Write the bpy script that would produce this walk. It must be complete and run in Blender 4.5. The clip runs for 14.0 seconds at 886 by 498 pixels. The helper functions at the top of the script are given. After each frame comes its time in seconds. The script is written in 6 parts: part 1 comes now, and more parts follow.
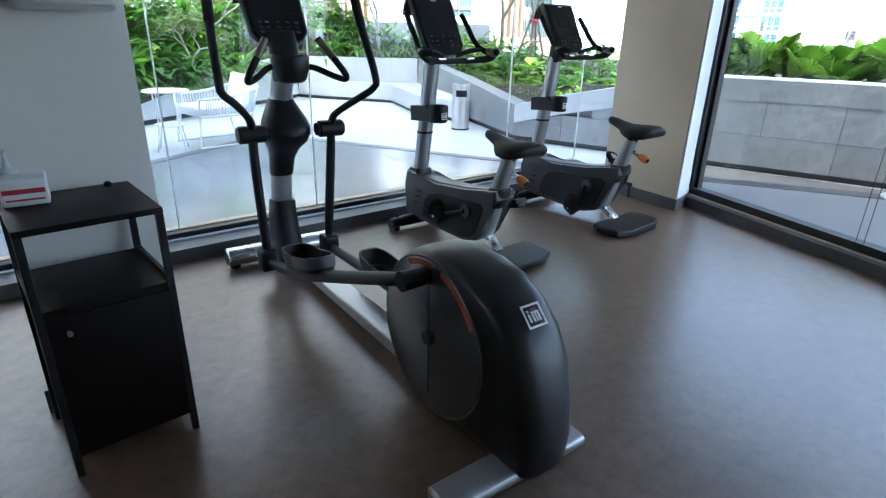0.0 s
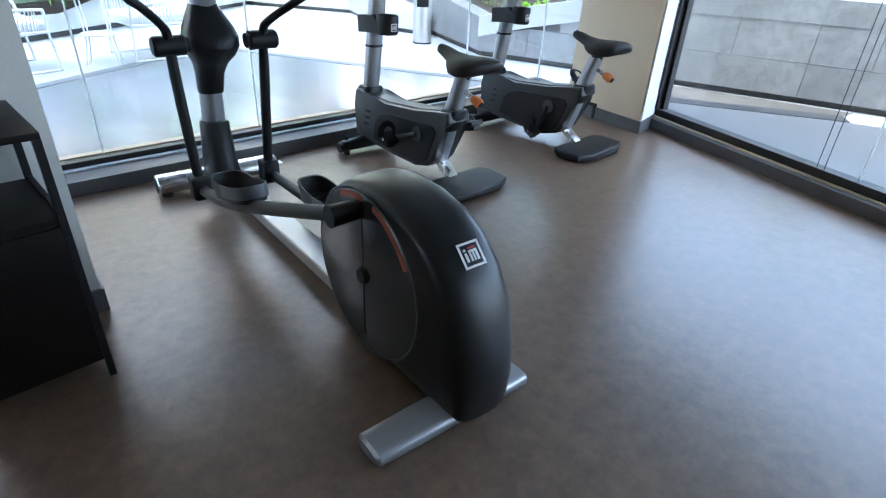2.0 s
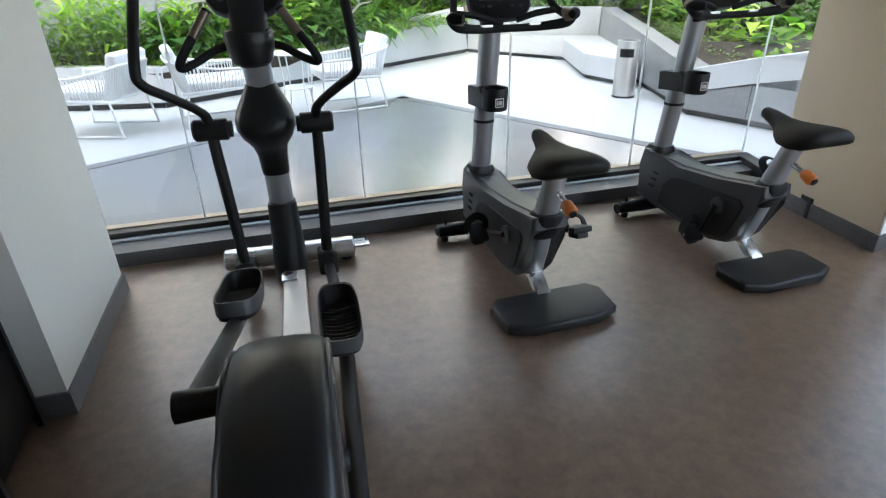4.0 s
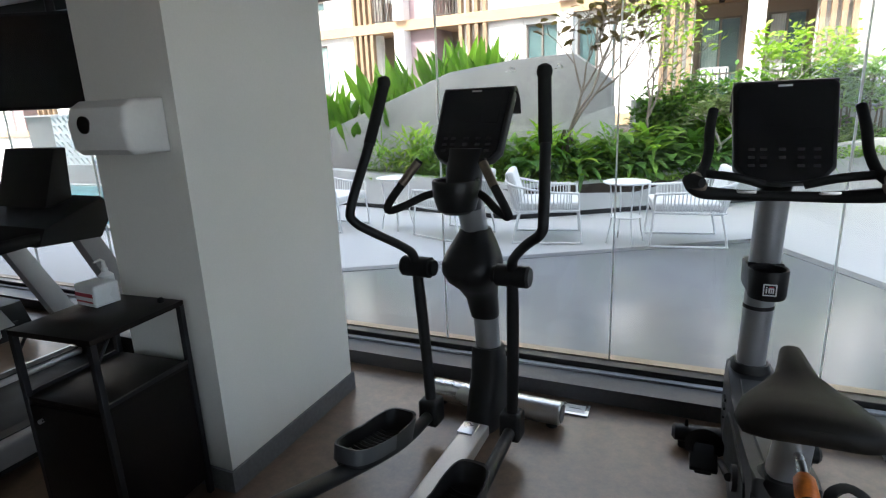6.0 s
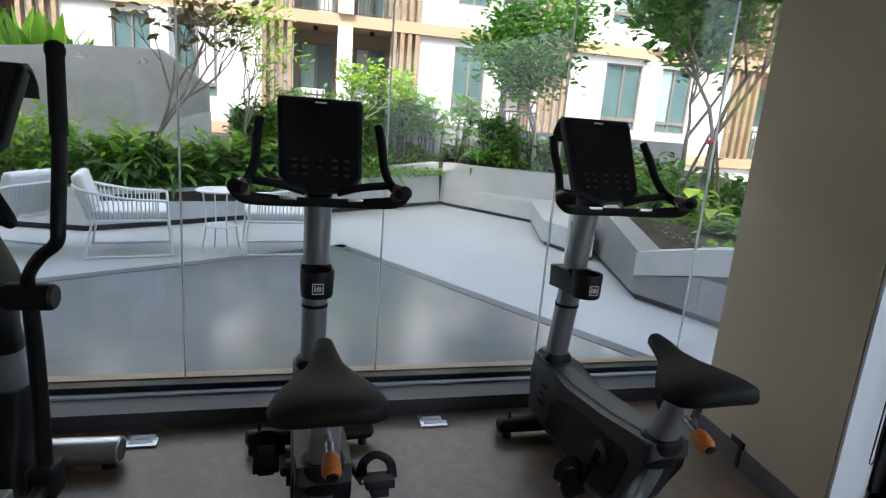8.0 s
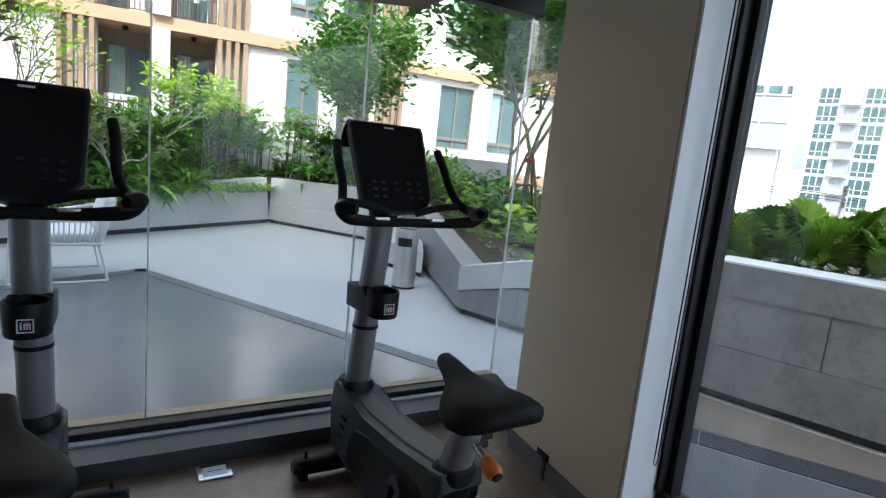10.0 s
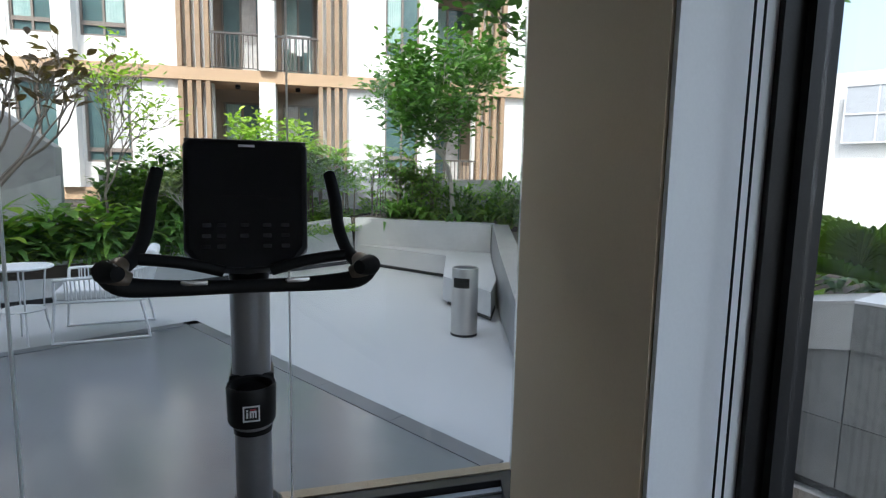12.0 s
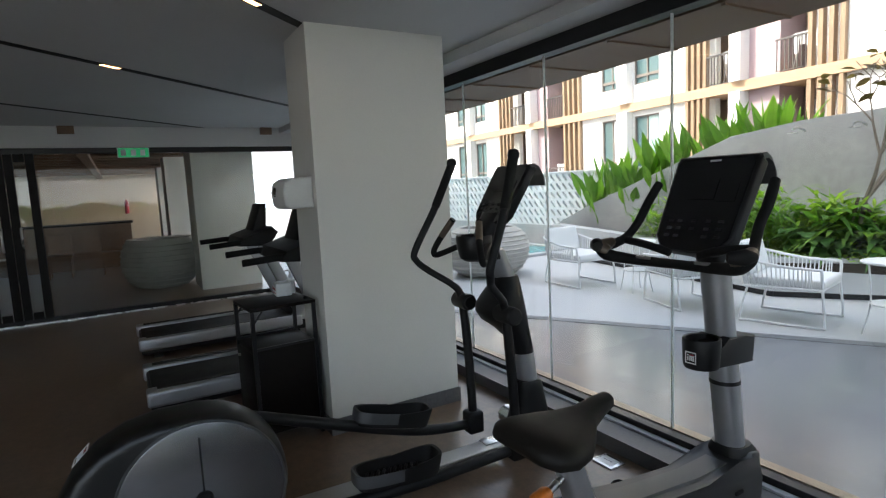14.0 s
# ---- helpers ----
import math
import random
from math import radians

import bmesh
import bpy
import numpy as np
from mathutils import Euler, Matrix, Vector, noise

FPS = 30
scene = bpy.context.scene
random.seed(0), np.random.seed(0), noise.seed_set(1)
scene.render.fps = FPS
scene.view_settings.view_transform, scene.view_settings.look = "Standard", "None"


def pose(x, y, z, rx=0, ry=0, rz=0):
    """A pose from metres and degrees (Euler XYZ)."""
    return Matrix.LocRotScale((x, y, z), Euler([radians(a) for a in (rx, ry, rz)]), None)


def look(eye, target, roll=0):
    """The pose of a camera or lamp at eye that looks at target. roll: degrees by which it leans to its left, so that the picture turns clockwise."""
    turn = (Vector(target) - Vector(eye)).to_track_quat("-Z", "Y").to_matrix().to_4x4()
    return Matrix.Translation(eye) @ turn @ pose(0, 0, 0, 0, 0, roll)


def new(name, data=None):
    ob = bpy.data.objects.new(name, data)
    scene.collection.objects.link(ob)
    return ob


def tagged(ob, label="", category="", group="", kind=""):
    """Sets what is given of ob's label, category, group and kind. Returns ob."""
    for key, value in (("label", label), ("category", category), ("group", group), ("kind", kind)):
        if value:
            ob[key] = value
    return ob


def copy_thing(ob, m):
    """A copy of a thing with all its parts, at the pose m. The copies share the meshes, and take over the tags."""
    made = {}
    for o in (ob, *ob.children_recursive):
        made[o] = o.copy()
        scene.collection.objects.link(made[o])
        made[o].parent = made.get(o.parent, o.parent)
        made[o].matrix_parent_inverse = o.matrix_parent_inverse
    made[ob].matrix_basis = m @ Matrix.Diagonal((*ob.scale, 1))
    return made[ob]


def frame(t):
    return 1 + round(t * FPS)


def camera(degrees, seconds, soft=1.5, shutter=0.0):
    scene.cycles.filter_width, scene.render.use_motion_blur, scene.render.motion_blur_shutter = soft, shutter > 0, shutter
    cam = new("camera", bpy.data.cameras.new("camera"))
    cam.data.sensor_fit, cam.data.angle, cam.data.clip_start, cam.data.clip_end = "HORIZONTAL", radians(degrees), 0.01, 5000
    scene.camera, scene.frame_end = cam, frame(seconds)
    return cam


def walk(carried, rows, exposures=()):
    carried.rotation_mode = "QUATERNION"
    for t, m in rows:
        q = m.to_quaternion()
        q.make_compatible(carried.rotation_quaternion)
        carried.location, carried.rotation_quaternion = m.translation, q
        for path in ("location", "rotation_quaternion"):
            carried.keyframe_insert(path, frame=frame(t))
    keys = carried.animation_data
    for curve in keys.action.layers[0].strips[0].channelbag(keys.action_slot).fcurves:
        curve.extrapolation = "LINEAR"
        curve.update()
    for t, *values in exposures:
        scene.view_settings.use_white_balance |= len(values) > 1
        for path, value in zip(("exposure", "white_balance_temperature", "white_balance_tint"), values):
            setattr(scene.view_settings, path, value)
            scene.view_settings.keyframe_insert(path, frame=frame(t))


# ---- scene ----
cam = camera(77.2, 14.0, soft=1.2)
PATH = [
    (0, (-2.398, -3.297, 1.404), (-1.208, -1.789, 0.638), 1.5),
    (0.5, (-2.346, -3.282, 1.383), (-1.189, -1.782, 0.599), 1.4),
    (1, (-2.360, -3.287, 1.381), (-1.189, -1.847, 0.468), 1.7),
    (1.5, (-2.335, -3.299, 1.392), (-1.159, -1.917, 0.399), 2.3),
    (2, (-2.198, -3.236, 1.374), (-0.997, -1.902, 0.348), 2.9),
    (2.2, (-2.109, -3.201, 1.358), (-0.912, -1.880, 0.311), 2.8),
    (4.3, (-0.913, -2.833, 1.491), (-0.585, -0.980, 0.634), -1.6),
    (4.5, (-0.805, -2.748, 1.506), (-0.577, -0.847, 0.726), -1.6),
    (5, (-0.607, -2.559, 1.496), (-0.651, -0.590, 0.865), -0.9),
    (5.5, (-0.444, -2.505, 1.549), (-0.963, -0.587, 0.974), -1.6),
    (6, (-0.340, -2.499, 1.548), (-1.148, -0.668, 1.028), -2.4),
    (6.5, (-0.252, -2.480, 1.533), (-1.042, -0.632, 1.045), -1.7),
    (7, (-0.120, -2.459, 1.515), (-0.609, -0.503, 1.055), 0.3),
    (7.5, (-0.082, -2.439, 1.520), (0.013, -0.422, 1.075), 3.1),
    (7.7, (-0.105, -2.435, 1.526), (0.200, -0.442, 1.068), 3.7),
    (9.8, (0.104, -2.335, 1.470), (1.051, -0.534, 1.102), 6.1),
    (10, (0.233, -2.295, 1.482), (1.266, -0.536, 1.145), 5.9),
    (10.5, (0.464, -2.221, 1.510), (1.623, -0.536, 1.208), 5.0),
    (11, (0.760, -2.005, 1.485), (1.927, -0.325, 1.187), 3.5),
    (11.5, (1.073, -1.830, 1.499), (2.153, -0.091, 1.206), 2.9),
    (12, (1.271, -1.829, 1.492), (1.850, 0.140, 1.235), 1.2),
    (12.5, (1.367, -1.964, 1.519), (1.193, 0.082, 1.269), -0.1),
    (13, (1.361, -1.993, 1.530), (0.424, -0.164, 1.290), -1.0),
    (13.5, (1.297, -1.982, 1.520), (-0.141, -0.515, 1.278), -1.5),
    (14, (1.252, -2.048, 1.525), (-0.524, -1.017, 1.288), -2.8),
]
EXPOSURES = [(0, 2.46, 5380, 8), (2.2, 3.0, 5450, 8), (4.5, 2.12, 6400, 11), (5.5, 1.72, 6300, 11), (6.5, 1.77, 6300, 11), (7.5, 1.3, 6200, 11), (10.0, 1.14, 5900, 10), (11.0, 0.92, 5950, 10), (11.5, 1.02, 5980, 10), (12.0, 0.84, 6000, 10), (12.5, 0.66, 6050, 11), (13.5, 1.0, 6350, 11), (14.0, 1.54, 6500, 11)]
walk(cam, [(t, look(eye, target, roll)) for t, eye, target, roll in PATH], EXPOSURES)

# ---- light ----
SUN_EL, SUN_AZ = 50.0, 208.0
world = bpy.data.worlds.new("world")
scene.world = world
world.use_nodes = True
wn = world.node_tree
sky = wn.nodes.new("ShaderNodeTexSky")
sky.sky_type, sky.sun_disc = "NISHITA", False
sky.sun_elevation, sky.sun_rotation = radians(SUN_EL), radians(SUN_AZ)
sky.air_density, sky.dust_density = 1.0, 6.0
haze = wn.nodes.new("ShaderNodeMix")          # thin white haze over the blue
haze.data_type, haze.blend_type = "RGBA", "ADD"
haze.inputs[0].default_value, haze.inputs[7].default_value = 1.0, (2.35, 2.5, 2.75, 1)
wn.links.new(sky.outputs[0], haze.inputs[6])
wn.links.new(haze.outputs[2], wn.nodes["Background"].inputs[0])
wn.nodes["Background"].inputs[1].default_value = 0.15
sun_way = Vector((math.sin(radians(SUN_AZ)) * math.cos(radians(SUN_EL)), math.cos(radians(SUN_AZ)) * math.cos(radians(SUN_EL)), math.sin(radians(SUN_EL))))
sun = new("sun", bpy.data.lights.new("sun", "SUN"))
sun.data.energy, sun.data.angle, sun.data.color = 2.6, radians(0.5), (1.0, 0.95, 0.87)
sun.matrix_world = look(sun_way * 60, (0, 0, 0))

# ---- materials ----
def material(name, rough=0.5, metal=0.0):
    m = bpy.data.materials.new(name)
    m.use_nodes = True
    b = m.node_tree.nodes["Principled BSDF"]
    b.inputs["Roughness"].default_value, b.inputs["Metallic"].default_value = rough, metal
    return m, m.node_tree, b


def coords(nt, scale=1.0, generated=False):
    tc = nt.nodes.new("ShaderNodeTexCoord")
    mp = nt.nodes.new("ShaderNodeMapping")
    mp.inputs["Scale"].default_value = (scale, scale, scale) if not isinstance(scale, tuple) else scale
    nt.links.new(tc.outputs["Generated" if generated else "Object"], mp.inputs[0])
    return mp.outputs[0]


def noise_tex(nt, vec, scale, detail=4.0, rough=0.55):
    n = nt.nodes.new("ShaderNodeTexNoise")
    n.inputs["Scale"].default_value, n.inputs["Detail"].default_value, n.inputs["Roughness"].default_value = scale, detail, rough
    nt.links.new(vec, n.inputs["Vector"])
    return n.outputs["Fac"]


def ramp(nt, fac, stops):
    r = nt.nodes.new("ShaderNodeValToRGB")
    while len(r.color_ramp.elements) < len(stops):
        r.color_ramp.elements.new(0.5)
    for e, (p, c) in zip(r.color_ramp.elements, stops):
        e.position, e.color = p, (*c, 1)
    nt.links.new(fac, r.inputs[0])
    return r.outputs[0]


def mixc(nt, a, b, fac, mode="MIX"):
    m = nt.nodes.new("ShaderNodeMix")
    m.data_type, m.blend_type = "RGBA", mode
    for sock, v in ((m.inputs[0], fac), (m.inputs[6], a), (m.inputs[7], b)):
        if isinstance(v, (int, float)):
            sock.default_value = v
        elif isinstance(v, tuple):
            sock.default_value = (*v, 1)
        else:
            nt.links.new(v, sock)
    return m.outputs[2]


def bumped(nt, bsdf, height, strength=0.2, dist=0.01):
    b = nt.nodes.new("ShaderNodeBump")
    b.inputs["Strength"].default_value, b.inputs["Distance"].default_value = strength, dist
    nt.links.new(height, b.inputs["Height"])
    nt.links.new(b.outputs[0], bsdf.inputs["Normal"])


def two_scale(name, c1, c2, big=1.2, fine=40.0, rough=(0.4, 0.6), metal=0.0, bump=0.1, fine_amount=0.25):
    """A surface with large soft blotches, fine grain and uneven gloss."""
    m, nt, b = material(name, metal=metal)
    v = coords(nt)
    large = noise_tex(nt, v, big, 5)
    small = noise_tex(nt, v, fine, 3)
    col = ramp(nt, large, [(0.3, c1), (0.7, c2)])
    g = ramp(nt, small, [(0.3, (1 - fine_amount,) * 3), (0.7, (1.0,) * 3)])
    nt.links.new(mixc(nt, col, g, 1.0, "MULTIPLY"), b.inputs["Base Color"])
    r = ramp(nt, large, [(0.3, (rough[0],) * 3), (0.7, (rough[1],) * 3)])
    nt.links.new(r, b.inputs["Roughness"])
    bumped(nt, b, small, bump, 0.004)
    return m


def grey(v):
    return (v, v, v)


M = {}
# vinyl floor: brown-grey, mottled, with pale specks
m, nt, b = material("vinyl_floor")
v = coords(nt)
n1, n2, n3 = noise_tex(nt, v, 1.1, 6, 0.6), noise_tex(nt, v, 13, 8, 0.78), noise_tex(nt, v, 70, 3)
c = ramp(nt, n1, [(0.25, (0.135, 0.088, 0.056)), (0.75, (0.175, 0.118, 0.078))])
c = mixc(nt, c, ramp(nt, n2, [(0.34, grey(0.62)), (0.66, grey(1.2))]), 1.0, "MULTIPLY")
c = mixc(nt, c, (0.26, 0.21, 0.17), ramp(nt, n3, [(0.60, grey(0.0)), (0.78, grey(0.22))]))
nt.links.new(c, b.inputs["Base Color"])
nt.links.new(ramp(nt, n2, [(0.3, grey(0.28)), (0.7, grey(0.34))]), b.inputs["Roughness"])
b.inputs["Specular IOR Level"].default_value = 0.8
bumped(nt, b, n3, 0.03, 0.001)
M["floor"] = m

M["plaster"] = two_scale("painted_plaster", (0.71, 0.70, 0.655), (0.77, 0.76, 0.71), 0.9, 120, (0.6, 0.75), bump=0.05, fine_amount=0.04)
M["tan_paint"] = two_scale("beige_paint", (0.60, 0.50, 0.36), (0.66, 0.555, 0.405), 0.9, 120, (0.6, 0.75), bump=0.05, fine_amount=0.04)
M["white_paint"] = two_scale("white_paint", (0.78, 0.80, 0.82), (0.82, 0.83, 0.84), 0.9, 120, (0.45, 0.6), bump=0.03, fine_amount=0.03)
M["skirting"] = two_scale("grey_skirting", (0.12, 0.12, 0.125), (0.16, 0.16, 0.165), 3, 60, (0.4, 0.55))
M["curb"] = two_scale("dark_curb_vinyl", (0.055, 0.055, 0.06), (0.085, 0.085, 0.09), 2, 60, (0.35, 0.5))
M["ceiling"] = two_scale("ceiling_paint", (0.55, 0.55, 0.55), (0.60, 0.60, 0.60), 0.6, 80, (0.8, 0.9), bump=0.03, fine_amount=0.04)
M["slot"] = two_scale("black_slot", (0.006, 0.006, 0.006), (0.01, 0.01, 0.01), 4, 60, (0.5, 0.6))
M["soffit"] = two_scale("brown_soffit_panel", (0.17, 0.09, 0.045), (0.23, 0.13, 0.07), 1.5, 30, (0.5, 0.65))
M["black_alu"] = two_scale("black_powder_coat", (0.010, 0.010, 0.011), (0.018, 0.018, 0.02), 5, 200, (0.3, 0.42), bump=0.03)
# tan lip of the frame; the light it catches is put into this tone
M["tan_alu"] = two_scale("lit_sill_strip", (0.30, 0.24, 0.17), (0.40, 0.33, 0.24), 6, 80, (0.35, 0.5), metal=0.6)
M["pale_ledge"] = two_scale("pale_ledge", (0.42, 0.44, 0.46), (0.5, 0.52, 0.54), 3, 60, (0.4, 0.5))

m, nt, b = material("window_glass")
tr, gl, mx, lw, pw, ml = (nt.nodes.new("ShaderNode" + k) for k in ("BsdfTransparent", "BsdfGlossy", "MixShader", "LayerWeight", "Math", "Math"))
tr.inputs[0].default_value, gl.inputs["Roughness"].default_value = (0.95, 0.975, 0.97, 1), 0.004
pw.operation, ml.operation = "POWER", "MULTIPLY_ADD"
pw.inputs[1].default_value, ml.inputs[1].default_value, ml.inputs[2].default_value = 4.0, 0.8, 0.03
nt.links.new(lw.outputs["Facing"], pw.inputs[0]); nt.links.new(pw.outputs[0], ml.inputs[0]); nt.links.new(ml.outputs[0], mx.inputs[0])
nt.links.new(tr.outputs[0], mx.inputs[1]); nt.links.new(gl.outputs[0], mx.inputs[2])
nt.links.new(mx.outputs[0], nt.nodes["Material Output"].inputs[0])
M["glass"] = m
m, nt, b = material("joint_silicone", 0.35)
b.inputs["Base Color"].default_value = (0.85, 0.87, 0.86, 1)
b.inputs["Transmission Weight"].default_value = 0.5
M["joint"] = m

# outdoor surfaces
M["terrace"] = two_scale("pale_terrace_screed", (0.45, 0.46, 0.465), (0.53, 0.535, 0.535), 0.5, 14, (0.45, 0.6), bump=0.04, fine_amount=0.06)
M["tile"] = two_scale("grey_porcelain_tile", (0.20, 0.205, 0.215), (0.24, 0.245, 0.255), 1.3, 30, (0.17, 0.205), bump=0.01, fine_amount=0.08)
M["side_tile"] = two_scale("slate_porcelain_tile", (0.12, 0.125, 0.135), (0.15, 0.155, 0.165), 1.3, 30, (0.3, 0.4), bump=0.01, fine_amount=0.08)
M["side_edging"] = two_scale("dark_slate_edging", (0.035, 0.038, 0.045), (0.055, 0.058, 0.066), 2, 40, (0.4, 0.5), bump=0.03, fine_amount=0.1)
M["band"] = two_scale("dark_band_tile", (0.135, 0.14, 0.15), (0.17, 0.175, 0.185), 2, 40, (0.35, 0.5), bump=0.03, fine_amount=0.1)
M["concrete"] = two_scale("smooth_concrete", (0.40, 0.41, 0.41), (0.54, 0.55, 0.55), 1.1, 16, (0.55, 0.75), bump=0.12, fine_amount=0.12)
M["slab_concrete"] = two_scale("grey_concrete", (0.33, 0.335, 0.335), (0.44, 0.445, 0.44), 1.4, 12, (0.6, 0.8), bump=0.15, fine_amount=0.15)
M["side_paving"] = two_scale("warm_grey_paving", (0.14, 0.125, 0.105), (0.19, 0.17, 0.145), 0.8, 20, (0.45, 0.6), bump=0.04, fine_amount=0.1)
# near-black: shade of the foot recesses put into the colour; also backs panel joints
M["gap"] = two_scale("painted_shade_gap", (0.03, 0.03, 0.032), (0.05, 0.05, 0.052), 4, 60, (0.6, 0.8))
M["soil"] = two_scale("dark_soil", (0.03, 0.022, 0.015), (0.055, 0.04, 0.028), 6, 40, (0.85, 0.95), bump=0.5)
M["ground"] = two_scale("far_ground", (0.20, 0.20, 0.19), (0.28, 0.28, 0.26), 0.02, 0.4, (0.8, 0.9))
# veined stone
m, nt, b = material("veined_stone")
v = coords(nt)
n1, n2 = noise_tex(nt, v, 1.6, 8, 0.65), noise_tex(nt, v, 5, 10, 0.7)
c = ramp(nt, n1, [(0.3, (0.165, 0.17, 0.175)), (0.7, (0.255, 0.26, 0.262))])
c = mixc(nt, c, (0.12, 0.125, 0.13), ramp(nt, n2, [(0.46, grey(0)), (0.495, grey(0.55)), (0.53, grey(0))]))
oi = nt.nodes.new("ShaderNodeObjectInfo")
c = mixc(nt, c, ramp(nt, oi.outputs["Random"], [(0, grey(0.88)), (1, grey(1.08))]), 1.0, "MULTIPLY")
nt.links.new(c, b.inputs["Base Color"])
b.inputs["Roughness"].default_value = 0.42
M["stone"] = m

# gym machines
M["silver"] = two_scale("silver_paint", (0.36, 0.37, 0.385), (0.42, 0.43, 0.445), 6, 300, (0.30, 0.4), metal=0.65, bump=0.02, fine_amount=0.1)
M["bright_metal"] = two_scale("brushed_steel", (0.62, 0.62, 0.61), (0.70, 0.70, 0.69), 5, 220, (0.22, 0.34), metal=1.0, bump=0.03, fine_amount=0.1)
M["black_plastic"] = two_scale("black_moulded_plastic", (0.006, 0.006, 0.0065), (0.010, 0.010, 0.0105), 5, 260, (0.42, 0.55), bump=0.08)
M["dark_plastic"] = two_scale("charcoal_plastic", (0.008, 0.0082, 0.0087), (0.013, 0.0132, 0.014), 4, 260, (0.36, 0.5), bump=0.06)
M["grey_plastic"] = two_scale("grey_plastic", (0.045, 0.047, 0.050), (0.062, 0.064, 0.067), 4, 260, (0.38, 0.5), bump=0.06)
M["shell_grey"] = two_scale("dark_grey_shell", (0.024, 0.0245, 0.026), (0.034, 0.0345, 0.036), 4, 260, (0.36, 0.48), bump=0.05)
M["hull"] = two_scale("satin_black_shell", (0.005, 0.005, 0.0052), (0.008, 0.008, 0.0082), 3, 400, (0.30, 0.36), bump=0.02)
M["disc"] = two_scale("smoked_disc", (0.15, 0.15, 0.155), (0.18, 0.18, 0.185), 3, 300, (0.22, 0.28), metal=0.75, bump=0.0)
M["disc"].node_tree.nodes["Principled BSDF"].inputs["Specular IOR Level"].default_value = 1.0
M["rubber"] = two_scale("black_rubber", (0.007, 0.007, 0.007), (0.012, 0.012, 0.012), 8, 200, (0.6, 0.75), bump=0.15)
M["vinyl_seat"] = two_scale("black_vinyl", (0.010, 0.0085, 0.007), (0.015, 0.0125, 0.010), 6, 320, (0.5, 0.62), bump=0.12)
M["screen"] = two_scale("dark_screen", (0.006, 0.006, 0.007), (0.009, 0.009, 0.010), 4, 100, (0.16, 0.24), bump=0.0)
M["button"] = two_scale("grey_button", (0.022, 0.022, 0.023), (0.032, 0.032, 0.033), 12, 100, (0.4, 0.5))
M["orange"] = two_scale("orange_plastic", (0.62, 0.16, 0.02), (0.72, 0.20, 0.03), 8, 100, (0.35, 0.45))
M["red_band"] = two_scale("red_orange_film", (0.36, 0.07, 0.03), (0.44, 0.09, 0.04), 8, 100, (0.4, 0.5))
M["badge_white"] = two_scale("badge_white", (0.70, 0.70, 0.70), (0.76, 0.76, 0.76), 8, 100, (0.4, 0.5), fine_amount=0.05)
M["badge_red"] = two_scale("badge_red", (0.45, 0.03, 0.05), (0.5, 0.04, 0.06), 8, 100, (0.4, 0.5))
M["sensor"] = two_scale("sensor_steel", (0.15, 0.12, 0.09), (0.20, 0.165, 0.13), 8, 100, (0.35, 0.45), metal=0.7)
M["dark_wood"] = two_scale("dark_stained_board", (0.006, 0.0042, 0.0036), (0.011, 0.008, 0.0068), 3, 70, (0.38, 0.5), bump=0.08)
M["white_plastic"] = two_scale("white_plastic", (0.62, 0.62, 0.60), (0.70, 0.70, 0.68), 6, 100, (0.3, 0.4), bump=0.01, fine_amount=0.04)
M["clear_plastic"] = two_scale("frosted_acrylic", (0.66, 0.68, 0.68), (0.74, 0.76, 0.76), 6, 100, (0.25, 0.35), bump=0.01, fine_amount=0.04)
M["white_metal"] = two_scale("white_powder_coat", (0.74, 0.75, 0.75), (0.80, 0.80, 0.80), 6, 150, (0.4, 0.5), bump=0.03, fine_amount=0.05)
M["cushion"] = two_scale("white_outdoor_fabric", (0.70, 0.71, 0.71), (0.78, 0.78, 0.77), 4, 260, (0.8, 0.9), bump=0.2, fine_amount=0.1)
M["wicker"] = two_scale("pale_wicker", (0.52, 0.50, 0.46), (0.64, 0.62, 0.58), 5, 120, (0.6, 0.8), bump=0.3)

M["steel_bin"] = two_scale("satin_steel", (0.50, 0.49, 0.47), (0.58, 0.57, 0.55), 4, 160, (0.38, 0.48), metal=0.85, bump=0.03, fine_amount=0.1)
for k_, s_ in (("black_plastic", 0.3), ("dark_plastic", 0.3), ("rubber", 0.25), ("vinyl_seat", 0.2), ("dark_wood", 0.15), ("button", 0.3), ("hull", 0.45), ("black_alu", 0.35), ("slot", 0.2)):
    M[k_].node_tree.nodes["Principled BSDF"].inputs["Specular IOR Level"].default_value = s_
# pale glow that paints bright haze onto the horizon ring
m, nt, b = material("painted_haze", 1.0)
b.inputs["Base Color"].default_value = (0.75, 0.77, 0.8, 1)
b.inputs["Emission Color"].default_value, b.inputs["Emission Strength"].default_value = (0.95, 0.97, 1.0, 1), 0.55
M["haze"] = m


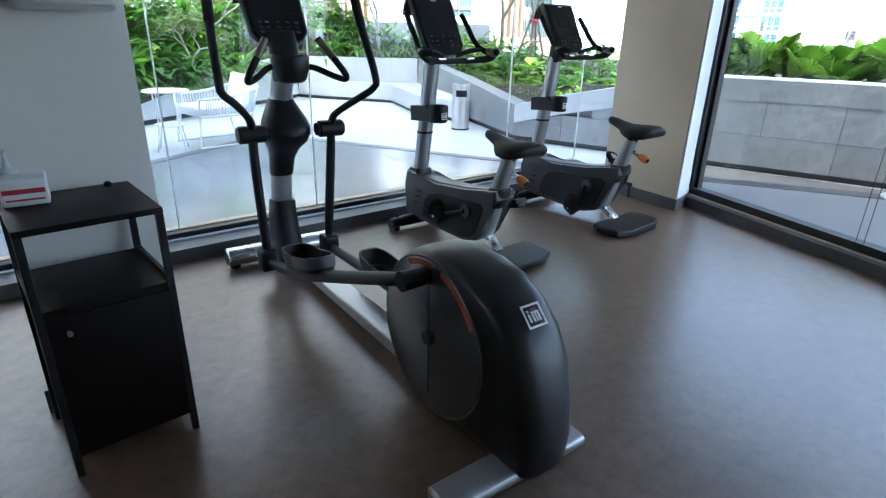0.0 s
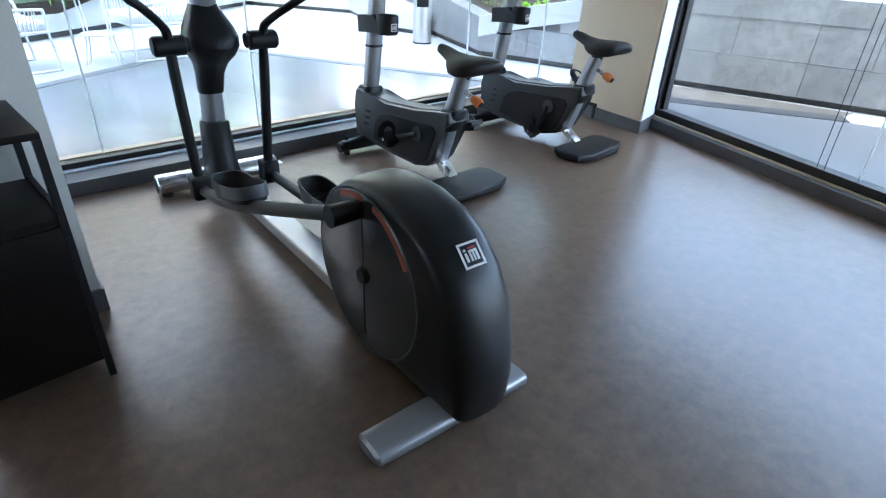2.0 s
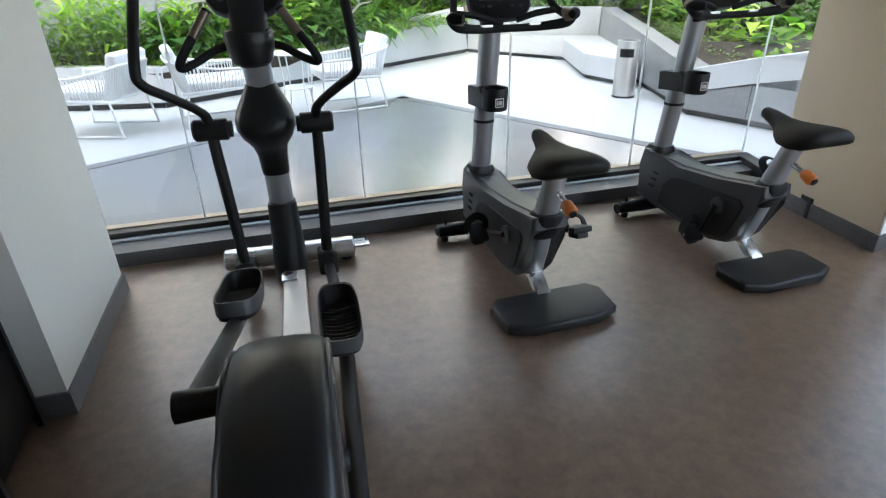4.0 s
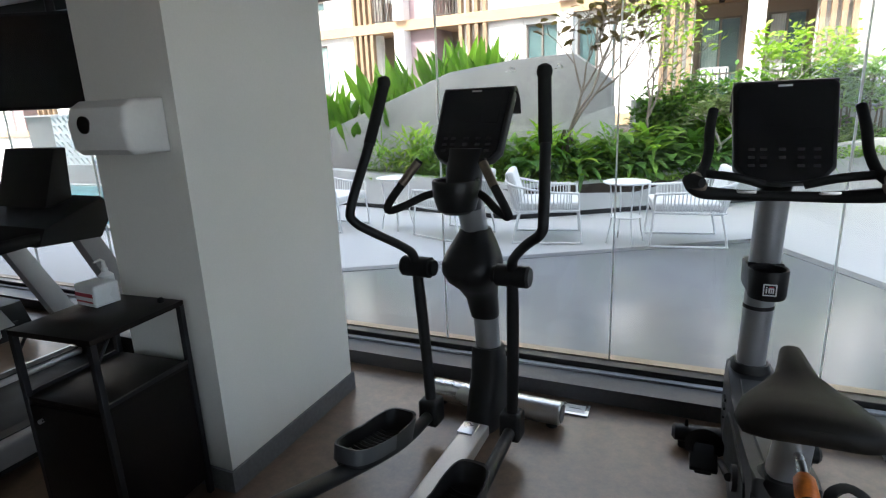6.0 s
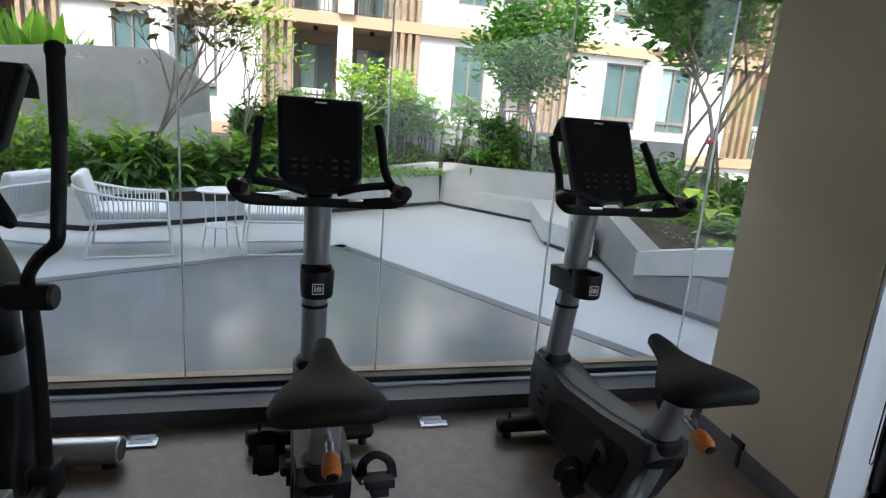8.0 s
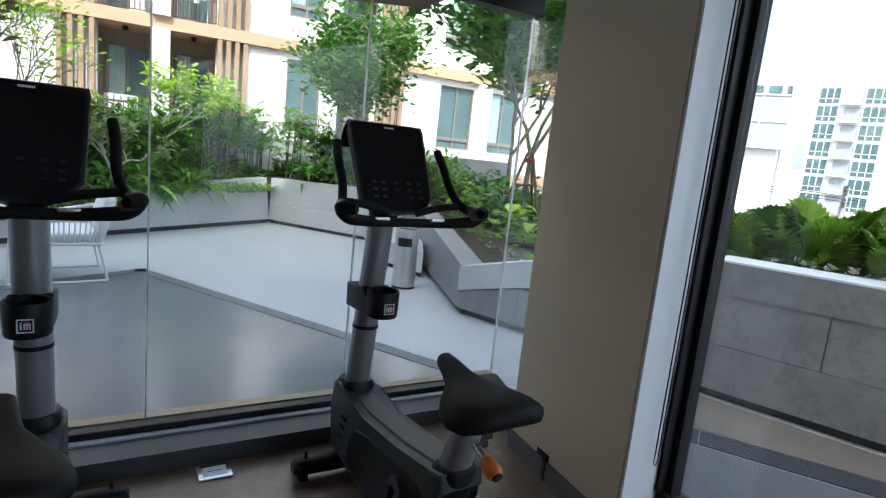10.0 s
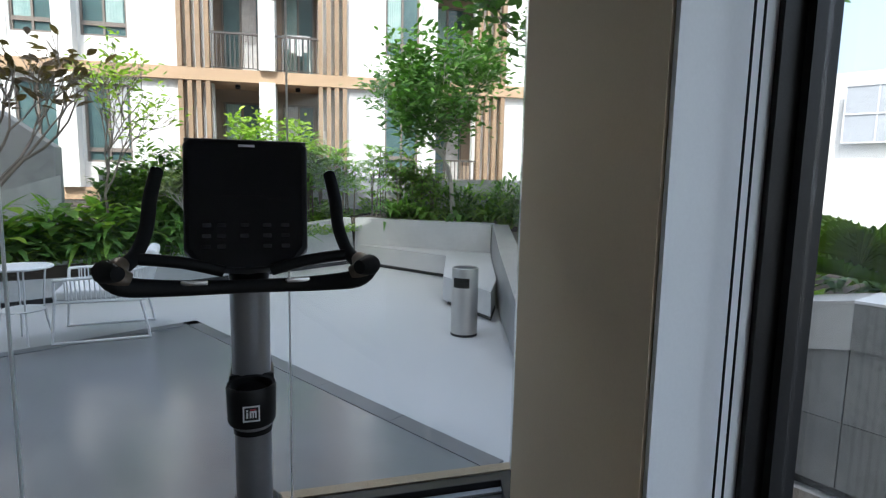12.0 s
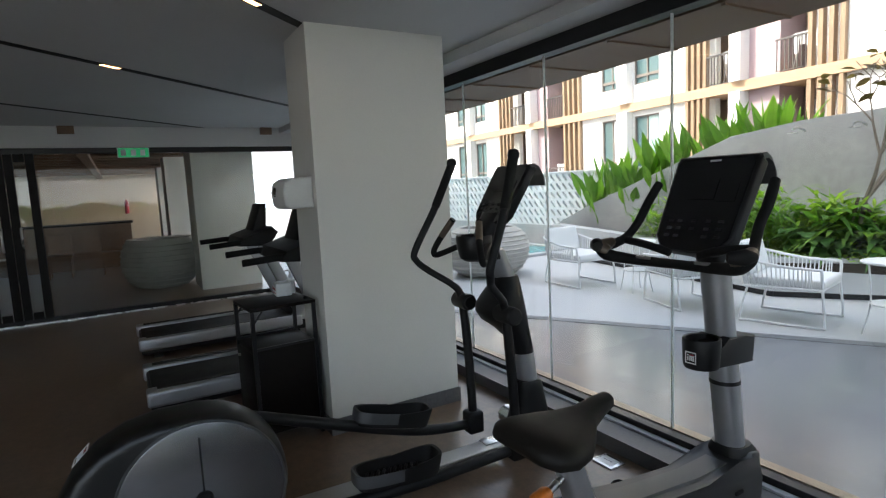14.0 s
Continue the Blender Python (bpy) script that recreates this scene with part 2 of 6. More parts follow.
def leafy(name, c1, c2, gloss=0.5, trans=0.45):
    """Foliage: every leaf its own tint, light partly passing through."""
    m, nt, b = material(name, gloss)
    b.inputs["Specular IOR Level"].default_value = 0.25
    geo = nt.nodes.new("ShaderNodeNewGeometry")
    c = ramp(nt, geo.outputs["Random Per Island"], [(0.0, c1), (0.85, c2), (1.0, tuple(min(1, k * 1.5) for k in c2))])
    c = mixc(nt, c, ramp(nt, noise_tex(nt, coords(nt), 14, 3), [(0.3, grey(0.75)), (0.7, grey(1.1))]), 1.0, "MULTIPLY")
    nt.links.new(c, b.inputs["Base Color"])
    tl, mx = nt.nodes.new("ShaderNodeBsdfTranslucent"), nt.nodes.new("ShaderNodeMixShader")
    bright = mixc(nt, c, (1.0, 1.25, 0.45), 1.0, "MULTIPLY")
    nt.links.new(bright, tl.inputs[0])
    mx.inputs[0].default_value = trans
    nt.links.new(b.outputs[0], mx.inputs[1]); nt.links.new(tl.outputs[0], mx.inputs[2])
    nt.links.new(mx.outputs[0], nt.nodes["Material Output"].inputs[0])
    return m


M["leaf_banana"] = leafy("broad_leaf", (0.08, 0.19, 0.025), (0.19, 0.34, 0.05))
M["leaf_deep"] = leafy("deep_green_leaf", (0.05, 0.13, 0.03), (0.13, 0.26, 0.055), 0.45, 0.35)
M["leaf_mid"] = leafy("mid_green_leaf", (0.12, 0.25, 0.05), (0.28, 0.45, 0.09))
M["leaf_lime"] = leafy("lime_leaf", (0.20, 0.36, 0.045), (0.44, 0.58, 0.10))
M["leaf_grey"] = leafy("grey_green_leaf", (0.17, 0.21, 0.11), (0.30, 0.34, 0.19))
M["leaf_dry"] = leafy("brown_red_leaf", (0.06, 0.04, 0.02), (0.14, 0.09, 0.05))
M["leaf_fan"] = leafy("fan_palm_leaf", (0.08, 0.15, 0.02), (0.24, 0.36, 0.05), 0.35)
M["bark"] = two_scale("pale_bark", (0.16, 0.13, 0.10), (0.27, 0.23, 0.19), 5, 60, (0.8, 0.9), bump=0.4)
M["bark_pale"] = two_scale("silver_bark", (0.36, 0.33, 0.28), (0.50, 0.46, 0.40), 5, 60, (0.8, 0.9), bump=0.3)
M["stake"] = two_scale("grey_wood_stake", (0.10, 0.075, 0.055), (0.17, 0.13, 0.10), 6, 50, (0.8, 0.9), bump=0.3)

# buildings
M["wall_white"] = two_scale("white_facade_paint", (0.74, 0.73, 0.70), (0.80, 0.79, 0.76), 0.25, 6, (0.7, 0.8), bump=0.03, fine_amount=0.05)
M["cream"] = two_scale("cream_slab_paint", (0.44, 0.30, 0.185), (0.50, 0.345, 0.215), 0.4, 8, (0.7, 0.8), fine_amount=0.06)
M["mauve"] = two_scale("mauve_paint", (0.44, 0.33, 0.345), (0.50, 0.38, 0.395), 0.4, 8, (0.7, 0.8), fine_amount=0.06)
# balcony back wall: brown set darker to hold the shade of the recess
M["recess"] = two_scale("shaded_balcony_wall", (0.36, 0.28, 0.21), (0.42, 0.33, 0.25), 0.4, 8, (0.7, 0.8), fine_amount=0.06)
M["slat"] = two_scale("brown_slat", (0.30, 0.20, 0.12), (0.38, 0.26, 0.16), 2, 20, (0.55, 0.7))
M["rail"] = two_scale("dark_railing", (0.07, 0.06, 0.055), (0.11, 0.095, 0.085), 4, 40, (0.45, 0.6))
M["win_frame"] = two_scale("brown_window_frame", (0.19, 0.16, 0.135), (0.24, 0.20, 0.17), 4, 40, (0.45, 0.6))
M["white_frame"] = two_scale("white_window_frame", (0.70, 0.70, 0.70), (0.76, 0.76, 0.76), 4, 40, (0.45, 0.6))
M["teal_glass"] = two_scale("teal_window_glass", (0.07, 0.125, 0.13), (0.12, 0.20, 0.20), 0.8, 6, (0.06, 0.1), bump=0.0)
M["curtain"] = two_scale("teal_curtain", (0.26, 0.40, 0.38), (0.42, 0.54, 0.51), 3, 20, (0.8, 0.9))
M["laundry"] = two_scale("hung_laundry", (0.55, 0.55, 0.56), (0.75, 0.74, 0.72), 3, 9, (0.85, 0.95))
M["billboard"] = two_scale("grey_hoarding", (0.36, 0.38, 0.41), (0.42, 0.44, 0.47), 0.2, 3, (0.6, 0.7))
M["pool"] = two_scale("pool_water", (0.10, 0.42, 0.45), (0.14, 0.52, 0.54), 1.5, 8, (0.04, 0.08), bump=0.1)
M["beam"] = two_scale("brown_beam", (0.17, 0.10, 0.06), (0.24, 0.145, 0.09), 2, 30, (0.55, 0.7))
m, nt, b = material("exit_green", 0.4)
b.inputs["Base Color"].default_value = (0.02, 0.35, 0.12, 1)
b.inputs["Emission Color"].default_value, b.inputs["Emission Strength"].default_value = (0.05, 0.8, 0.3, 1), 0.07
M["exit"] = m
m, nt, b = material("warm_lamp", 0.4)
b.inputs["Emission Color"].default_value, b.inputs["Emission Strength"].default_value = (1.0, 0.55, 0.25, 1), 2.5
M["lamp"] = m

# ---- shape helpers ----
def thing(name, x=0, y=0, z=0, rz=0, label="", category="", group="", kind=""):
    ob = new(name)
    ob.empty_display_size = 0.05
    ob.matrix_world = pose(x, y, z, 0, 0, rz)
    return tagged(ob, label, category, group, kind)


def part(name, bm, mat, parent=None, label="", smooth=True, m=None):
    me = bpy.data.meshes.new(name)
    bmesh.ops.recalc_face_normals(bm, faces=bm.faces)
    bm.to_mesh(me)
    bm.free()
    return piece(name, me, mat, parent, label, smooth, m)


def piece(name, me, mat, parent=None, label="", smooth=False, m=None):
    if mat is not None and not me.materials:
        me.materials.append(M[mat])
    if smooth and not me.get("done"):
        me.shade_smooth()
        me.set_sharp_from_angle(angle=radians(38))
        me["done"] = 1
    ob = new(name, me)
    if parent is not None:
        ob.parent = parent
    if m is not None:
        ob.matrix_basis = m
    if label:
        ob["label"] = label
    return ob


def structure(ob, label="", category=""):
    return tagged(ob, label, category, "", "structure")


def soften(bm, geom_edges, width, seg=2):
    bmesh.ops.bevel(bm, geom=geom_edges, offset=width, segments=seg, profile=0.6, affect="EDGES", clamp_overlap=True)


def box(x0, x1, y0, y1, z0, z1, bevel=0.0, seg=2, bm=None):
    own = bm is None
    b_ = bmesh.new() if own else bm
    vs = [b_.verts.new((x, y, z)) for z in (z0, z1) for x, y in ((x0, y0), (x1, y0), (x1, y1), (x0, y1))]
    for f in ((0, 3, 2, 1), (4, 5, 6, 7), (0, 1, 5, 4), (1, 2, 6, 5), (2, 3, 7, 6), (3, 0, 4, 7)):
        b_.faces.new([vs[i] for i in f])
    if bevel:
        soften(b_, [e for e in b_.edges if all(v_ in vs for v_ in e.verts)], bevel, seg)
    return b_


def prism(poly, h0, h1, axis="z", bevel=0.0, seg=2, bm=None):
    """A polygon drawn out from h0 to h1. axis z: (x, y); x: (y, z); y: (x, z). h1 may be a list: a height for each corner."""
    b_ = bm or bmesh.new()
    put = {"z": lambda p, h: (p[0], p[1], h), "x": lambda p, h: (h, p[0], p[1]), "y": lambda p, h: (p[0], h, p[1])}[axis]
    n = len(poly)
    lo = [b_.verts.new(put(p, h0[i] if isinstance(h0, (list, tuple)) else h0)) for i, p in enumerate(poly)]
    hi = [b_.verts.new(put(p, h1[i] if isinstance(h1, (list, tuple)) else h1)) for i, p in enumerate(poly)]
    b_.faces.new(lo[::-1]), b_.faces.new(hi)
    for i in range(n):
        b_.faces.new((lo[i], lo[(i + 1) % n], hi[(i + 1) % n], hi[i]))
    if bevel:
        rim = [e for e in b_.edges if (e.verts[0] in lo and e.verts[1] in lo) or (e.verts[0] in hi and e.verts[1] in hi)]
        soften(b_, rim, bevel, seg)
    return b_


def rings(loops, caps=True, bm=None, closed=True):
    """Skin over loops of points, each with the same count."""
    b_ = bm or bmesh.new()
    rows = [[b_.verts.new(p) for p in loop] for loop in loops]
    n = len(rows[0])
    for r0, r1 in zip(rows, rows[1:]):
        for i in range(n if closed else n - 1):
            b_.faces.new((r0[i], r0[(i + 1) % n], r1[(i + 1) % n], r1[i]))
    if caps:
        b_.faces.new(rows[0][::-1]), b_.faces.new(rows[-1])
    return b_


def curve_points(pts, steps=5):
    """A smooth line through pts."""
    ps = [Vector(p) for p in pts]
    out = []
    for i in range(len(ps) - 1):
        p0, p1, p2, p3 = ps[max(i - 1, 0)], ps[i], ps[i + 1], ps[min(i + 2, len(ps) - 1)]
        for s in range(steps):
            t = s / steps
            out.append(0.5 * ((2 * p1) + (p2 - p0) * t + (2 * p0 - 5 * p1 + 4 * p2 - p3) * t * t + (3 * p1 - p0 - 3 * p2 + p3) * t ** 3))
    return out + [ps[-1]]


def tube(pts, r, seg=12, bm=None, smooth=0, flat=1.0):
    """A tube along pts; r: a radius or one for each point."""
    if smooth:
        n0 = len(pts)
        line = curve_points(pts, smooth)
        if not isinstance(r, (int, float)):
            r = list(np.interp(np.linspace(0, n0 - 1, len(line)), range(n0), r))
    else:
        line = [Vector(p) for p in pts]
    side, loops = None, []
    for i, p in enumerate(line):
        way = (line[min(i + 1, len(line) - 1)] - line[max(i - 1, 0)]).normalized()
        side = way.orthogonal() if side is None else side - way * side.dot(way)
        side.normalize()
        up = way.cross(side)
        rad = r if isinstance(r, (int, float)) else r[i]
        loops.append([p + (side * math.cos(a) + up * math.sin(a) * flat) * rad for a in (2 * math.pi * k / seg for k in range(seg))])
    return rings(loops, bm=bm)


def lathe(profile, seg=24, bm=None, centre=(0, 0, 0), caps=True):
    return rings([[Vector(centre) + Vector((r * math.cos(a), r * math.sin(a), z)) for a in (2 * math.pi * k / seg for k in range(seg))] for r, z in profile], caps, bm)


def ellipse(cx, cy, z, rx, ry, n=20, power=2.0):
    out = []
    for k in range(n):
        a = 2 * math.pi * k / n
        c_, s_ = math.cos(a), math.sin(a)
        out.append((cx + rx * math.copysign(abs(c_) ** (2 / power), c_), cy + ry * math.copysign(abs(s_) ** (2 / power), s_), z))
    return out


def moved(bm, m):
    bmesh.ops.transform(bm, matrix=m, verts=bm.verts)
    return bm

# ---- the room ----
GY = 0.465                      # front glass line
TILT = 15.5                    # the side wall and its column stand askew by this
tl = radians(TILT)
UW, NW = Vector((-math.sin(tl), -math.cos(tl))), Vector((math.cos(tl), -math.sin(tl)))   # along the side wall, out of it


def side_pt(s, o):
    """A point s metres along the side wall from the glass corner, o metres outwards."""
    p = Vector((2.30, 0.475)) + UW * s + NW * o
    return (p.x, p.y)


W_END = side_pt(8.0, 0.36)
structure(part("floor", prism([(-7.6, 0.30), (2.30, 0.30), side_pt(1.2, 0.34), W_END, (-7.6, -7.4)], -0.12, 0.0), "floor", smooth=False), "dark brown-grey mottled vinyl gym floor", "floor")
structure(part("ceiling", prism([(-7.6, 0.56), (2.56, 0.56), side_pt(1.2, 0.6), side_pt(8.0, 0.6), (-7.6, -7.4)], 2.50, 2.74), "ceiling", smooth=False), "grey painted gym ceiling with black slots", "ceiling")
structure(part("wall_back", box(-7.6, 1.4, -7.45, -7.25, 0, 2.5), "plaster", smooth=False), "plain plastered back wall", "wall")
# dark base along the front glass
sill = thing("window_sill", label="dark low curb with pale ledge under the front glass", category="sill", kind="structure")
part("curb", prism([(-7.55, 0.20), (2.25, 0.20), (2.33, 0.545), (-7.55, 0.545)], 0.0, 0.085), "curb", sill, smooth=False)
part("ledge", box(-7.55, 2.25, 0.355, 0.39, 0.085, 0.098, 0.003), "pale_ledge", sill, smooth=False)
# front glazing
win = thing("window_1", label="frameless floor to ceiling front glazing with black sill frame", category="window", kind="structure")
part("frame", box(-7.55, 2.30, 0.395, 0.46, 0.085, 0.128, 0.004), "black_alu", win, smooth=False)
part("frame_lip", box(-7.55, 2.32, 0.462, 0.525, 0.085, 0.135, 0.003), "tan_alu", win, smooth=False)
part("head", box(-7.55, 2.34, 0.415, 0.515, 2.33, 2.50, 0.004), "black_alu", win, smooth=False)
part("head_ledge", box(-7.55, 2.20, 0.185, 0.415, 2.42, 2.50, 0.004), "ceiling", win, smooth=False)
edges = [-7.5, -5.63, -4.63, -3.63, -2.63, -1.64, -0.66, 0.33, 1.30, 2.30]
for a_, b_ in zip(edges, edges[1:]):
    pane = part("pane", box(a_ + 0.004, b_ - 0.004, GY - 0.006, GY + 0.006, 0.13, 2.34), "glass", win, smooth=False)
    pane.visible_shadow = False
for a_ in edges[1:-1]:
    part("joint", box(a_ - 0.004, a_ + 0.004, GY - 0.0075, GY + 0.0075, 0.13, 2.34), "joint", win, smooth=False)
# return pane round the corner, behind the column
ret = thing("window_2", label="short glass return beside the beige column", category="window", kind="structure")
p0, p1 = side_pt(0.0, 0.0), side_pt(1.0, 0.0)
q0, q1 = side_pt(0.0, 0.012), side_pt(1.0, 0.012)
pane = part("pane", prism([p0, p1, q1, q0], 0.13, 2.34), "glass", ret, smooth=False)
pane.visible_shadow = False
part("frame", prism([side_pt(0, -0.05), side_pt(1.0, -0.05), side_pt(1.0, 0.05), side_pt(0, 0.05)], 0.0, 0.13), "black_alu", ret, smooth=False)
part("joint", prism([(2.302, 0.461), (2.312, 0.461), (2.312, 0.471), (2.302, 0.471)], 0.13, 2.34), "joint", ret, smooth=False)

# beige column with a pale side
C = Vector((1.957, -0.934))
col = thing("column_right", label="square beige painted column with a white side", category="column", kind="structure")
ca, cb, cc = Vector((2.035, -0.136)), Vector((2.295, -0.862)), Vector((2.53, -0.115))


def xy(v):
    return (v.x, v.y)


part("shaft", prism([xy(C), xy(cb), xy(cc), xy(ca)], 0, 2.5, bevel=0.004), "tan_paint", col, smooth=False)
part("white_side", prism([xy(C + Vector((0.006, -0.004))), xy(cb + Vector((0.0, -0.004))), xy(cb + Vector((0.003, -0.014))), xy(C + Vector((0.008, -0.014)))], 0.0, 2.5), "white_paint", col, "white painted face", smooth=False)
part("skirting", prism([xy(C + Vector((-0.012, -0.024))), xy(cb + Vector((0.006, -0.026))), xy(cb + Vector((0.003, -0.016))), xy(C + Vector((-0.001, -0.015))), xy(C + Vector((-0.002, 0))), xy(ca + Vector((-0.002, 0))), xy(ca + Vector((-0.014, 0)))], 0.0, 0.10), "skirting", col, "grey skirting", smooth=False)

# side window
sw = thing("window_3", label="large side window in a black aluminium frame", category="window", kind="structure")
S0, S1, O = 1.285, 7.6, 0.27


def strip(s0, s1, o0, o1, z0, z1):
    return prism([side_pt(s0, o0), side_pt(s1, o0), side_pt(s1, o1), side_pt(s0, o1)], z0, z1)


part("curb", strip(S0 - 0.1, S1, O - 0.02, O + 0.25, 0.0, 0.085), "curb", sw, smooth=False)
part("ledge", strip(S0 - 0.06, S1, O + 0.035, O + 0.06, 0.0855, 0.095), "tan_paint", sw, smooth=False)
part("sill_frame", strip(S0, S1, O + 0.065, O + 0.16, 0.085, 0.15), "black_alu", sw, smooth=False)
part("jamb", strip(S0, S0 + 0.062, O + 0.045, O + 0.162, 0.151, 2.42), "black_alu", sw, smooth=False)
part("jamb_inner", strip(S0 + 0.064, S0 + 0.09, O + 0.09, O + 0.14, 0.151, 2.42), "black_alu", sw, smooth=False)
part("head", strip(S0, S1, O + 0.06, O + 0.165, 2.421, 2.5), "black_alu", sw, smooth=False)
for s_ in (S0 + 0.092, S0 + 1.72, S0 + 3.32, S0 + 4.92):
    pane = part("pane", strip(s_ + 0.004, min(s_ + (1.624 if s_ < S0 + 1 else 1.596), S1), O + 0.11, O + 0.12, 0.151, 2.42), "glass", sw, smooth=False)
    pane.visible_shadow = False
    if s_ > S0 + 1:
        part("joint", strip(s_ - 0.004, s_ + 0.004, O + 0.108, O + 0.122, 0.151, 2.42), "joint", sw, smooth=False)
# white roller blind cassette cord beside the jamb
cord = thing("blind_cord", label="thin beaded roller blind cord loop", category="cord")
cords_at = [C.lerp(cb, f_) + Vector((0.008, -0.045)) for f_ in (0.50, 0.59)]
for x_, y_ in cords_at:
    part("strand", tube([(x_, y_, 0.36), (x_, y_, 2.498)], 0.003, 6), "slot", cord)
a_, b_ = tuple(cords_at[0]), tuple(cords_at[1])
mid_ = ((a_[0] + b_[0]) / 2, (a_[1] + b_[1]) / 2)
part("loop", tube([(*a_, 0.36), (a_[0], a_[1], 0.33), (*mid_, 0.315), (b_[0], b_[1], 0.33), (*b_, 0.36)], 0.0022, 6, smooth=3), "slot", cord)
# two window cords hanging before the side glass
cords = thing("pull_cord", label="dark pull cords hanging before the side glass", category="cord")
for k in range(2):
    x_, y_ = side_pt(S0 + 1.47 + 0.05 * k, O + 0.075)
    part("strand", tube([(x_, y_, 0.151), (x_, y_, 2.421)], 0.0022, 6), "slot", cords)

# pale column with a beige front
colL = thing("column_left", label="broad pale plastered column with grey skirting", category="column", kind="structure")
part("shaft", prism([(-2.000, -1.015), (-2.005, -0.088), (-2.45, -0.078), (-2.482, -1.005)], 0, 2.5, bevel=0.004), "plaster", colL, smooth=False)
part("skirting", prism([(-2.495, -1.029), (-1.988, -1.029), (-1.993, -0.076), (-2.0045, -0.076), (-1.9995, -1.017), (-2.495, -1.017)], 0.0, 0.10), "skirting", colL, "grey skirting", smooth=False)

# ceiling slots on a slant, with small warm lamps sunk in them
def slot(x, y, length, lamps=()):
    t_ = thing("ceiling_slot", x, y, 2.496, 0, "black recessed ceiling slot with small warm lamps", "ceiling light", "ceiling slots")
    d = Vector((-0.68, 0.733, 0))
    n_ = Vector((0.733, 0.68, 0)) * 0.035
    e = d * length
    part("channel", prism([xy(n_), xy(e + n_), xy(e - n_), xy(-n_)], 0.0, 0.002), "slot", t_, smooth=False)
    for k in lamps:
        f, g = d * k, d * (k + 0.16)
        part("lamp", prism([xy(f + n_ * 0.5), xy(g + n_ * 0.5), xy(g - n_ * 0.5), xy(f - n_ * 0.5)], -0.003, -0.001), "lamp", t_, "warm lamp", smooth=False)


slot(-0.9, -4.83, 8.2, (2.4, 3.8))
slot(1.3, -4.65, 8.0, (4.4,))
slot(-3.3, -5.3, 8.2, (2.6, 6.3))
slot(1.9, -2.8, 4.6, ())

# soffit outside the front glass
cn = thing("canopy", label="brown panelled soffit outside the front glass", category="canopy", kind="structure")
part("soffit", prism([(-9.0, 0.54), (1.75, 0.54), (1.75, 0.80), (1.25, 1.08), (-9.0, 1.55)], 2.325, 2.60), "soffit", cn, smooth=False)
for k in range(14):
    x_ = 1.0 - 0.72 * k
    part("batten", box(x_ - 0.01, x_ + 0.01, 0.55, 1.06 - (x_ - 1.25) * 0.046, 2.313, 2.3245), "soffit", cn, smooth=False)
# unseen storeys, added and sized to shade the terrace, garden and side planter
up = thing("upper_storeys", label="unseen block above the gym, added to shade the terrace", category="building", kind="structure")
part("block", prism([(-24, 0.40), (2.65, 0.40), side_pt(0.9, 1.4), side_pt(30, 1.4), (-24, -30)], 2.76, 10.6), "wall_white", up, smooth=False)

# ---- exercise machines ----
def badge(parent, m, s=0.05):
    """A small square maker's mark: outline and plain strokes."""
    o, i = s / 2, s / 2 - s * 0.09
    b_ = bmesh.new()
    for x0, x1, z0, z1 in ((-o, o, i, o), (-o, o, -o, -i), (-o, -i, -i, i), (i, o, -i, i)):
        box(x0, x1, -0.001, 0.001, z0, z1, bm=b_)
    for x0, x1, z0, z1 in ((-0.30, -0.19, -0.26, 0.10), (-0.30, -0.19, 0.16, 0.26), (-0.10, 0.0, -0.26, 0.16), (-0.10, 0.30, 0.08, 0.18), (0.06, 0.14, -0.26, 0.1), (0.20, 0.30, -0.26, 0.12)):
        box(x0 * s, x1 * s, -0.001, 0.001, z0 * s, z1 * s, bm=b_)
    ob = part("badge", b_, "badge_white", parent, "white square badge", smooth=False, m=m)
    part("badge_dot", box(-0.08 * s, 0.26 * s, -0.001, 0.001, 0.22 * s, 0.30 * s), "badge_red", ob, "small red bar", smooth=False)
    return ob


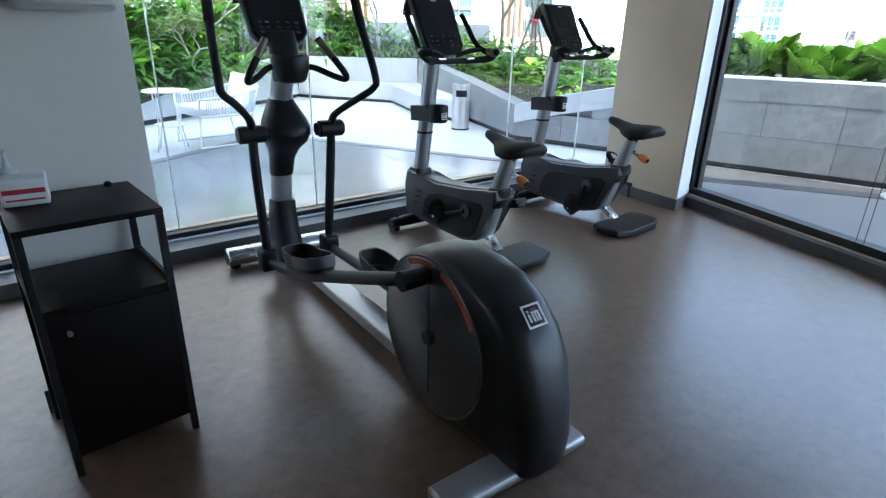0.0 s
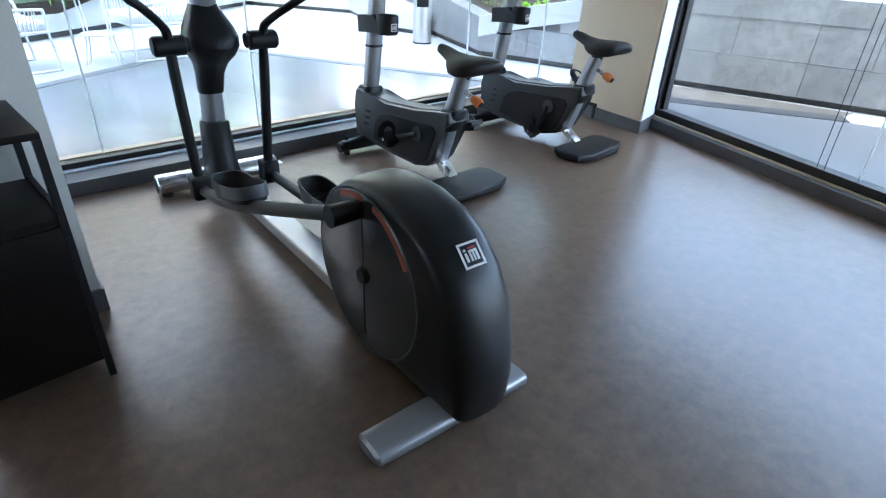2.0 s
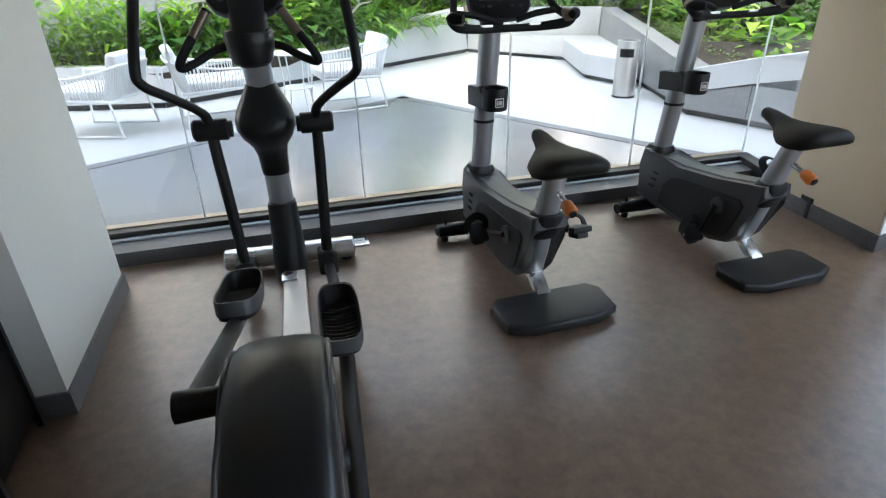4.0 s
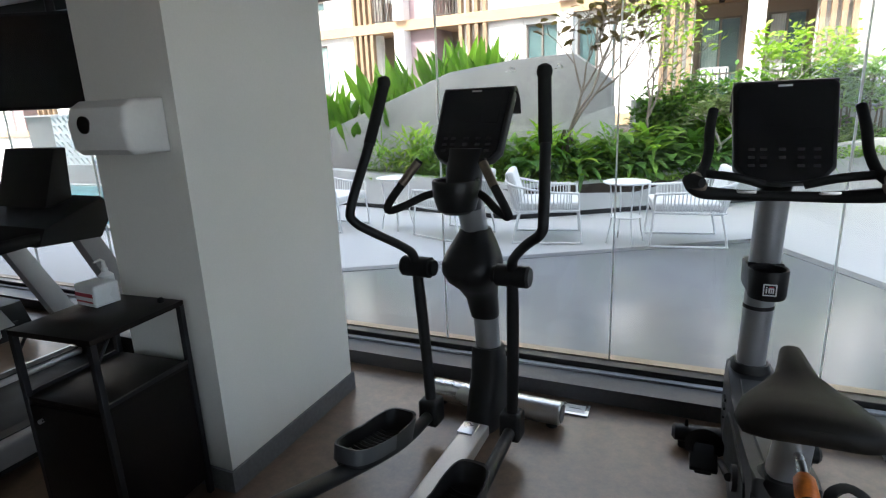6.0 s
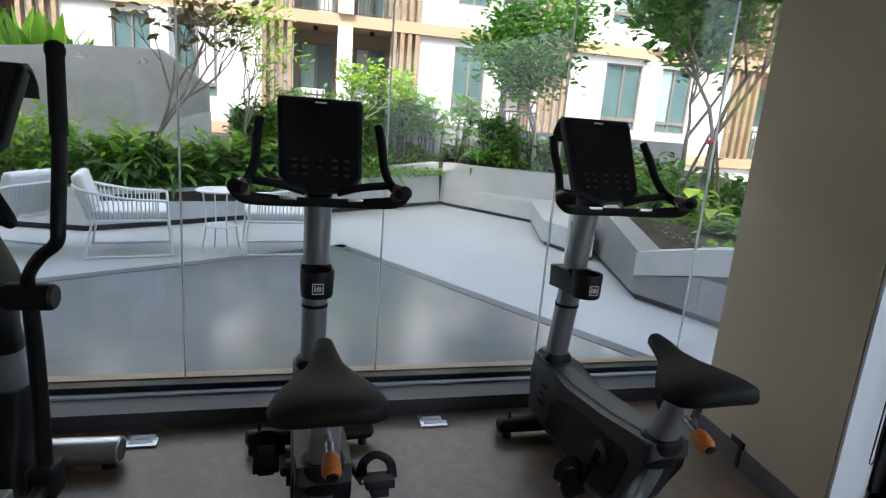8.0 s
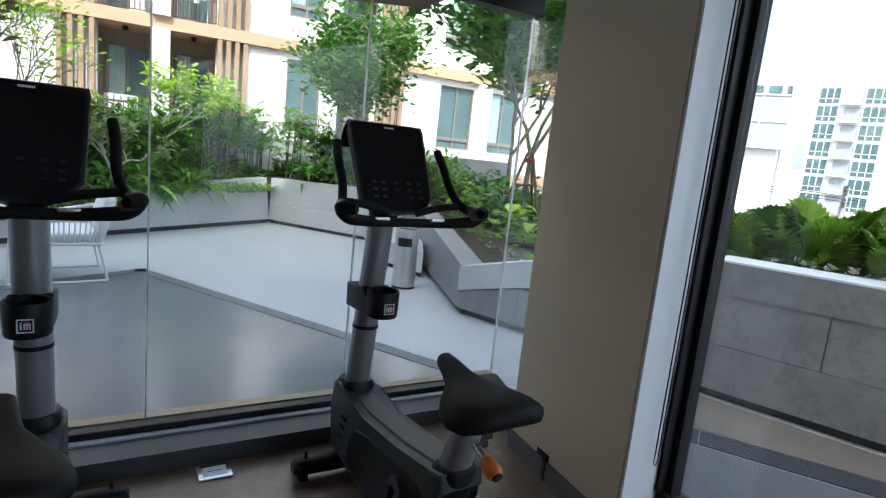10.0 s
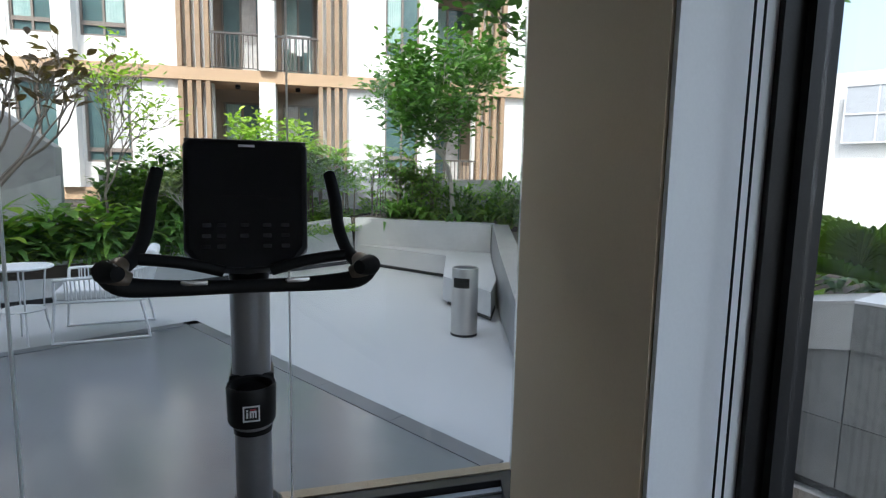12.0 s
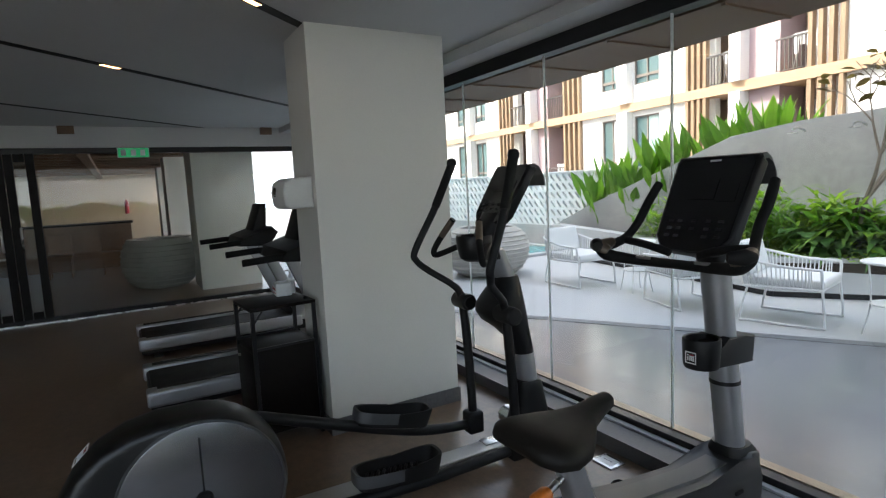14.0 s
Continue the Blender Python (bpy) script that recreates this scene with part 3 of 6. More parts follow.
def console(parent, m, w=0.30, h=0.34):
    """The display head. Local: x across, z up along the face, -y towards the rider."""
    poly = [(-w / 2 * 0.93, 0.05), (-w / 2 * 0.75, 0.012), (-w / 4, -0.006), (0, -0.01), (w / 4, -0.006), (w / 2 * 0.75, 0.012), (w / 2 * 0.93, 0.05), (w / 2, h - 0.02), (w / 2 - 0.015, h), (-w / 2 + 0.015, h), (-w / 2, h - 0.02)]
    body = part("console", prism(poly, -0.022, 0.028, "y", 0.012, 3), "dark_plastic", parent, "black display head", m=m)
    part("hood", rings([[(x, y_, z_) for x in (-w / 2 * 0.98, w / 2 * 0.98) for y_, z_ in ((a, b), (a + 0.018, b - 0.012))][:2] + [(w / 2 * 0.98, a + 0.018, b - 0.012), (w / 2 * 0.98, a, b)] for a, b in ((-0.022, h - 0.004), (0.0, h + 0.012), (0.035, h + 0.012), (0.075, h - 0.008), (0.098, h - 0.04))]), "grey_plastic", body, "grey curved hood")
    part("screen", prism([(x * 0.90, 0.02 + (z_ - 0.02) * 0.95) for x, z_ in poly], -0.0255, -0.0225, "y"), "screen", body, "glossy dark screen", smooth=False)
    part("display", box(-w * 0.20, w * 0.12, -0.0275, -0.026, h * 0.52, h * 0.74), "screen", body, smooth=False)
    part("display", box(w * 0.16, w * 0.36, -0.0275, -0.026, h * 0.50, h * 0.70), "screen", body, smooth=False)
    k = 0
    for gx in (-0.30, -0.19, -0.02, 0.15, 0.29):
        for gz in (0.13, 0.21, 0.29):
            if abs(gx + 0.02) < 0.01 and gz == 0.13:
                continue
            part("button", box(gx * w - 0.011, gx * w + 0.011, -0.0285, -0.026, gz * h - 0.006, gz * h + 0.006, 0.002, 1), "button", body)
            k += 1
    part("mark", box(-0.022, 0.022, -0.0275, -0.026, h * 0.925, h * 0.945), "badge_white", body, smooth=False)
    return body


def exercise_bike(x, y, rz, kick, lift=0.0):
    t = thing("exercise_bike", x, y, 0, rz, "grey and black upright exercise bike facing the glass", "exercise bike", "upright bikes")
    # feet
    f = part("front_foot", rings([[(xx, -0.05 + r * math.cos(a) * 0.9, 0.062 + r * math.sin(a) * 0.75) for a in (2 * math.pi * k / 14 for k in range(14))] for xx, r in ((-0.29, 0.030), (-0.277, 0.048), (-0.1, 0.056), (0.1, 0.056), (0.277, 0.048), (0.29, 0.030))]), "black_plastic", t, "black front foot bar")
    for sx in (-1, 1):
        part("wheel", tube([(sx * 0.245, -0.005, 0.035), (sx * 0.265, -0.005, 0.035)], 0.034, 14), "rubber", f)
        part("leveller", tube([(sx * 0.23, -0.05, 0.09), (sx * 0.23, -0.05, 0.128)], [0.010, 0.006], 8), "black_plastic", f)
        part("pad", tube([(sx * 0.24, -0.06, 0.0), (sx * 0.24, -0.06, 0.03)], 0.022, 10), "rubber", f)
    r_ = part("rear_foot", prism([(-0.285, -0.92), (-0.24, -0.86), (0.24, -0.86), (0.285, -0.92), (0.27, -1.09), (0.16, -1.14), (-0.16, -1.14), (-0.27, -1.09)], 0.012, 0.062, bevel=0.016, seg=3), "dark_plastic", t, "charcoal rear foot plate")
    for sx in (-1, 1):
        part("pad", box(sx * 0.17 - 0.03, sx * 0.17 + 0.03, -1.08, -1.02, 0.0, 0.012), "rubber", r_, smooth=False)
        part("pad", box(sx * 0.17 - 0.02, sx * 0.17 + 0.02, -0.92, -0.87, 0.0, 0.012), "rubber", r_, smooth=False)
    # strut between body and rear foot
    part("strut", prism([(-0.70, 0.15), (-0.77, 0.15), (-0.90, 0.058), (-0.83, 0.058)], -0.035, 0.035, "x", 0.004), "bright_metal", t, "bright steel strut")
    # body shell
    outline = [(0.05, 0.10), (0.055, 0.30), (0.04, 0.415), (-0.02, 0.425), (-0.10, 0.395), (-0.30, 0.385), (-0.60, 0.415), (-0.82, 0.455), (-0.905, 0.47), (-0.915, 0.41), (-0.87, 0.36), (-0.80, 0.16), (-0.74, 0.095), (-0.62, 0.06), (-0.40, 0.07), (-0.15, 0.085)]
    body = part("body", prism(outline, -0.088, 0.088, "x", 0.02, 3), "shell_grey", t, "dark grey drive housing")
    part("spine", rings([[(-0.05, yy, zz), (0.05, yy, zz), (0.044, yy, zz + 0.012), (-0.044, yy, zz + 0.012)] for yy, zz in ((-0.12, 0.385), (-0.30, 0.382), (-0.60, 0.412), (-0.83, 0.452))]), "grey_plastic", body, "grey spine cover")
    for sx in (-1, 1):
        inner = [(-0.17, 0.12), (-0.20, 0.25), (-0.26, 0.31), (-0.36, 0.335), (-0.60, 0.35), (-0.78, 0.36), (-0.81, 0.33), (-0.745, 0.15), (-0.69, 0.105), (-0.60, 0.085), (-0.40, 0.095)]
        s_ = part("side_cover", prism(inner, sx * 0.086, sx * 0.096, "x", 0.003, 1), "black_plastic", body, "black side cover")
        for k in range(3):
            part("vent", box(sx * 0.094 - 0.004, sx * 0.094 + 0.004, -0.115 - 0.012 * k, -0.07 - 0.012 * k, 0.20 + 0.045 * k, 0.212 + 0.045 * k), "black_plastic", body, smooth=False)
        part("crank_boss", tube([(sx * 0.094, -0.655, 0.285), (sx * 0.112, -0.655, 0.285)], 0.045, 20), "grey_plastic", s_)
        # crank and pedal
        a = radians(kick if sx < 0 else kick + 180)
        py_, pz_ = -0.655 + 0.19 * math.cos(a), 0.285 + 0.19 * math.sin(a)
        cr = part("crank", tube([(sx * 0.118, -0.655, 0.285), (sx * 0.130, py_, pz_)], [0.015, 0.011], 10), "black_plastic", t, "black crank arm")
        part("axle", tube([(sx * 0.128, py_, pz_), (sx * 0.235, py_, pz_)], 0.009, 8), "bright_metal", cr)
        tip = 28 if sx < 0 else -18
        mp = Matrix.Translation((sx * 0.185, py_, pz_)) @ pose(0, 0, 0, tip, 0, 0)
        pd = part("pedal", box(-0.048, 0.048, -0.05, 0.055, -0.014, 0.014, 0.006), "black_plastic", cr, "black pedal", m=mp)
        part("strap", tube([(-0.05, 0.02, 0.0), (-0.046, 0.045, 0.045), (0, 0.062, 0.068), (0.046, 0.045, 0.045), (0.05, 0.02, 0.0)], 0.0055, 6, smooth=4, flat=4.0), "rubber", pd, "black toe strap")
        part("weight", box(-0.03, 0.03, -0.045, 0.045, -0.042, -0.014, 0.008), "black_plastic", pd)
    # seat tube leaning to the rear, saddle and pin
    st = part("seat_tube", rings([ellipse(0, yy, zz, rx, ry, 18, 2.6) for yy, zz, rx, ry in ((-0.745, 0.115, 0.05, 0.05), (-0.79, 0.25, 0.056, 0.052), (-0.835, 0.40, 0.056, 0.052), (-0.885, 0.55, 0.050, 0.046), (-0.925, 0.672, 0.046, 0.043))]), "silver", t, "silver seat tube")
    part("collar", rings([ellipse(0, yy, zz, rx, ry, 18, 2.8) for yy, zz, rx, ry in ((-0.822, 0.345, 0.066, 0.063), (-0.83, 0.36, 0.072, 0.068), (-0.862, 0.46, 0.072, 0.068), (-0.868, 0.475, 0.062, 0.058))]), "black_plastic", st, "black collar")
    part("seat_collar", lathe([(0.036, 0.66), (0.04, 0.672), (0.04, 0.70), (0.032, 0.71)], 16, centre=(0, -0.93, 0)), "black_plastic", st)
    pin = part("pin", tube([(0.005, -0.915, 0.60), (0.01, -1.005, 0.566)], 0.013, 12), "bright_metal", st, "steel adjustment pin")
    part("knob", tube([(0.01, -1.0, 0.568), (0.010, -1.012, 0.563), (0.011, -1.055, 0.546), (0.011, -1.068, 0.541)], [0.017, 0.026, 0.029, 0.021], 16), "orange", pin, "orange knob")
    part("knob_cap", tube([(0.011, -1.067, 0.5415), (0.011, -1.074, 0.539)], [0.019, 0.016], 12), "black_plastic", pin)
    rows = []
    for yy, half, top, low in ((-0.715, 0.016, 0.805, 0.785), (-0.73, 0.030, 0.818, 0.770), (-0.78, 0.040, 0.812, 0.752), (-0.84, 0.058, 0.795, 0.735), (-0.89, 0.105, 0.785, 0.715), (-0.95, 0.150, 0.785, 0.705), (-1.02, 0.168, 0.790, 0.700), (-1.08, 0.158, 0.792, 0.708), (-1.115, 0.12, 0.785, 0.725), (-1.128, 0.07, 0.772, 0.745)):
        loop = []
        for k in range(20):
            a = 2 * math.pi * k / 20
            c_, s_ = math.cos(a), math.sin(a)
            mid, hh = (top + low) / 2, (top - low) / 2
            loop.append((half * math.copysign(abs(c_) ** 0.75, c_), yy, mid + hh * math.copysign(abs(s_) ** 0.7, s_) - 0.02 * (c_ * c_) * (half / 0.168)))
        rows.append(loop)
    part("saddle", rings(rows), "vinyl_seat", t, "wide black vinyl saddle")
    # column
    pil = part("pillar", rings([ellipse(0, yy, zz, 0.056, 0.052, 20) for yy, zz in ((-0.014, 0.36), (-0.036, 0.50), (-0.074, 0.75), (-0.112, 1.0), (-0.144, 1.21))]), "silver", t, "silver column")
    part("base_cuff", rings([ellipse(0, yy, zz, rx, ry, 18, 3.2) for yy, zz, rx, ry in ((-0.005, 0.33, 0.085, 0.085), (-0.012, 0.415, 0.080, 0.075), (-0.018, 0.44, 0.066, 0.062))]), "dark_plastic", t, "charcoal cuff")
    part("band", lathe([(0.058, 0.70), (0.0585, 0.715)], 20, centre=(0, -0.067, 0)), "black_plastic", pil)
    br = part("cup_bracket", prism([(0.028, 0.78), (0.008, 0.80), (0.033, 0.885), (-0.032, 0.885), (-0.137, 0.905), (-0.192, 0.87), (-0.212, 0.80), (-0.072, 0.79)], -0.064, 0.064, "x", 0.008, 2), "dark_plastic", t, "charcoal cup bracket")
    part("cup", lathe([(0.050, 0.800), (0.062, 0.795), (0.066, 0.805), (0.069, 0.900), (0.066, 0.908), (0.058, 0.905), (0.055, 0.82), (0.0, 0.815)], 28, centre=(0, -0.217, 0), caps=False), "black_plastic", br, "round black cup holder")
    badge(br, Matrix.Translation((0.0, -0.2845, 0.842)), 0.045)
    # display head
    head = pose(0, -0.286, 1.24 + lift * 0.8, -29, 0, 0)
    neck = part("neck", rings([ellipse(0, yy, zz, rx, ry, 16, 3) for yy, zz, rx, ry in ((-0.138, 1.17, 0.05, 0.05), (-0.162, 1.24, 0.06, 0.06), (-0.19, 1.31, 0.09, 0.05), (-0.20, 1.37, 0.1, 0.04))]), "dark_plastic", t, "charcoal neck")
    console(t, head, 0.335, 0.382)
    up_ = Matrix.Translation((0, 0, lift))
    for sx in (-1, 1):
        h_ = part("handlebar", tube([(0, -0.375, 1.205), (sx * 0.10, -0.378, 1.205), (sx * 0.20, -0.4, 1.212), (sx * 0.265, -0.43, 1.225), (sx * 0.295, -0.425, 1.25), (sx * 0.274, -0.372, 1.262), (sx * 0.254, -0.3228, 1.287), (sx * 0.239, -0.2711, 1.345), (sx * 0.238, -0.216, 1.415), (sx * 0.228, -0.16, 1.488)], [0.017, 0.018, 0.021, 0.024, 0.023, 0.019, 0.017, 0.017, 0.018, 0.017], 12, smooth=4), "rubber", t, "black looped handlebar", m=up_)
        part("sensor", tube([(sx * 0.255, -0.428, 1.235), (sx * 0.285, -0.435, 1.255), (sx * 0.279, -0.3788, 1.266)], [0.022, 0.027, 0.021], 12, smooth=4), "sensor", h_, "bronze pulse sensor")
        part("grip_end", tube([(sx * 0.262, -0.485, 1.262), (sx * 0.295, -0.45, 1.262), (sx * 0.31, -0.42, 1.262)], [0.017, 0.027, 0.014], 12, smooth=3), "rubber", h_)
        part("bar_stay", tube([(sx * 0.06, -0.32, 1.235), (sx * 0.15, -0.34, 1.262), (sx * 0.262, -0.3363, 1.275)], 0.015, 10, smooth=3), "rubber", h_)
        part("switch", box(sx * 0.12 - 0.03, sx * 0.12 + 0.03, -0.402, -0.39, 1.215, 1.226, 0.003), "bright_metal", h_)
    return t


exercise_bike(-0.030, 0.018, 1, -19)
exercise_bike(1.176, -0.004, 2, -72, 0.012)


def elliptical(x, y, rz):
    t = thing("elliptical_trainer", x, y, 0, rz, "black and silver elliptical trainer with tall swinging handles", "elliptical trainer")
    fs = part("front_stabiliser", rings([[(xx, -0.10 + r * math.cos(a), 0.068 + 0.85 * r * math.sin(a)) for a in (2 * math.pi * k / 18 for k in range(18))] for xx, r in ((-0.345, 0.060), (-0.34, 0.066), (0.34, 0.066), (0.345, 0.060))]), "bright_metal", t, "silver front crossbar")
    for sx in (-1, 1):
        part("foot", lathe([(0.028, 0.0), (0.03, 0.012), (0.018, 0.03), (0.012, 0.05)], 14, centre=(sx * 0.30, -0.11, 0)), "rubber", fs, "black rubber foot")
        part("end_cap", tube([(sx * 0.344, -0.10, 0.068), (sx * 0.349, -0.10, 0.068)], 0.045, 16), "grey_plastic", fs)
    part("rail", prism([(-0.035, -0.38), (0.075, -0.38), (0.12, -1.75), (-0.02, -1.75)], 0.045, 0.105, bevel=0.012, seg=3), "steel_bin", t, "brushed silver centre rail")
    part("rail_plate", box(-0.038, 0.038, -0.49, -0.40, 0.105, 0.112, 0.003), "bright_metal", t, smooth=True)
    for k in range(2):
        part("rail_foot", box(0.01, 0.05, -0.75 - 0.45 * k, -0.71 - 0.45 * k, 0.0, 0.05, 0.004), "rubber", t)
    part("front_shroud", rings([[(hx * math.copysign(abs(math.cos(a)) ** 0.6, math.cos(a)), cy + hy * math.copysign(abs(math.sin(a)) ** 0.6, math.sin(a)), z_) for a in (2 * math.pi * k / 20 for k in range(20))] for z_, cy, hx, hy in ((0.03, -0.245, 0.085, 0.165), (0.12, -0.235, 0.085, 0.14), (0.25, -0.225, 0.078, 0.10), (0.36, -0.228, 0.074, 0.080), (0.40, -0.232, 0.072, 0.074), (0.415, -0.235, 0.066, 0.068))]), "dark_plastic", t, "black front shroud", m=Matrix.Translation((0, 0.052, 0)))
    post = part("post", rings([ellipse(0, yy, zz, 0.061, 0.058, 20) for yy, zz in ((-0.17, 0.36), (-0.195, 0.55), (-0.24, 0.80), (-0.32, 1.05), (-0.37, 1.17))]), "silver", t, "silver post")
    kn = part("pivot_housing", rings([[(hx * math.copysign(abs(math.cos(a)) ** 0.8, math.cos(a)), cy + hy * math.copysign(abs(math.sin(a)) ** 0.8, math.sin(a)), z_) for a in (2 * math.pi * k / 24 for k in range(24))] for z_, cy, hx, hy in ((0.575, -0.266, 0.064, 0.062), (0.60, -0.272, 0.067, 0.065), (0.68, -0.298, 0.070, 0.074), (0.74, -0.335, 0.082, 0.098), (0.79, -0.378, 0.112, 0.124), (0.835, -0.398, 0.130, 0.130), (0.875, -0.40, 0.132, 0.122), (0.915, -0.388, 0.120, 0.104), (0.96, -0.372, 0.096, 0.086), (1.0, -0.360, 0.074, 0.070), (1.02, -0.358, 0.065, 0.062))]), "dark_plastic", t, "charcoal pivot housing", m=Matrix.Translation((0, 0.058, 0)))
    # cup holder and display head
    nk = part("neck", rings([ellipse(0, yy, zz, rx, ry, 18, 2.6) for yy, zz, rx, ry in ((-0.385, 1.12, 0.06, 0.06), (-0.42, 1.18, 0.07, 0.07), (-0.40, 1.28, 0.075, 0.06), (-0.355, 1.37, 0.085, 0.045))]), "dark_plastic", t, "charcoal neck")
    part("cup_holder", lathe([(0.0, 1.12), (0.055, 1.12), (0.078, 1.135), (0.094, 1.19), (0.098, 1.25), (0.094, 1.257), (0.080, 1.253), (0.072, 1.20), (0.0, 1.16)], 28, centre=(0, -0.487, 0), caps=False), "dark_plastic", nk, "round cup holder")
    console(t, pose(0, -0.39, 1.31, -32, 0, 0), 0.325, 0.345)
    # fixed grips
    for sx in (-1, 1):
        g = part("fixed_grip", tube([(sx * 0.07, -0.44, 1.20), (sx * 0.13, -0.50, 1.19), (sx * 0.20, -0.56, 1.155), (sx * 0.255, -0.592, 1.138), (sx * 0.25, -0.60, 1.17), (sx * 0.195, -0.575, 1.25), (sx * 0.134, -0.535, 1.338)], [0.016, 0.016, 0.016, 0.0165, 0.017, 0.017, 0.017], 12, smooth=4), "rubber", t, "black fixed grip")
        part("sensor", tube([(sx * 0.198, -0.577, 1.245), (sx * 0.139, -0.539, 1.330)], 0.0185, 10), "sensor", g, "bronze pulse sensor")
    # swinging handles; they stand a little out of step
    for sx, ty, by, wide in ((-1, -0.407, -0.43, 0.405), (1, -0.470, -0.40, 0.405)):
        b0 = (sx * 0.195, by, 0.20)
        h_ = part("swing_handle", tube([(sx * 0.195, by, 0.19), (sx * 0.205, by * 0.6 - 0.172, 0.40), (sx * 0.218, -0.44, 0.72), (sx * 0.224, -0.462, 0.90), (sx * 0.25, -0.50, 0.96), (sx * (wide - 0.075), -0.60, 1.04), (sx * (wide - 0.010), -0.645, 1.095), (sx * wide, -0.645, 1.16), (sx * 0.382, ty * 0.5 - 0.31, 1.40), (sx * 0.356, ty, 1.64)], [0.026, 0.026, 0.026, 0.022, 0.019, 0.019, 0.019, 0.020, 0.021, 0.021], 14, smooth=5), "black_plastic", t, "black swinging handle")
        part("handle_cap", lathe([(0.02, 1.628), (0.027, 1.634), (0.029, 1.65), (0.024, 1.668), (0.008, 1.676)], 16, centre=(sx * 0.356, ty, 0)), "rubber", h_)
        part("grip_sleeve", tube([(sx * 0.382, ty * 0.5 - 0.31, 1.40), (sx * 0.357, ty - 0.003, 1.632)], 0.0245, 14), "rubber", h_)
        part("pivot", tube([(sx * 0.135, -0.445, 0.862), (sx * 0.15, -0.445, 0.862), (sx * 0.155, -0.445, 0.862), (sx * 0.285, -0.445, 0.862), (sx * 0.295, -0.445, 0.862)], [0.035, 0.035, 0.046, 0.046, 0.038], 20), "black_plastic", t, "black pivot barrel")
        part("joint_block", moved(box(-0.048, 0.048, -0.05, 0.05, -0.065, 0.065, 0.02, 3), Matrix.Translation((sx * 0.195, by, 0.150))), "black_plastic", t, "black joint block")
        # pedal arm down to the wheel
        ky, kz = (-1.88, 0.575) if sx < 0 else (-2.04, 0.135)
        arm = part("pedal_arm", tube([(sx * 0.195, by + 0.01, 0.135), (sx * 0.195 + 0.02, -0.72, 0.135 if sx > 0 else 0.175), (sx * 0.195 + 0.03, -1.05, 0.135 if sx > 0 else 0.275), (sx * 0.172 + 0.03, ky, kz)], [0.026, 0.029, 0.031, 0.026], 14, smooth=5), "dark_plastic", t, "charcoal pedal arm")
        part("arm_joint", tube([(sx * 0.125 + 0.05, ky, kz), (sx * 0.205 + 0.025, ky, kz)], [0.034, 0.038], 18), "black_plastic", arm, "black crank joint")
        # foot tray
        cy, cz, tip = (-0.95, 0.300, -14) if sx < 0 else (-1.08, 0.205, -3)
        mt = Matrix.Translation((sx * 0.185 + 0.03, cy, cz)) @ pose(0, 0, 0, tip, 0, 0)
        L_, W_ = 0.215, 0.083
        outer = [(W_ * math.copysign(abs(math.cos(a)) ** 0.5, math.cos(a)), L_ * math.copysign(abs(math.sin(a)) ** 0.62, math.sin(a))) for a in (2 * math.pi * k / 32 for k in range(32))]
        tray = part("foot_tray", rings([[(px * s_, py * s_, z_ + (0.028 * max(0.0, py / L_) if z_ > 0.01 else 0)) for px, py in outer] for s_, z_ in ((0.72, -0.03), (0.93, -0.02), (1.0, 0.045), (0.985, 0.052), (0.92, 0.05), (0.88, 0.0), (0.86, -0.006))]), "black_plastic", t, "black foot tray", m=mt)
        part("tray_band", rings([[(px * s_, py * s_, z_) for px, py in outer[16:] + outer[:1]] for s_, z_ in ((1.004, 0.0), (1.012, 0.046), (1.0, 0.0555), (0.96, 0.055))], caps=False, closed=False), "grey_plastic", tray, "grey rim band")
        for k in range(10):
            part("tread", tube([(-0.064, -0.125 + 0.028 * k, 0.0), (-0.035, -0.142 + 0.028 * k, 0.002), (0, -0.147 + 0.028 * k, 0.003), (0.035, -0.142 + 0.028 * k, 0.002), (0.064, -0.125 + 0.028 * k, 0.0)], 0.0075, 6, smooth=2), "dark_plastic", tray)
    # wheel housing
    prof = [(-1.76 + 0.335 * math.cos(radians(a)), 0.355 + 0.335 * math.sin(radians(a))) for a in range(-60, 96, 10)]
    prof += [(-1.90, 0.690), (-2.01, 0.668), (-2.11, 0.620), (-2.19, 0.548), (-2.25, 0.447), (-2.285, 0.31), (-2.295, 0.18), (-2.285, 0.075), (-2.10, 0.065), (-1.75, 0.058)]
    hull = part("wheel_housing", rings([[(x_, -1.80 + (py + 1.80) * s_, 0.34 + (pz - 0.34) * s_) for py, pz in prof] for x_, s_ in ((-0.121, 0.80), (-0.120, 0.90), (-0.114, 0.95), (-0.100, 0.985), (-0.075, 1.008), (-0.04, 1.018), (0.0, 1.02), (0.04, 1.018), (0.075, 1.008), (0.100, 0.985), (0.114, 0.95), (0.120, 0.90), (0.121, 0.80))]), "hull", t, "satin black wheel housing", m=Matrix.Translation((0.055, -0.135, -0.03)))
    for sx in (-1, 1):
        d = part("disc", tube([(sx * 0.112, -1.76, 0.355), (sx * 0.1225, -1.76, 0.355), (sx * 0.1245, -1.76, 0.355)], [0.310, 0.310, 0.306], 56), "disc", hull, "smoked round side disc")
        part("rim", tube([(sx * 0.118, -1.76 + 0.316 * math.cos(2 * math.pi * k / 56), 0.355 + 0.316 * math.sin(2 * math.pi * k / 56)) for k in range(57)], 0.006, 6), "grey_plastic", hull, "thin grey rim")
        part("hub", tube([(sx * 0.1235, -1.76, 0.355), (sx * 0.138, -1.76, 0.355)], [0.034, 0.026], 20), "black_plastic", d)
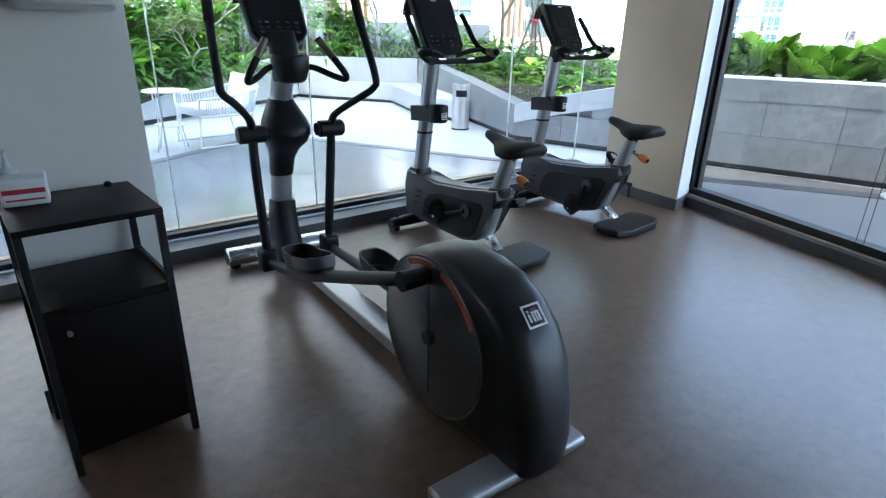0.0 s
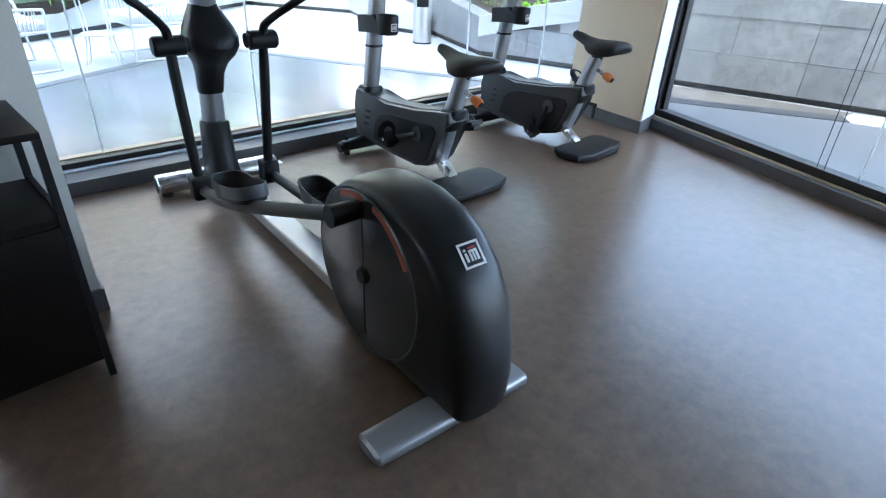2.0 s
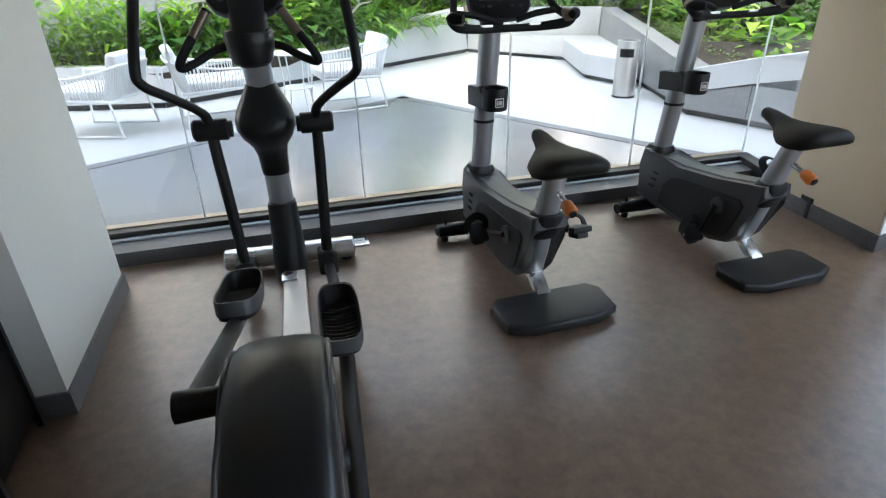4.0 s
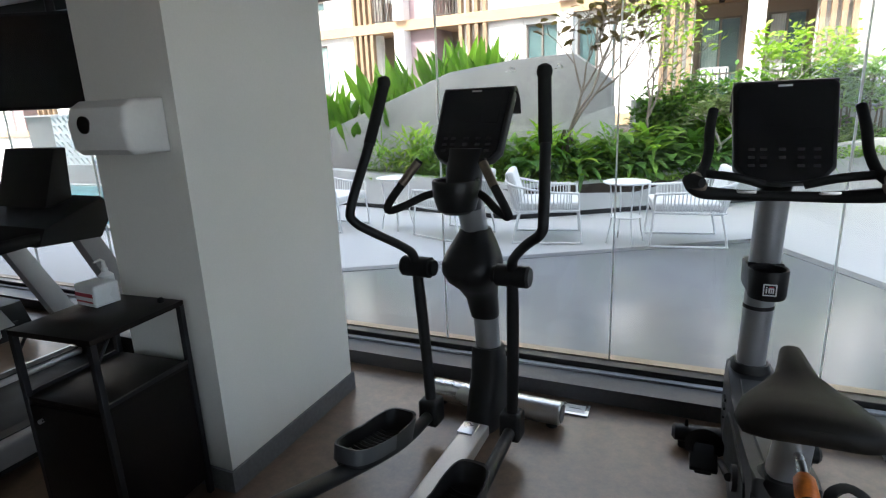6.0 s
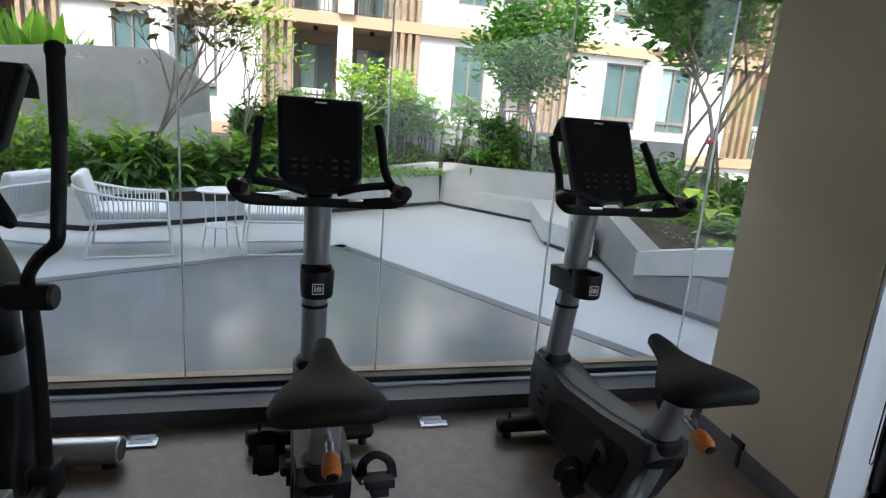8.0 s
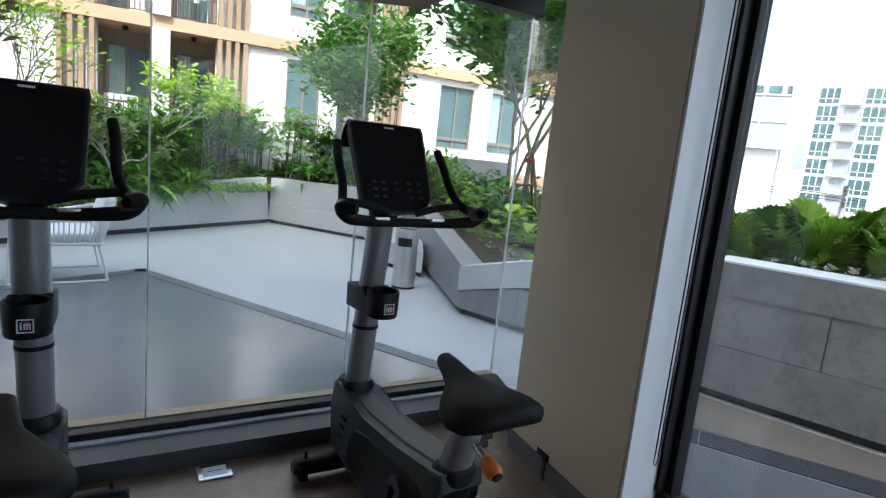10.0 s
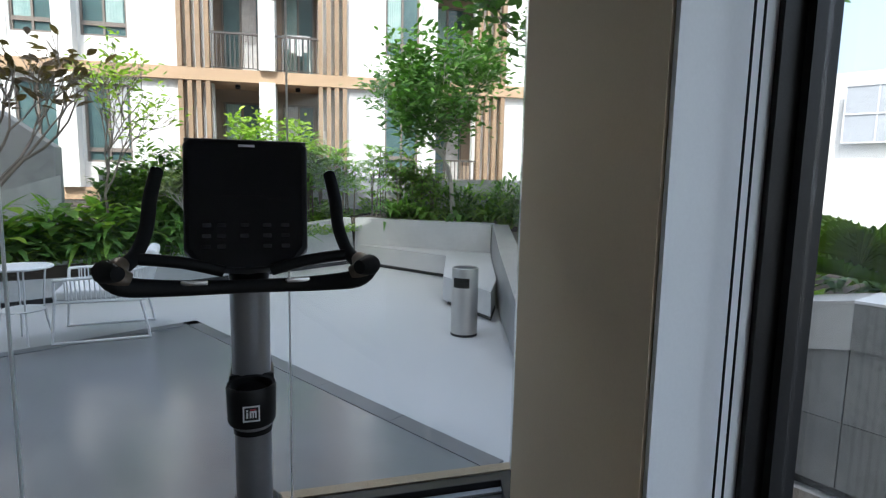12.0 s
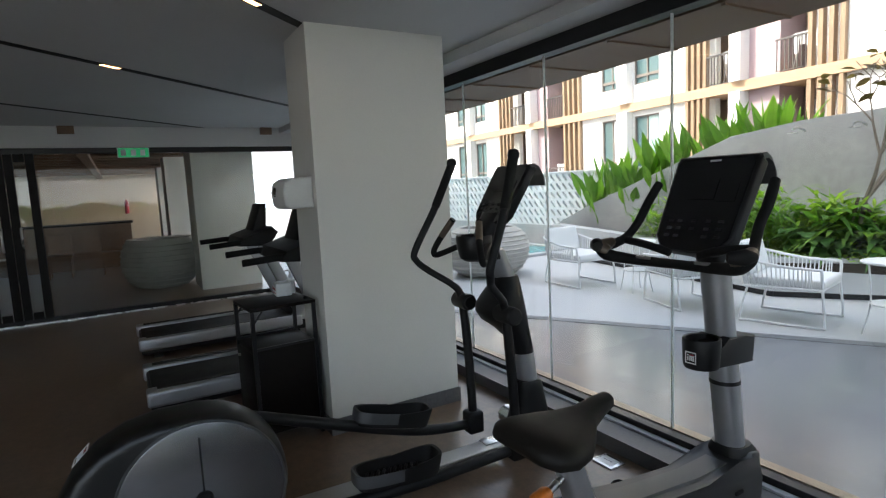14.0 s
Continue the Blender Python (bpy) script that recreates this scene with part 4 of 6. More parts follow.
        for a0, a1 in ((62, 92), (104, 150)) if sx < 0 else ():
            arc = bmesh.new()
            loop = []
            for k in range(13):
                a = radians(a0 + (a1 - a0) * k / 12)
                loop.append([(sx * 0.1252, -1.76 + r * math.cos(a), 0.355 + r * math.sin(a)) for r in (0.282, 0.305)] + [(sx * 0.1262, -1.76 + r * math.cos(a), 0.355 + r * math.sin(a)) for r in (0.305, 0.282)])
            rings(loop, bm=arc)
            part("colour_band", arc, "red_band", d, "red-orange arc", smooth=False)
        part("crank_seam", box(sx * 0.1250 - 0.0008, sx * 0.1250 + 0.0008, -1.763, -1.757, 0.10, 0.61), "black_plastic", d, smooth=False)
    badge(hull, Matrix.Translation((0.0, -2.168, 0.599)) @ pose(0, 0, 0, -45, 0, 0), 0.078)
    rf = part("rear_foot", rings([[(xx, -2.34 + hy * math.copysign(abs(math.cos(a)) ** 0.6, math.cos(a)), zc + hz * math.copysign(abs(math.sin(a)) ** 0.6, math.sin(a))) for a in (2 * math.pi * k / 20 for k in range(20))] for xx, hy, hz, zc in ((-0.305, 0.050, 0.018, 0.038), (-0.295, 0.062, 0.027, 0.04), (-0.1, 0.066, 0.029, 0.042), (0.1, 0.066, 0.029, 0.042), (0.295, 0.062, 0.027, 0.04), (0.305, 0.050, 0.018, 0.038))]), "silver", t, "grey metal rear crossbar", m=Matrix.Translation((-0.025, 0, 0)))
    for sx in (-1, 1):
        part("pad", tube([(sx * 0.26, -2.34, 0.0), (sx * 0.26, -2.34, 0.02)], 0.028, 14), "rubber", rf)
    return t


elliptical(-1.155, 0.042, -2.7)

# ---- small things on the gym floor ----
for x_, y_ in ((-0.778, 0.093), (0.592, 0.110)):
    o = thing("floor_outlet", x_, y_, 0.0, 0, "flat pale metal floor socket plate", "floor socket", "floor sockets")
    part("plate", box(-0.07, 0.07, -0.055, 0.055, 0.0005, 0.010, 0.003), "bright_metal", o)
    part("lid", box(-0.05, 0.05, -0.035, 0.035, 0.010, 0.0125, 0.001, 1), "white_plastic", o)
    part("slit", box(-0.03, 0.03, -0.004, 0.0, 0.0126, 0.0132), "slot", o, smooth=False)

cab = thing("cabinet", -2.272, -1.255, 0, 4, "dark stained side cabinet with open top shelf", "cabinet")
hw, hd = 0.195, 0.20
part("top", box(-hw, hw, -hd, hd, 0.838, 0.858, 0.002), "dark_wood", cab, "dark wooden top")
part("shelf", box(-hw + 0.006, hw - 0.006, -hd + 0.006, hd - 0.006, 0.585, 0.602, 0.002), "dark_wood", cab)
part("body", box(-hw + 0.012, hw - 0.012, -hd + 0.012, hd - 0.012, 0.07, 0.5845, 0.002), "dark_wood", cab)
dr = part("door", box(-hw + 0.016, hw - 0.016, -hd + 0.001, -hd + 0.0118, 0.08, 0.575, 0.002), "dark_wood", cab)
part("knob", tube([(-0.12, -hd - 0.014, 0.52), (-0.12, -hd + 0.002, 0.52)], 0.008, 10), "bright_metal", dr)
for sx in (-1, 1):
    for sy in (-1, 1):
        part("leg", box(sx * (hw - 0.011) - 0.011, sx * (hw - 0.011) + 0.011, sy * (hd - 0.011) - 0.011, sy * (hd - 0.011) + 0.011, 0.0, 0.8375, 0.001, 1), "black_alu", cab, "black steel leg")
    part("brace", tube([(sx * (hw - 0.006), -hd + 0.012, 0.76), (sx * (hw - 0.006), -hd + 0.07, 0.836)], 0.006, 8), "black_alu", cab)
    part("side_rail", box(sx * (hw - 0.008) - 0.006, sx * (hw - 0.008) + 0.006, -hd + 0.023, hd - 0.023, 0.60, 0.615), "black_alu", cab, smooth=False)
tis = thing("dispenser_box", -2.395, -1.165, 0.859, -4, "frosted acrylic box with red and white printed label", "box")
part("body", box(-0.062, 0.062, -0.05, 0.05, 0.0, 0.085, 0.008, 3), "clear_plastic", tis)
part("label", box(-0.055, 0.055, -0.0525, -0.0505, 0.015, 0.055), "badge_white", tis, "white printed label", smooth=False)
part("label_stripe", box(-0.055, 0.055, -0.0535, -0.0526, 0.040, 0.055), "badge_red", tis, "red stripe", smooth=False)
part("label_stripe", box(-0.05, 0.05, -0.0535, -0.0526, 0.018, 0.024), "badge_red", tis, "red stripe", smooth=False)
pb = thing("pump_bottle", -2.425, -1.10, 0.859, 0, "small clear pump bottle of hand gel", "bottle")
part("bottle", lathe([(0.0, 0.0), (0.026, 0.0), (0.028, 0.01), (0.028, 0.09), (0.012, 0.105), (0.012, 0.12)], 18, caps=False), "clear_plastic", pb)
part("pump", tube([(0, 0, 0.115), (0, 0, 0.145), (0, -0.012, 0.155), (0, -0.04, 0.15)], [0.010, 0.006, 0.006, 0.004], 10), "white_plastic", pb)
knb = thing("desk_grommet", -2.16, -1.085, 0.858, 0, "small black rubber knob on the cabinet top", "knob")
part("body", lathe([(0.0, 0.0), (0.012, 0.0), (0.012, 0.012), (0.006, 0.017), (0.0, 0.017)], 14, caps=False), "rubber", knb)
# wall dispenser
wd = thing("towel_dispenser", -2.185, -1.019, 1.425, 2, "white rounded wall-mounted towel dispenser", "dispenser")
part("case", prism([(0.0, 0.0), (0.0, 0.19), (-0.13, 0.185), (-0.17, 0.16), (-0.185, 0.10), (-0.175, 0.02), (-0.15, 0.0)], -0.135, 0.135, "x", 0.018, 3), "white_plastic", wd)
part("window", tube([(-0.05, -0.186, 0.105), (-0.05, -0.180, 0.105)], 0.03, 20), "screen", wd, "dark oval sight glass")

# ---- terrace ----
structure(part("terrace_floor", prism([(-16, 0.55), (2.36, 0.55), (2.36, 0.2), (6.2, -6.5), (9, -6.5), (9, 11.5), (-16, 11.5)], -0.25, -0.004), "terrace", smooth=False), "pale smooth terrace paving", "terrace")
structure(part("ground", box(-700, 700, -700, 700, -9.2, -9.0), "ground", smooth=False), "far street level ground", "ground")
# added ring far out; its glow stands in for horizon haze
structure(part("backdrop", lathe([(420, -9), (420, 16)], 64, caps=False), "haze", smooth=False), "added glowing ring painted as haze round the horizon", "backdrop")
# darker tiled field before the glass, with a dark edging band
BA, BB, BC = Vector((-7.5, -0.37)), Vector((0.42, 4.22)), Vector((2.40, 0.77))
bw = 0.13


def band_piece(p, q, parent):
    d = (q - p).normalized()
    n_ = Vector((d.y, -d.x)) * bw
    part("band_tile", prism([xy(p + d * 0.002), xy(q - d * 0.002), xy(q - d * 0.002 + n_), xy(p + d * 0.002 + n_)], -0.003, 0.004), "band", parent, smooth=False)


fld = thing("tiled_field", label="grey porcelain tiled strip with dark edging along the glass", category="paving", kind="structure")
part("bed", prism([(-5.9, 0.55), (0.42, 4.205), (2.39, 0.76), (2.39, 0.55)], -0.0039, -0.001), "tile", fld, smooth=False)
for k in range(9):
    p, q = BA.lerp(BB, 0.235 + k * 0.085), BA.lerp(BB, min(0.235 + (k + 1) * 0.085, 1.0))
    band_piece(p, q, fld)
for k in range(5):
    band_piece(BB.lerp(BC, k / 5), BB.lerp(BC, (k + 1) / 5), fld)
# band on the side terrace
sb = thing("side_band", label="dark edging tiles across the side terrace", category="paving", kind="structure")
bp, bq = Vector((2.52, 0.42)), Vector((4.02, -1.89))
bd = (bq - bp).normalized()
bn = Vector((-bd.y, bd.x)) * 0.21
for k in range(5):
    p, q = bp.lerp(bq, k / 5) + bd * 0.002, bp.lerp(bq, (k + 1) / 5) - bd * 0.002
    part("band_tile", prism([xy(p), xy(q), xy(q + bn), xy(p + bn)], -0.003, 0.004), "side_edging", sb, smooth=False)
part("bed", prism([(2.38, 0.42), (2.51, 0.415), (4.01, -1.90), (5.0, -4.4), (5.8, -6.9), (1.2, -6.75)], -0.0039, -0.001), "side_tile", sb, smooth=False)
part("paving", prism([xy(bp + bn), (3.62, 0.42), (3.79, 0.01), (4.26, -1.3), (4.42, -1.80), xy(bq + bn)], -0.0039, -0.0005), "side_paving", sb, "warm grey side paving", smooth=False)


def lean_wall(name, pts, heights, thick, mat, label, lean=0.05, gap=0.07, category="wall"):
    """A low wall along pts, the shade of its foot recess painted near-black; heights: one for each point."""
    t = thing(name, label=label, category=category, kind="structure")
    for (p, h0), (q, h1) in zip(zip(pts, heights), zip(pts[1:], heights[1:])):
        p, q = Vector(p), Vector(q)
        d = (q - p).normalized()
        n_ = Vector((-d.y, d.x))
        b_ = bmesh.new()
        f = [(*xy(p), gap), (*xy(q), gap), (*xy(q + n_ * thick), gap), (*xy(p + n_ * thick), gap), (*xy(p + n_ * lean), h0), (*xy(q + n_ * lean), h1), (*xy(q + n_ * (thick + lean)), h1), (*xy(p + n_ * (thick + lean)), h0)]
        vs = [b_.verts.new(c_) for c_ in f]
        for i in ((0, 3, 2, 1), (4, 5, 6, 7), (0, 1, 5, 4), (1, 2, 6, 5), (2, 3, 7, 6), (3, 0, 4, 7)):
            b_.faces.new([vs[k] for k in i])
        part("panel", b_, mat, t, smooth=False)
        part("painted_shade_gap", prism([xy(p + n_ * 0.05), xy(q + n_ * 0.05), xy(q + n_ * thick), xy(p + n_ * thick)], -0.003, gap), "gap", t, smooth=False)
    return t


lean_wall("planter_wall_1", [(-7.4, 5.5), (-3.75, 4.88), (-2.45, 4.60), (-0.92, 5.56), (2.50, 7.82)], [0.62, 0.50, 0.46, 0.46, 0.80], 0.22, "concrete", "leaning pale concrete planter wall", 0.10)
lean_wall("planter_wall_2", [(2.50, 7.82), (4.48, 6.42)], [0.80, 0.80], 0.25, "concrete", "pale concrete wall behind the bench", 0.03)
lean_wall("planter_wall_3", [(4.48, 6.42), (3.68, 4.12), (3.04, 2.12)], [0.80, 0.65, 0.455], 0.25, "stone", "grey stone planter wall sloping down", 0.03)
bench = thing("bench", label="angular built-in concrete bench", category="bench", kind="structure")
part("seat", prism([(2.56, 7.77), (3.68, 6.16), (3.13, 4.46), (3.38, 3.52), (3.69, 4.15), (4.47, 6.37)], 0.06, [0.345, 0.345, 0.345, 0.33, 0.345, 0.345], bevel=0.008), "concrete", bench, smooth=False)
# bench foot: dark fill in place of the shade under the seat
part("painted_shade_gap", prism([(2.62, 7.74), (3.74, 6.18), (3.20, 4.49), (3.42, 3.60), (3.69, 4.15), (4.45, 6.37)], -0.003, 0.06), "gap", bench, smooth=False)

# side planter faced with stone panels
pp = [Vector((3.04, 2.12)), Vector((3.28, 1.50)), Vector((3.79, 0.03)), Vector((4.28, -1.30)), Vector((5.30, -4.3)), Vector((6.25, -7.2))]
ph = [0.455, 0.63, 0.97, 0.98, 0.98, 0.98]
sp = thing("planter_wall_4", label="veined grey stone planter, coping top whitened as if sky-lit", category="planter", kind="structure")
for i in range(5):
    p, q, h0, h1 = pp[i], pp[i + 1], ph[i], ph[i + 1]
    d = (q - p).normalized()
    n_ = Vector((-d.y, d.x))
    ln = (q - p).length
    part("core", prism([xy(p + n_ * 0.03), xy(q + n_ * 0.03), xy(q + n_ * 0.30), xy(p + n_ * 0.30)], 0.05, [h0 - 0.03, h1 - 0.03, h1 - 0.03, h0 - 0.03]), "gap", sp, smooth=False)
    part("coping", prism([xy(p - n_ * 0.01), xy(q - n_ * 0.01), xy(q + n_ * 0.34), xy(p + n_ * 0.34)], [h0 - 0.22, h1 - 0.22, h1 - 0.22, h0 - 0.22], [h0, h1, h1, h0]), "stone" if i > 1 else "concrete", sp, "pale coping band", smooth=False)
    # thin top; along the side its white stands for sky light on the coping
    part("coping_cap", prism([xy(p - n_ * 0.013), xy(q - n_ * 0.013), xy(q + n_ * 0.342), xy(p + n_ * 0.342)], [h0 + 0.001, h1 + 0.001, h1 + 0.001, h0 + 0.001], [h0 + 0.014, h1 + 0.014, h1 + 0.014, h0 + 0.014]), "white_paint" if i > 1 else "concrete", sp, "coping top whitened for the sky light on it", smooth=False)
    cnt = max(1, round(ln / 0.95))
    for row in range(2):
        for k in range(cnt + (row % 2)):
            a, b_ = (k - 0.5 * (row % 2)) / cnt, (k + 1 - 0.5 * (row % 2)) / cnt
            a, b_ = max(a, 0) + 0.003 / ln, min(b_, 1) - 0.003 / ln
            za0, za1 = h0 + (h1 - h0) * a - 0.222, h0 + (h1 - h0) * b_ - 0.222
            lo, hi = (0.065, 0.39) if row == 0 else (0.394, 9)
            hi0, hi1 = min(hi, za0), min(hi, za1)
            if hi0 <= lo + 0.02 or hi1 <= lo + 0.02:
                continue
            pa, pb_ = p + d * ln * a, p + d * ln * b_
            part("stone_panel", prism([xy(pa), xy(pb_), xy(pb_ + n_ * 0.03), xy(pa + n_ * 0.03)], lo, [hi0, hi1, hi1, hi0]), "stone", sp, smooth=False)
    # planter foot, filled dark for the shade in its recess
    part("foot_shade_gap", prism([xy(p + n_ * 0.06), xy(q + n_ * 0.06), xy(q + n_ * 0.3), xy(p + n_ * 0.3)], -0.003, 0.05), "gap", sp, smooth=False)
# soil in the beds
structure(part("soil_bed", prism([(-7.4, 5.6), (-3.7, 5.0), (-2.45, 4.68), (-0.95, 5.60), (2.48, 8.0), (4.55, 6.78), (9, 7), (9, 10.8), (-7.4, 10.8)], 0.0, [0.45, 0.42, 0.40, 0.42, 0.7, 0.7, 0.8, 0.9, 0.9]), "soil", smooth=False), "dark planting soil in the raised bed", "soil")
structure(part("soil_bed", prism([(4.80, 6.55), (3.97, 4.17), (3.31, 2.22), (3.64, 1.58), (4.22, 0.2), (4.72, -1.22), (5.72, -4.25), (9, -6), (9, 6.9)], 0.0, [0.66, 0.5, 0.32, 0.45, 0.85, 0.86, 0.86, 0.9, 0.8]), "soil", smooth=False), "dark planting soil in the side bed", "soil")

# tilted concrete wedge at the back
wedge = thing("concrete_wedge", 0.03, 0.17, 0.02, label="tilted faceted grey concrete wedge wall", category="wall", kind="structure")
part("face", prism([(-7.8, 0.0), (-7.8, 0.58), (-6.91, 0.95), (-3.92, 2.02), (-2.9, 2.14), (-1.95, 2.18), (-1.39, 1.77), (-1.39, 0.0)], 5.90, 6.15, "y", 0.01, 1), "slab_concrete", wedge, smooth=False)
part("facet", rings([[(-3.56, 5.897, 1.20), (-2.21, 5.897, 1.12), (-2.21, 5.899, 1.14), (-3.56, 5.899, 1.22)], [(-2.86, 5.80, 0.42), (-1.38, 5.78, 0.40), (-1.38, 5.899, 0.40), (-2.86, 5.899, 0.42)]]), "slab_concrete", wedge, smooth=False)
part("facet", rings([[(-2.21, 5.897, 1.13), (-1.34, 5.897, 1.42), (-1.34, 5.899, 1.43), (-2.21, 5.899, 1.14)], [(-2.16, 5.85, 0.42), (-1.34, 5.82, 0.40), (-1.34, 5.899, 0.40), (-2.16, 5.899, 0.42)]]), "concrete", wedge, smooth=False)
sh = thing("garden_shower", label="slim chrome outdoor shower arm on the wedge wall", category="shower")
for x_ in (-2.75, -2.05):
    part("arm", tube([(x_, 5.90, 2.0), (x_, 5.80, 2.03), (x_, 5.62, 2.03), (x_, 5.60, 2.0)], 0.012, 8, smooth=3), "bright_metal", sh)
    part("head", lathe([(0.01, 1.985), (0.06, 1.975), (0.06, 1.965), (0.0, 1.965)], 16, centre=(x_, 5.60, 0), caps=False), "bright_metal", sh)

lean_wall("garden_wall", [(-1.1, 7.0), (2.75, 9.35), (7.5, 7.6)], [1.50, 1.50, 1.50], 0.2, "slab_concrete", "grey rendered garden wall behind the plants", 0.0, 0.0)
# perforated screen wall on the pool side
perf = thing("screen_wall", label="white perforated block screen wall", category="wall", kind="structure")
part("backing", box(-16.0, -5.6, 6.75, 6.80, 0.0, 1.66), "slab_concrete", perf, smooth=False)
blk = bmesh.new()
for (x0, x1, z0, z1) in ((-0.10, 0.10, 0.075, 0.10), (-0.10, 0.10, -0.10, -0.075), (-0.10, -0.075, -0.075, 0.075), (0.075, 0.10, -0.075, 0.075)):
    box(x0, x1, -0.03, 0.03, z0, z1, bm=blk)
prism([(-0.075, -0.075), (0.03, -0.075), (-0.075, 0.03)], -0.03, 0.03, "y", bm=blk)
prism([(0.075, 0.075), (-0.03, 0.075), (0.075, -0.03)], -0.03, 0.03, "y", bm=blk)
blk_me = bpy.data.meshes.new("block")
blk.to_mesh(blk_me), blk.free()
for row in range(6):
    for k in range(45):
        piece("block", blk_me, "white_paint", perf, m=Matrix.Translation((-14.8 + 0.2 * k, 6.71, 0.56 + 0.2 * row)))
part("plinth", box(-16.0, -5.6, 6.66, 6.749, 0.0, 0.455), "concrete", perf, smooth=False)
part("cap", box(-16.0, -5.58, 6.65, 6.82, 1.665, 1.70), "white_paint", perf, smooth=False)
pool = thing("pool", label="turquoise swimming pool with pale rim", category="pool", kind="structure")
part("water", box(-15.5, -7.6, 2.9, 6.2, -0.0035, 0.012), "pool", pool, smooth=False)
for x0, x1, y0, y1 in ((-15.7, -7.4, 2.7, 2.9), (-15.7, -7.4, 6.2, 6.4), (-7.6, -7.4, 2.901, 6.199)):
    part("rim", box(x0, x1, y0, y1, -0.003, 0.05, 0.01), "concrete", pool, smooth=False)

# litter bin
lb = thing("litter_bin", 2.97, 3.17, 0, 0, "stainless steel cylindrical litter and ash bin", "litter bin")
part("shell", lathe([(0.128, 0.0), (0.128, 0.50), (0.128, 0.655), (0.120, 0.66), (0.118, 0.62), (0.0, 0.60)], 40, caps=False), "steel_bin", lb)
part("mouth", rings([[(r * math.cos(a), r * math.sin(a), z_) for r, z_ in ((0.1285, 0.475), (0.1285, 0.57), (0.1295, 0.57), (0.1295, 0.475))] for a in (radians(195 + 75 * k / 12) for k in range(13))]), "slot", lb, "dark mouth")
part("base_ring", lathe([(0.131, 0.0), (0.131, 0.02), (0.129, 0.022)], 40), "black_alu", lb)
part("ash_tray", lathe([(0.0, 0.635), (0.10, 0.64), (0.115, 0.652), (0.117, 0.645), (0.1, 0.625)], 30, caps=False), "grey_plastic", lb)


# ---- garden furniture ----
def rope_chair():
    t = thing("garden_armchair", label="white metal armchair with rope sides and white cushions", category="armchair", group="terrace armchairs")
    w, d = 0.33, 0.34
    for sx in (-1, 1):
        part("side_frame", tube([(sx * (w - 0.02), d, 0.42), (sx * w, d + 0.02, 0.2), (sx * w, d + 0.03, 0.03), (sx * w, d - 0.02, 0.012), (sx * w, -d + 0.02, 0.012), (sx * w, -d - 0.03, 0.03), (sx * w, -d, 0.2), (sx * (w - 0.02), -d + 0.05, 0.42)], 0.012, 8, smooth=3), "white_metal", t, "white sled leg")
    part("arm_rail", tube([(-w, d, 0.40), (-w - 0.02, d, 0.55), (-w - 0.03, d - 0.05, 0.57), (-w - 0.03, 0, 0.585), (-w - 0.02, -d + 0.02, 0.645), (-w + 0.06, -d - 0.10, 0.685), (0, -d - 0.12, 0.69), (w - 0.06, -d - 0.10, 0.685), (w + 0.02, -d + 0.02, 0.645), (w + 0.03, 0, 0.585), (w + 0.03, d - 0.05, 0.57), (w + 0.02, d, 0.55), (w, d, 0.40)], 0.014, 8, smooth=4), "white_metal", t, "white arm and back rail")
    part("seat_frame", tube([(-w, d, 0.37), (-w, -d + 0.02, 0.36), (-w + 0.04, -d - 0.01, 0.36), (w - 0.04, -d - 0.01, 0.36), (w, -d + 0.02, 0.36), (w, d, 0.37), (-w, d, 0.37)], 0.013, 8), "white_metal", t)
    top = curve_points([(-w - 0.03, d - 0.08, 0.57), (-w - 0.03, 0, 0.585), (-w - 0.02, -d + 0.02, 0.645), (-w + 0.06, -d - 0.10, 0.685), (0, -d - 0.12, 0.69), (w - 0.06, -d - 0.10, 0.685), (w + 0.02, -d + 0.02, 0.645), (w + 0.03, 0, 0.585), (w + 0.03, d - 0.08, 0.57)], 8)
    low = curve_points([(-w, d - 0.08, 0.365), (-w, 0, 0.36), (-w, -d + 0.06, 0.36), (-w + 0.06, -d, 0.36), (0, -d - 0.01, 0.36), (w - 0.06, -d, 0.36), (w, -d + 0.06, 0.36), (w, 0, 0.36), (w, d - 0.08, 0.365)], 8)
    for k in range(0, len(top)):
        part("rope", tube([top[k], low[k]], 0.0065, 5), "white_metal", t)
    part("seat_cushion", box(-w + 0.02, w - 0.02, -d + 0.03, d + 0.02, 0.375, 0.465, 0.03, 3), "cushion", t, "white seat cushion")
    part("back_cushion", moved(box(-w + 0.04, w - 0.04, -0.05, 0.05, 0.0, 0.36, 0.04, 3), pose(0, -d + 0.02, 0.455, 16, 0, 0)), "cushion", t, "white back cushion")
    return t


chair0 = rope_chair()
chair0.matrix_world = pose(-1.77, 3.77, 0, 0, 0, -78)
for x_, y_, r_ in ((-0.31, 3.95, 98), (-2.90, 3.67, 70), (-4.70, 3.70, -92)):
    copy_thing(chair0, pose(x_, y_, 0, 0, 0, r_))


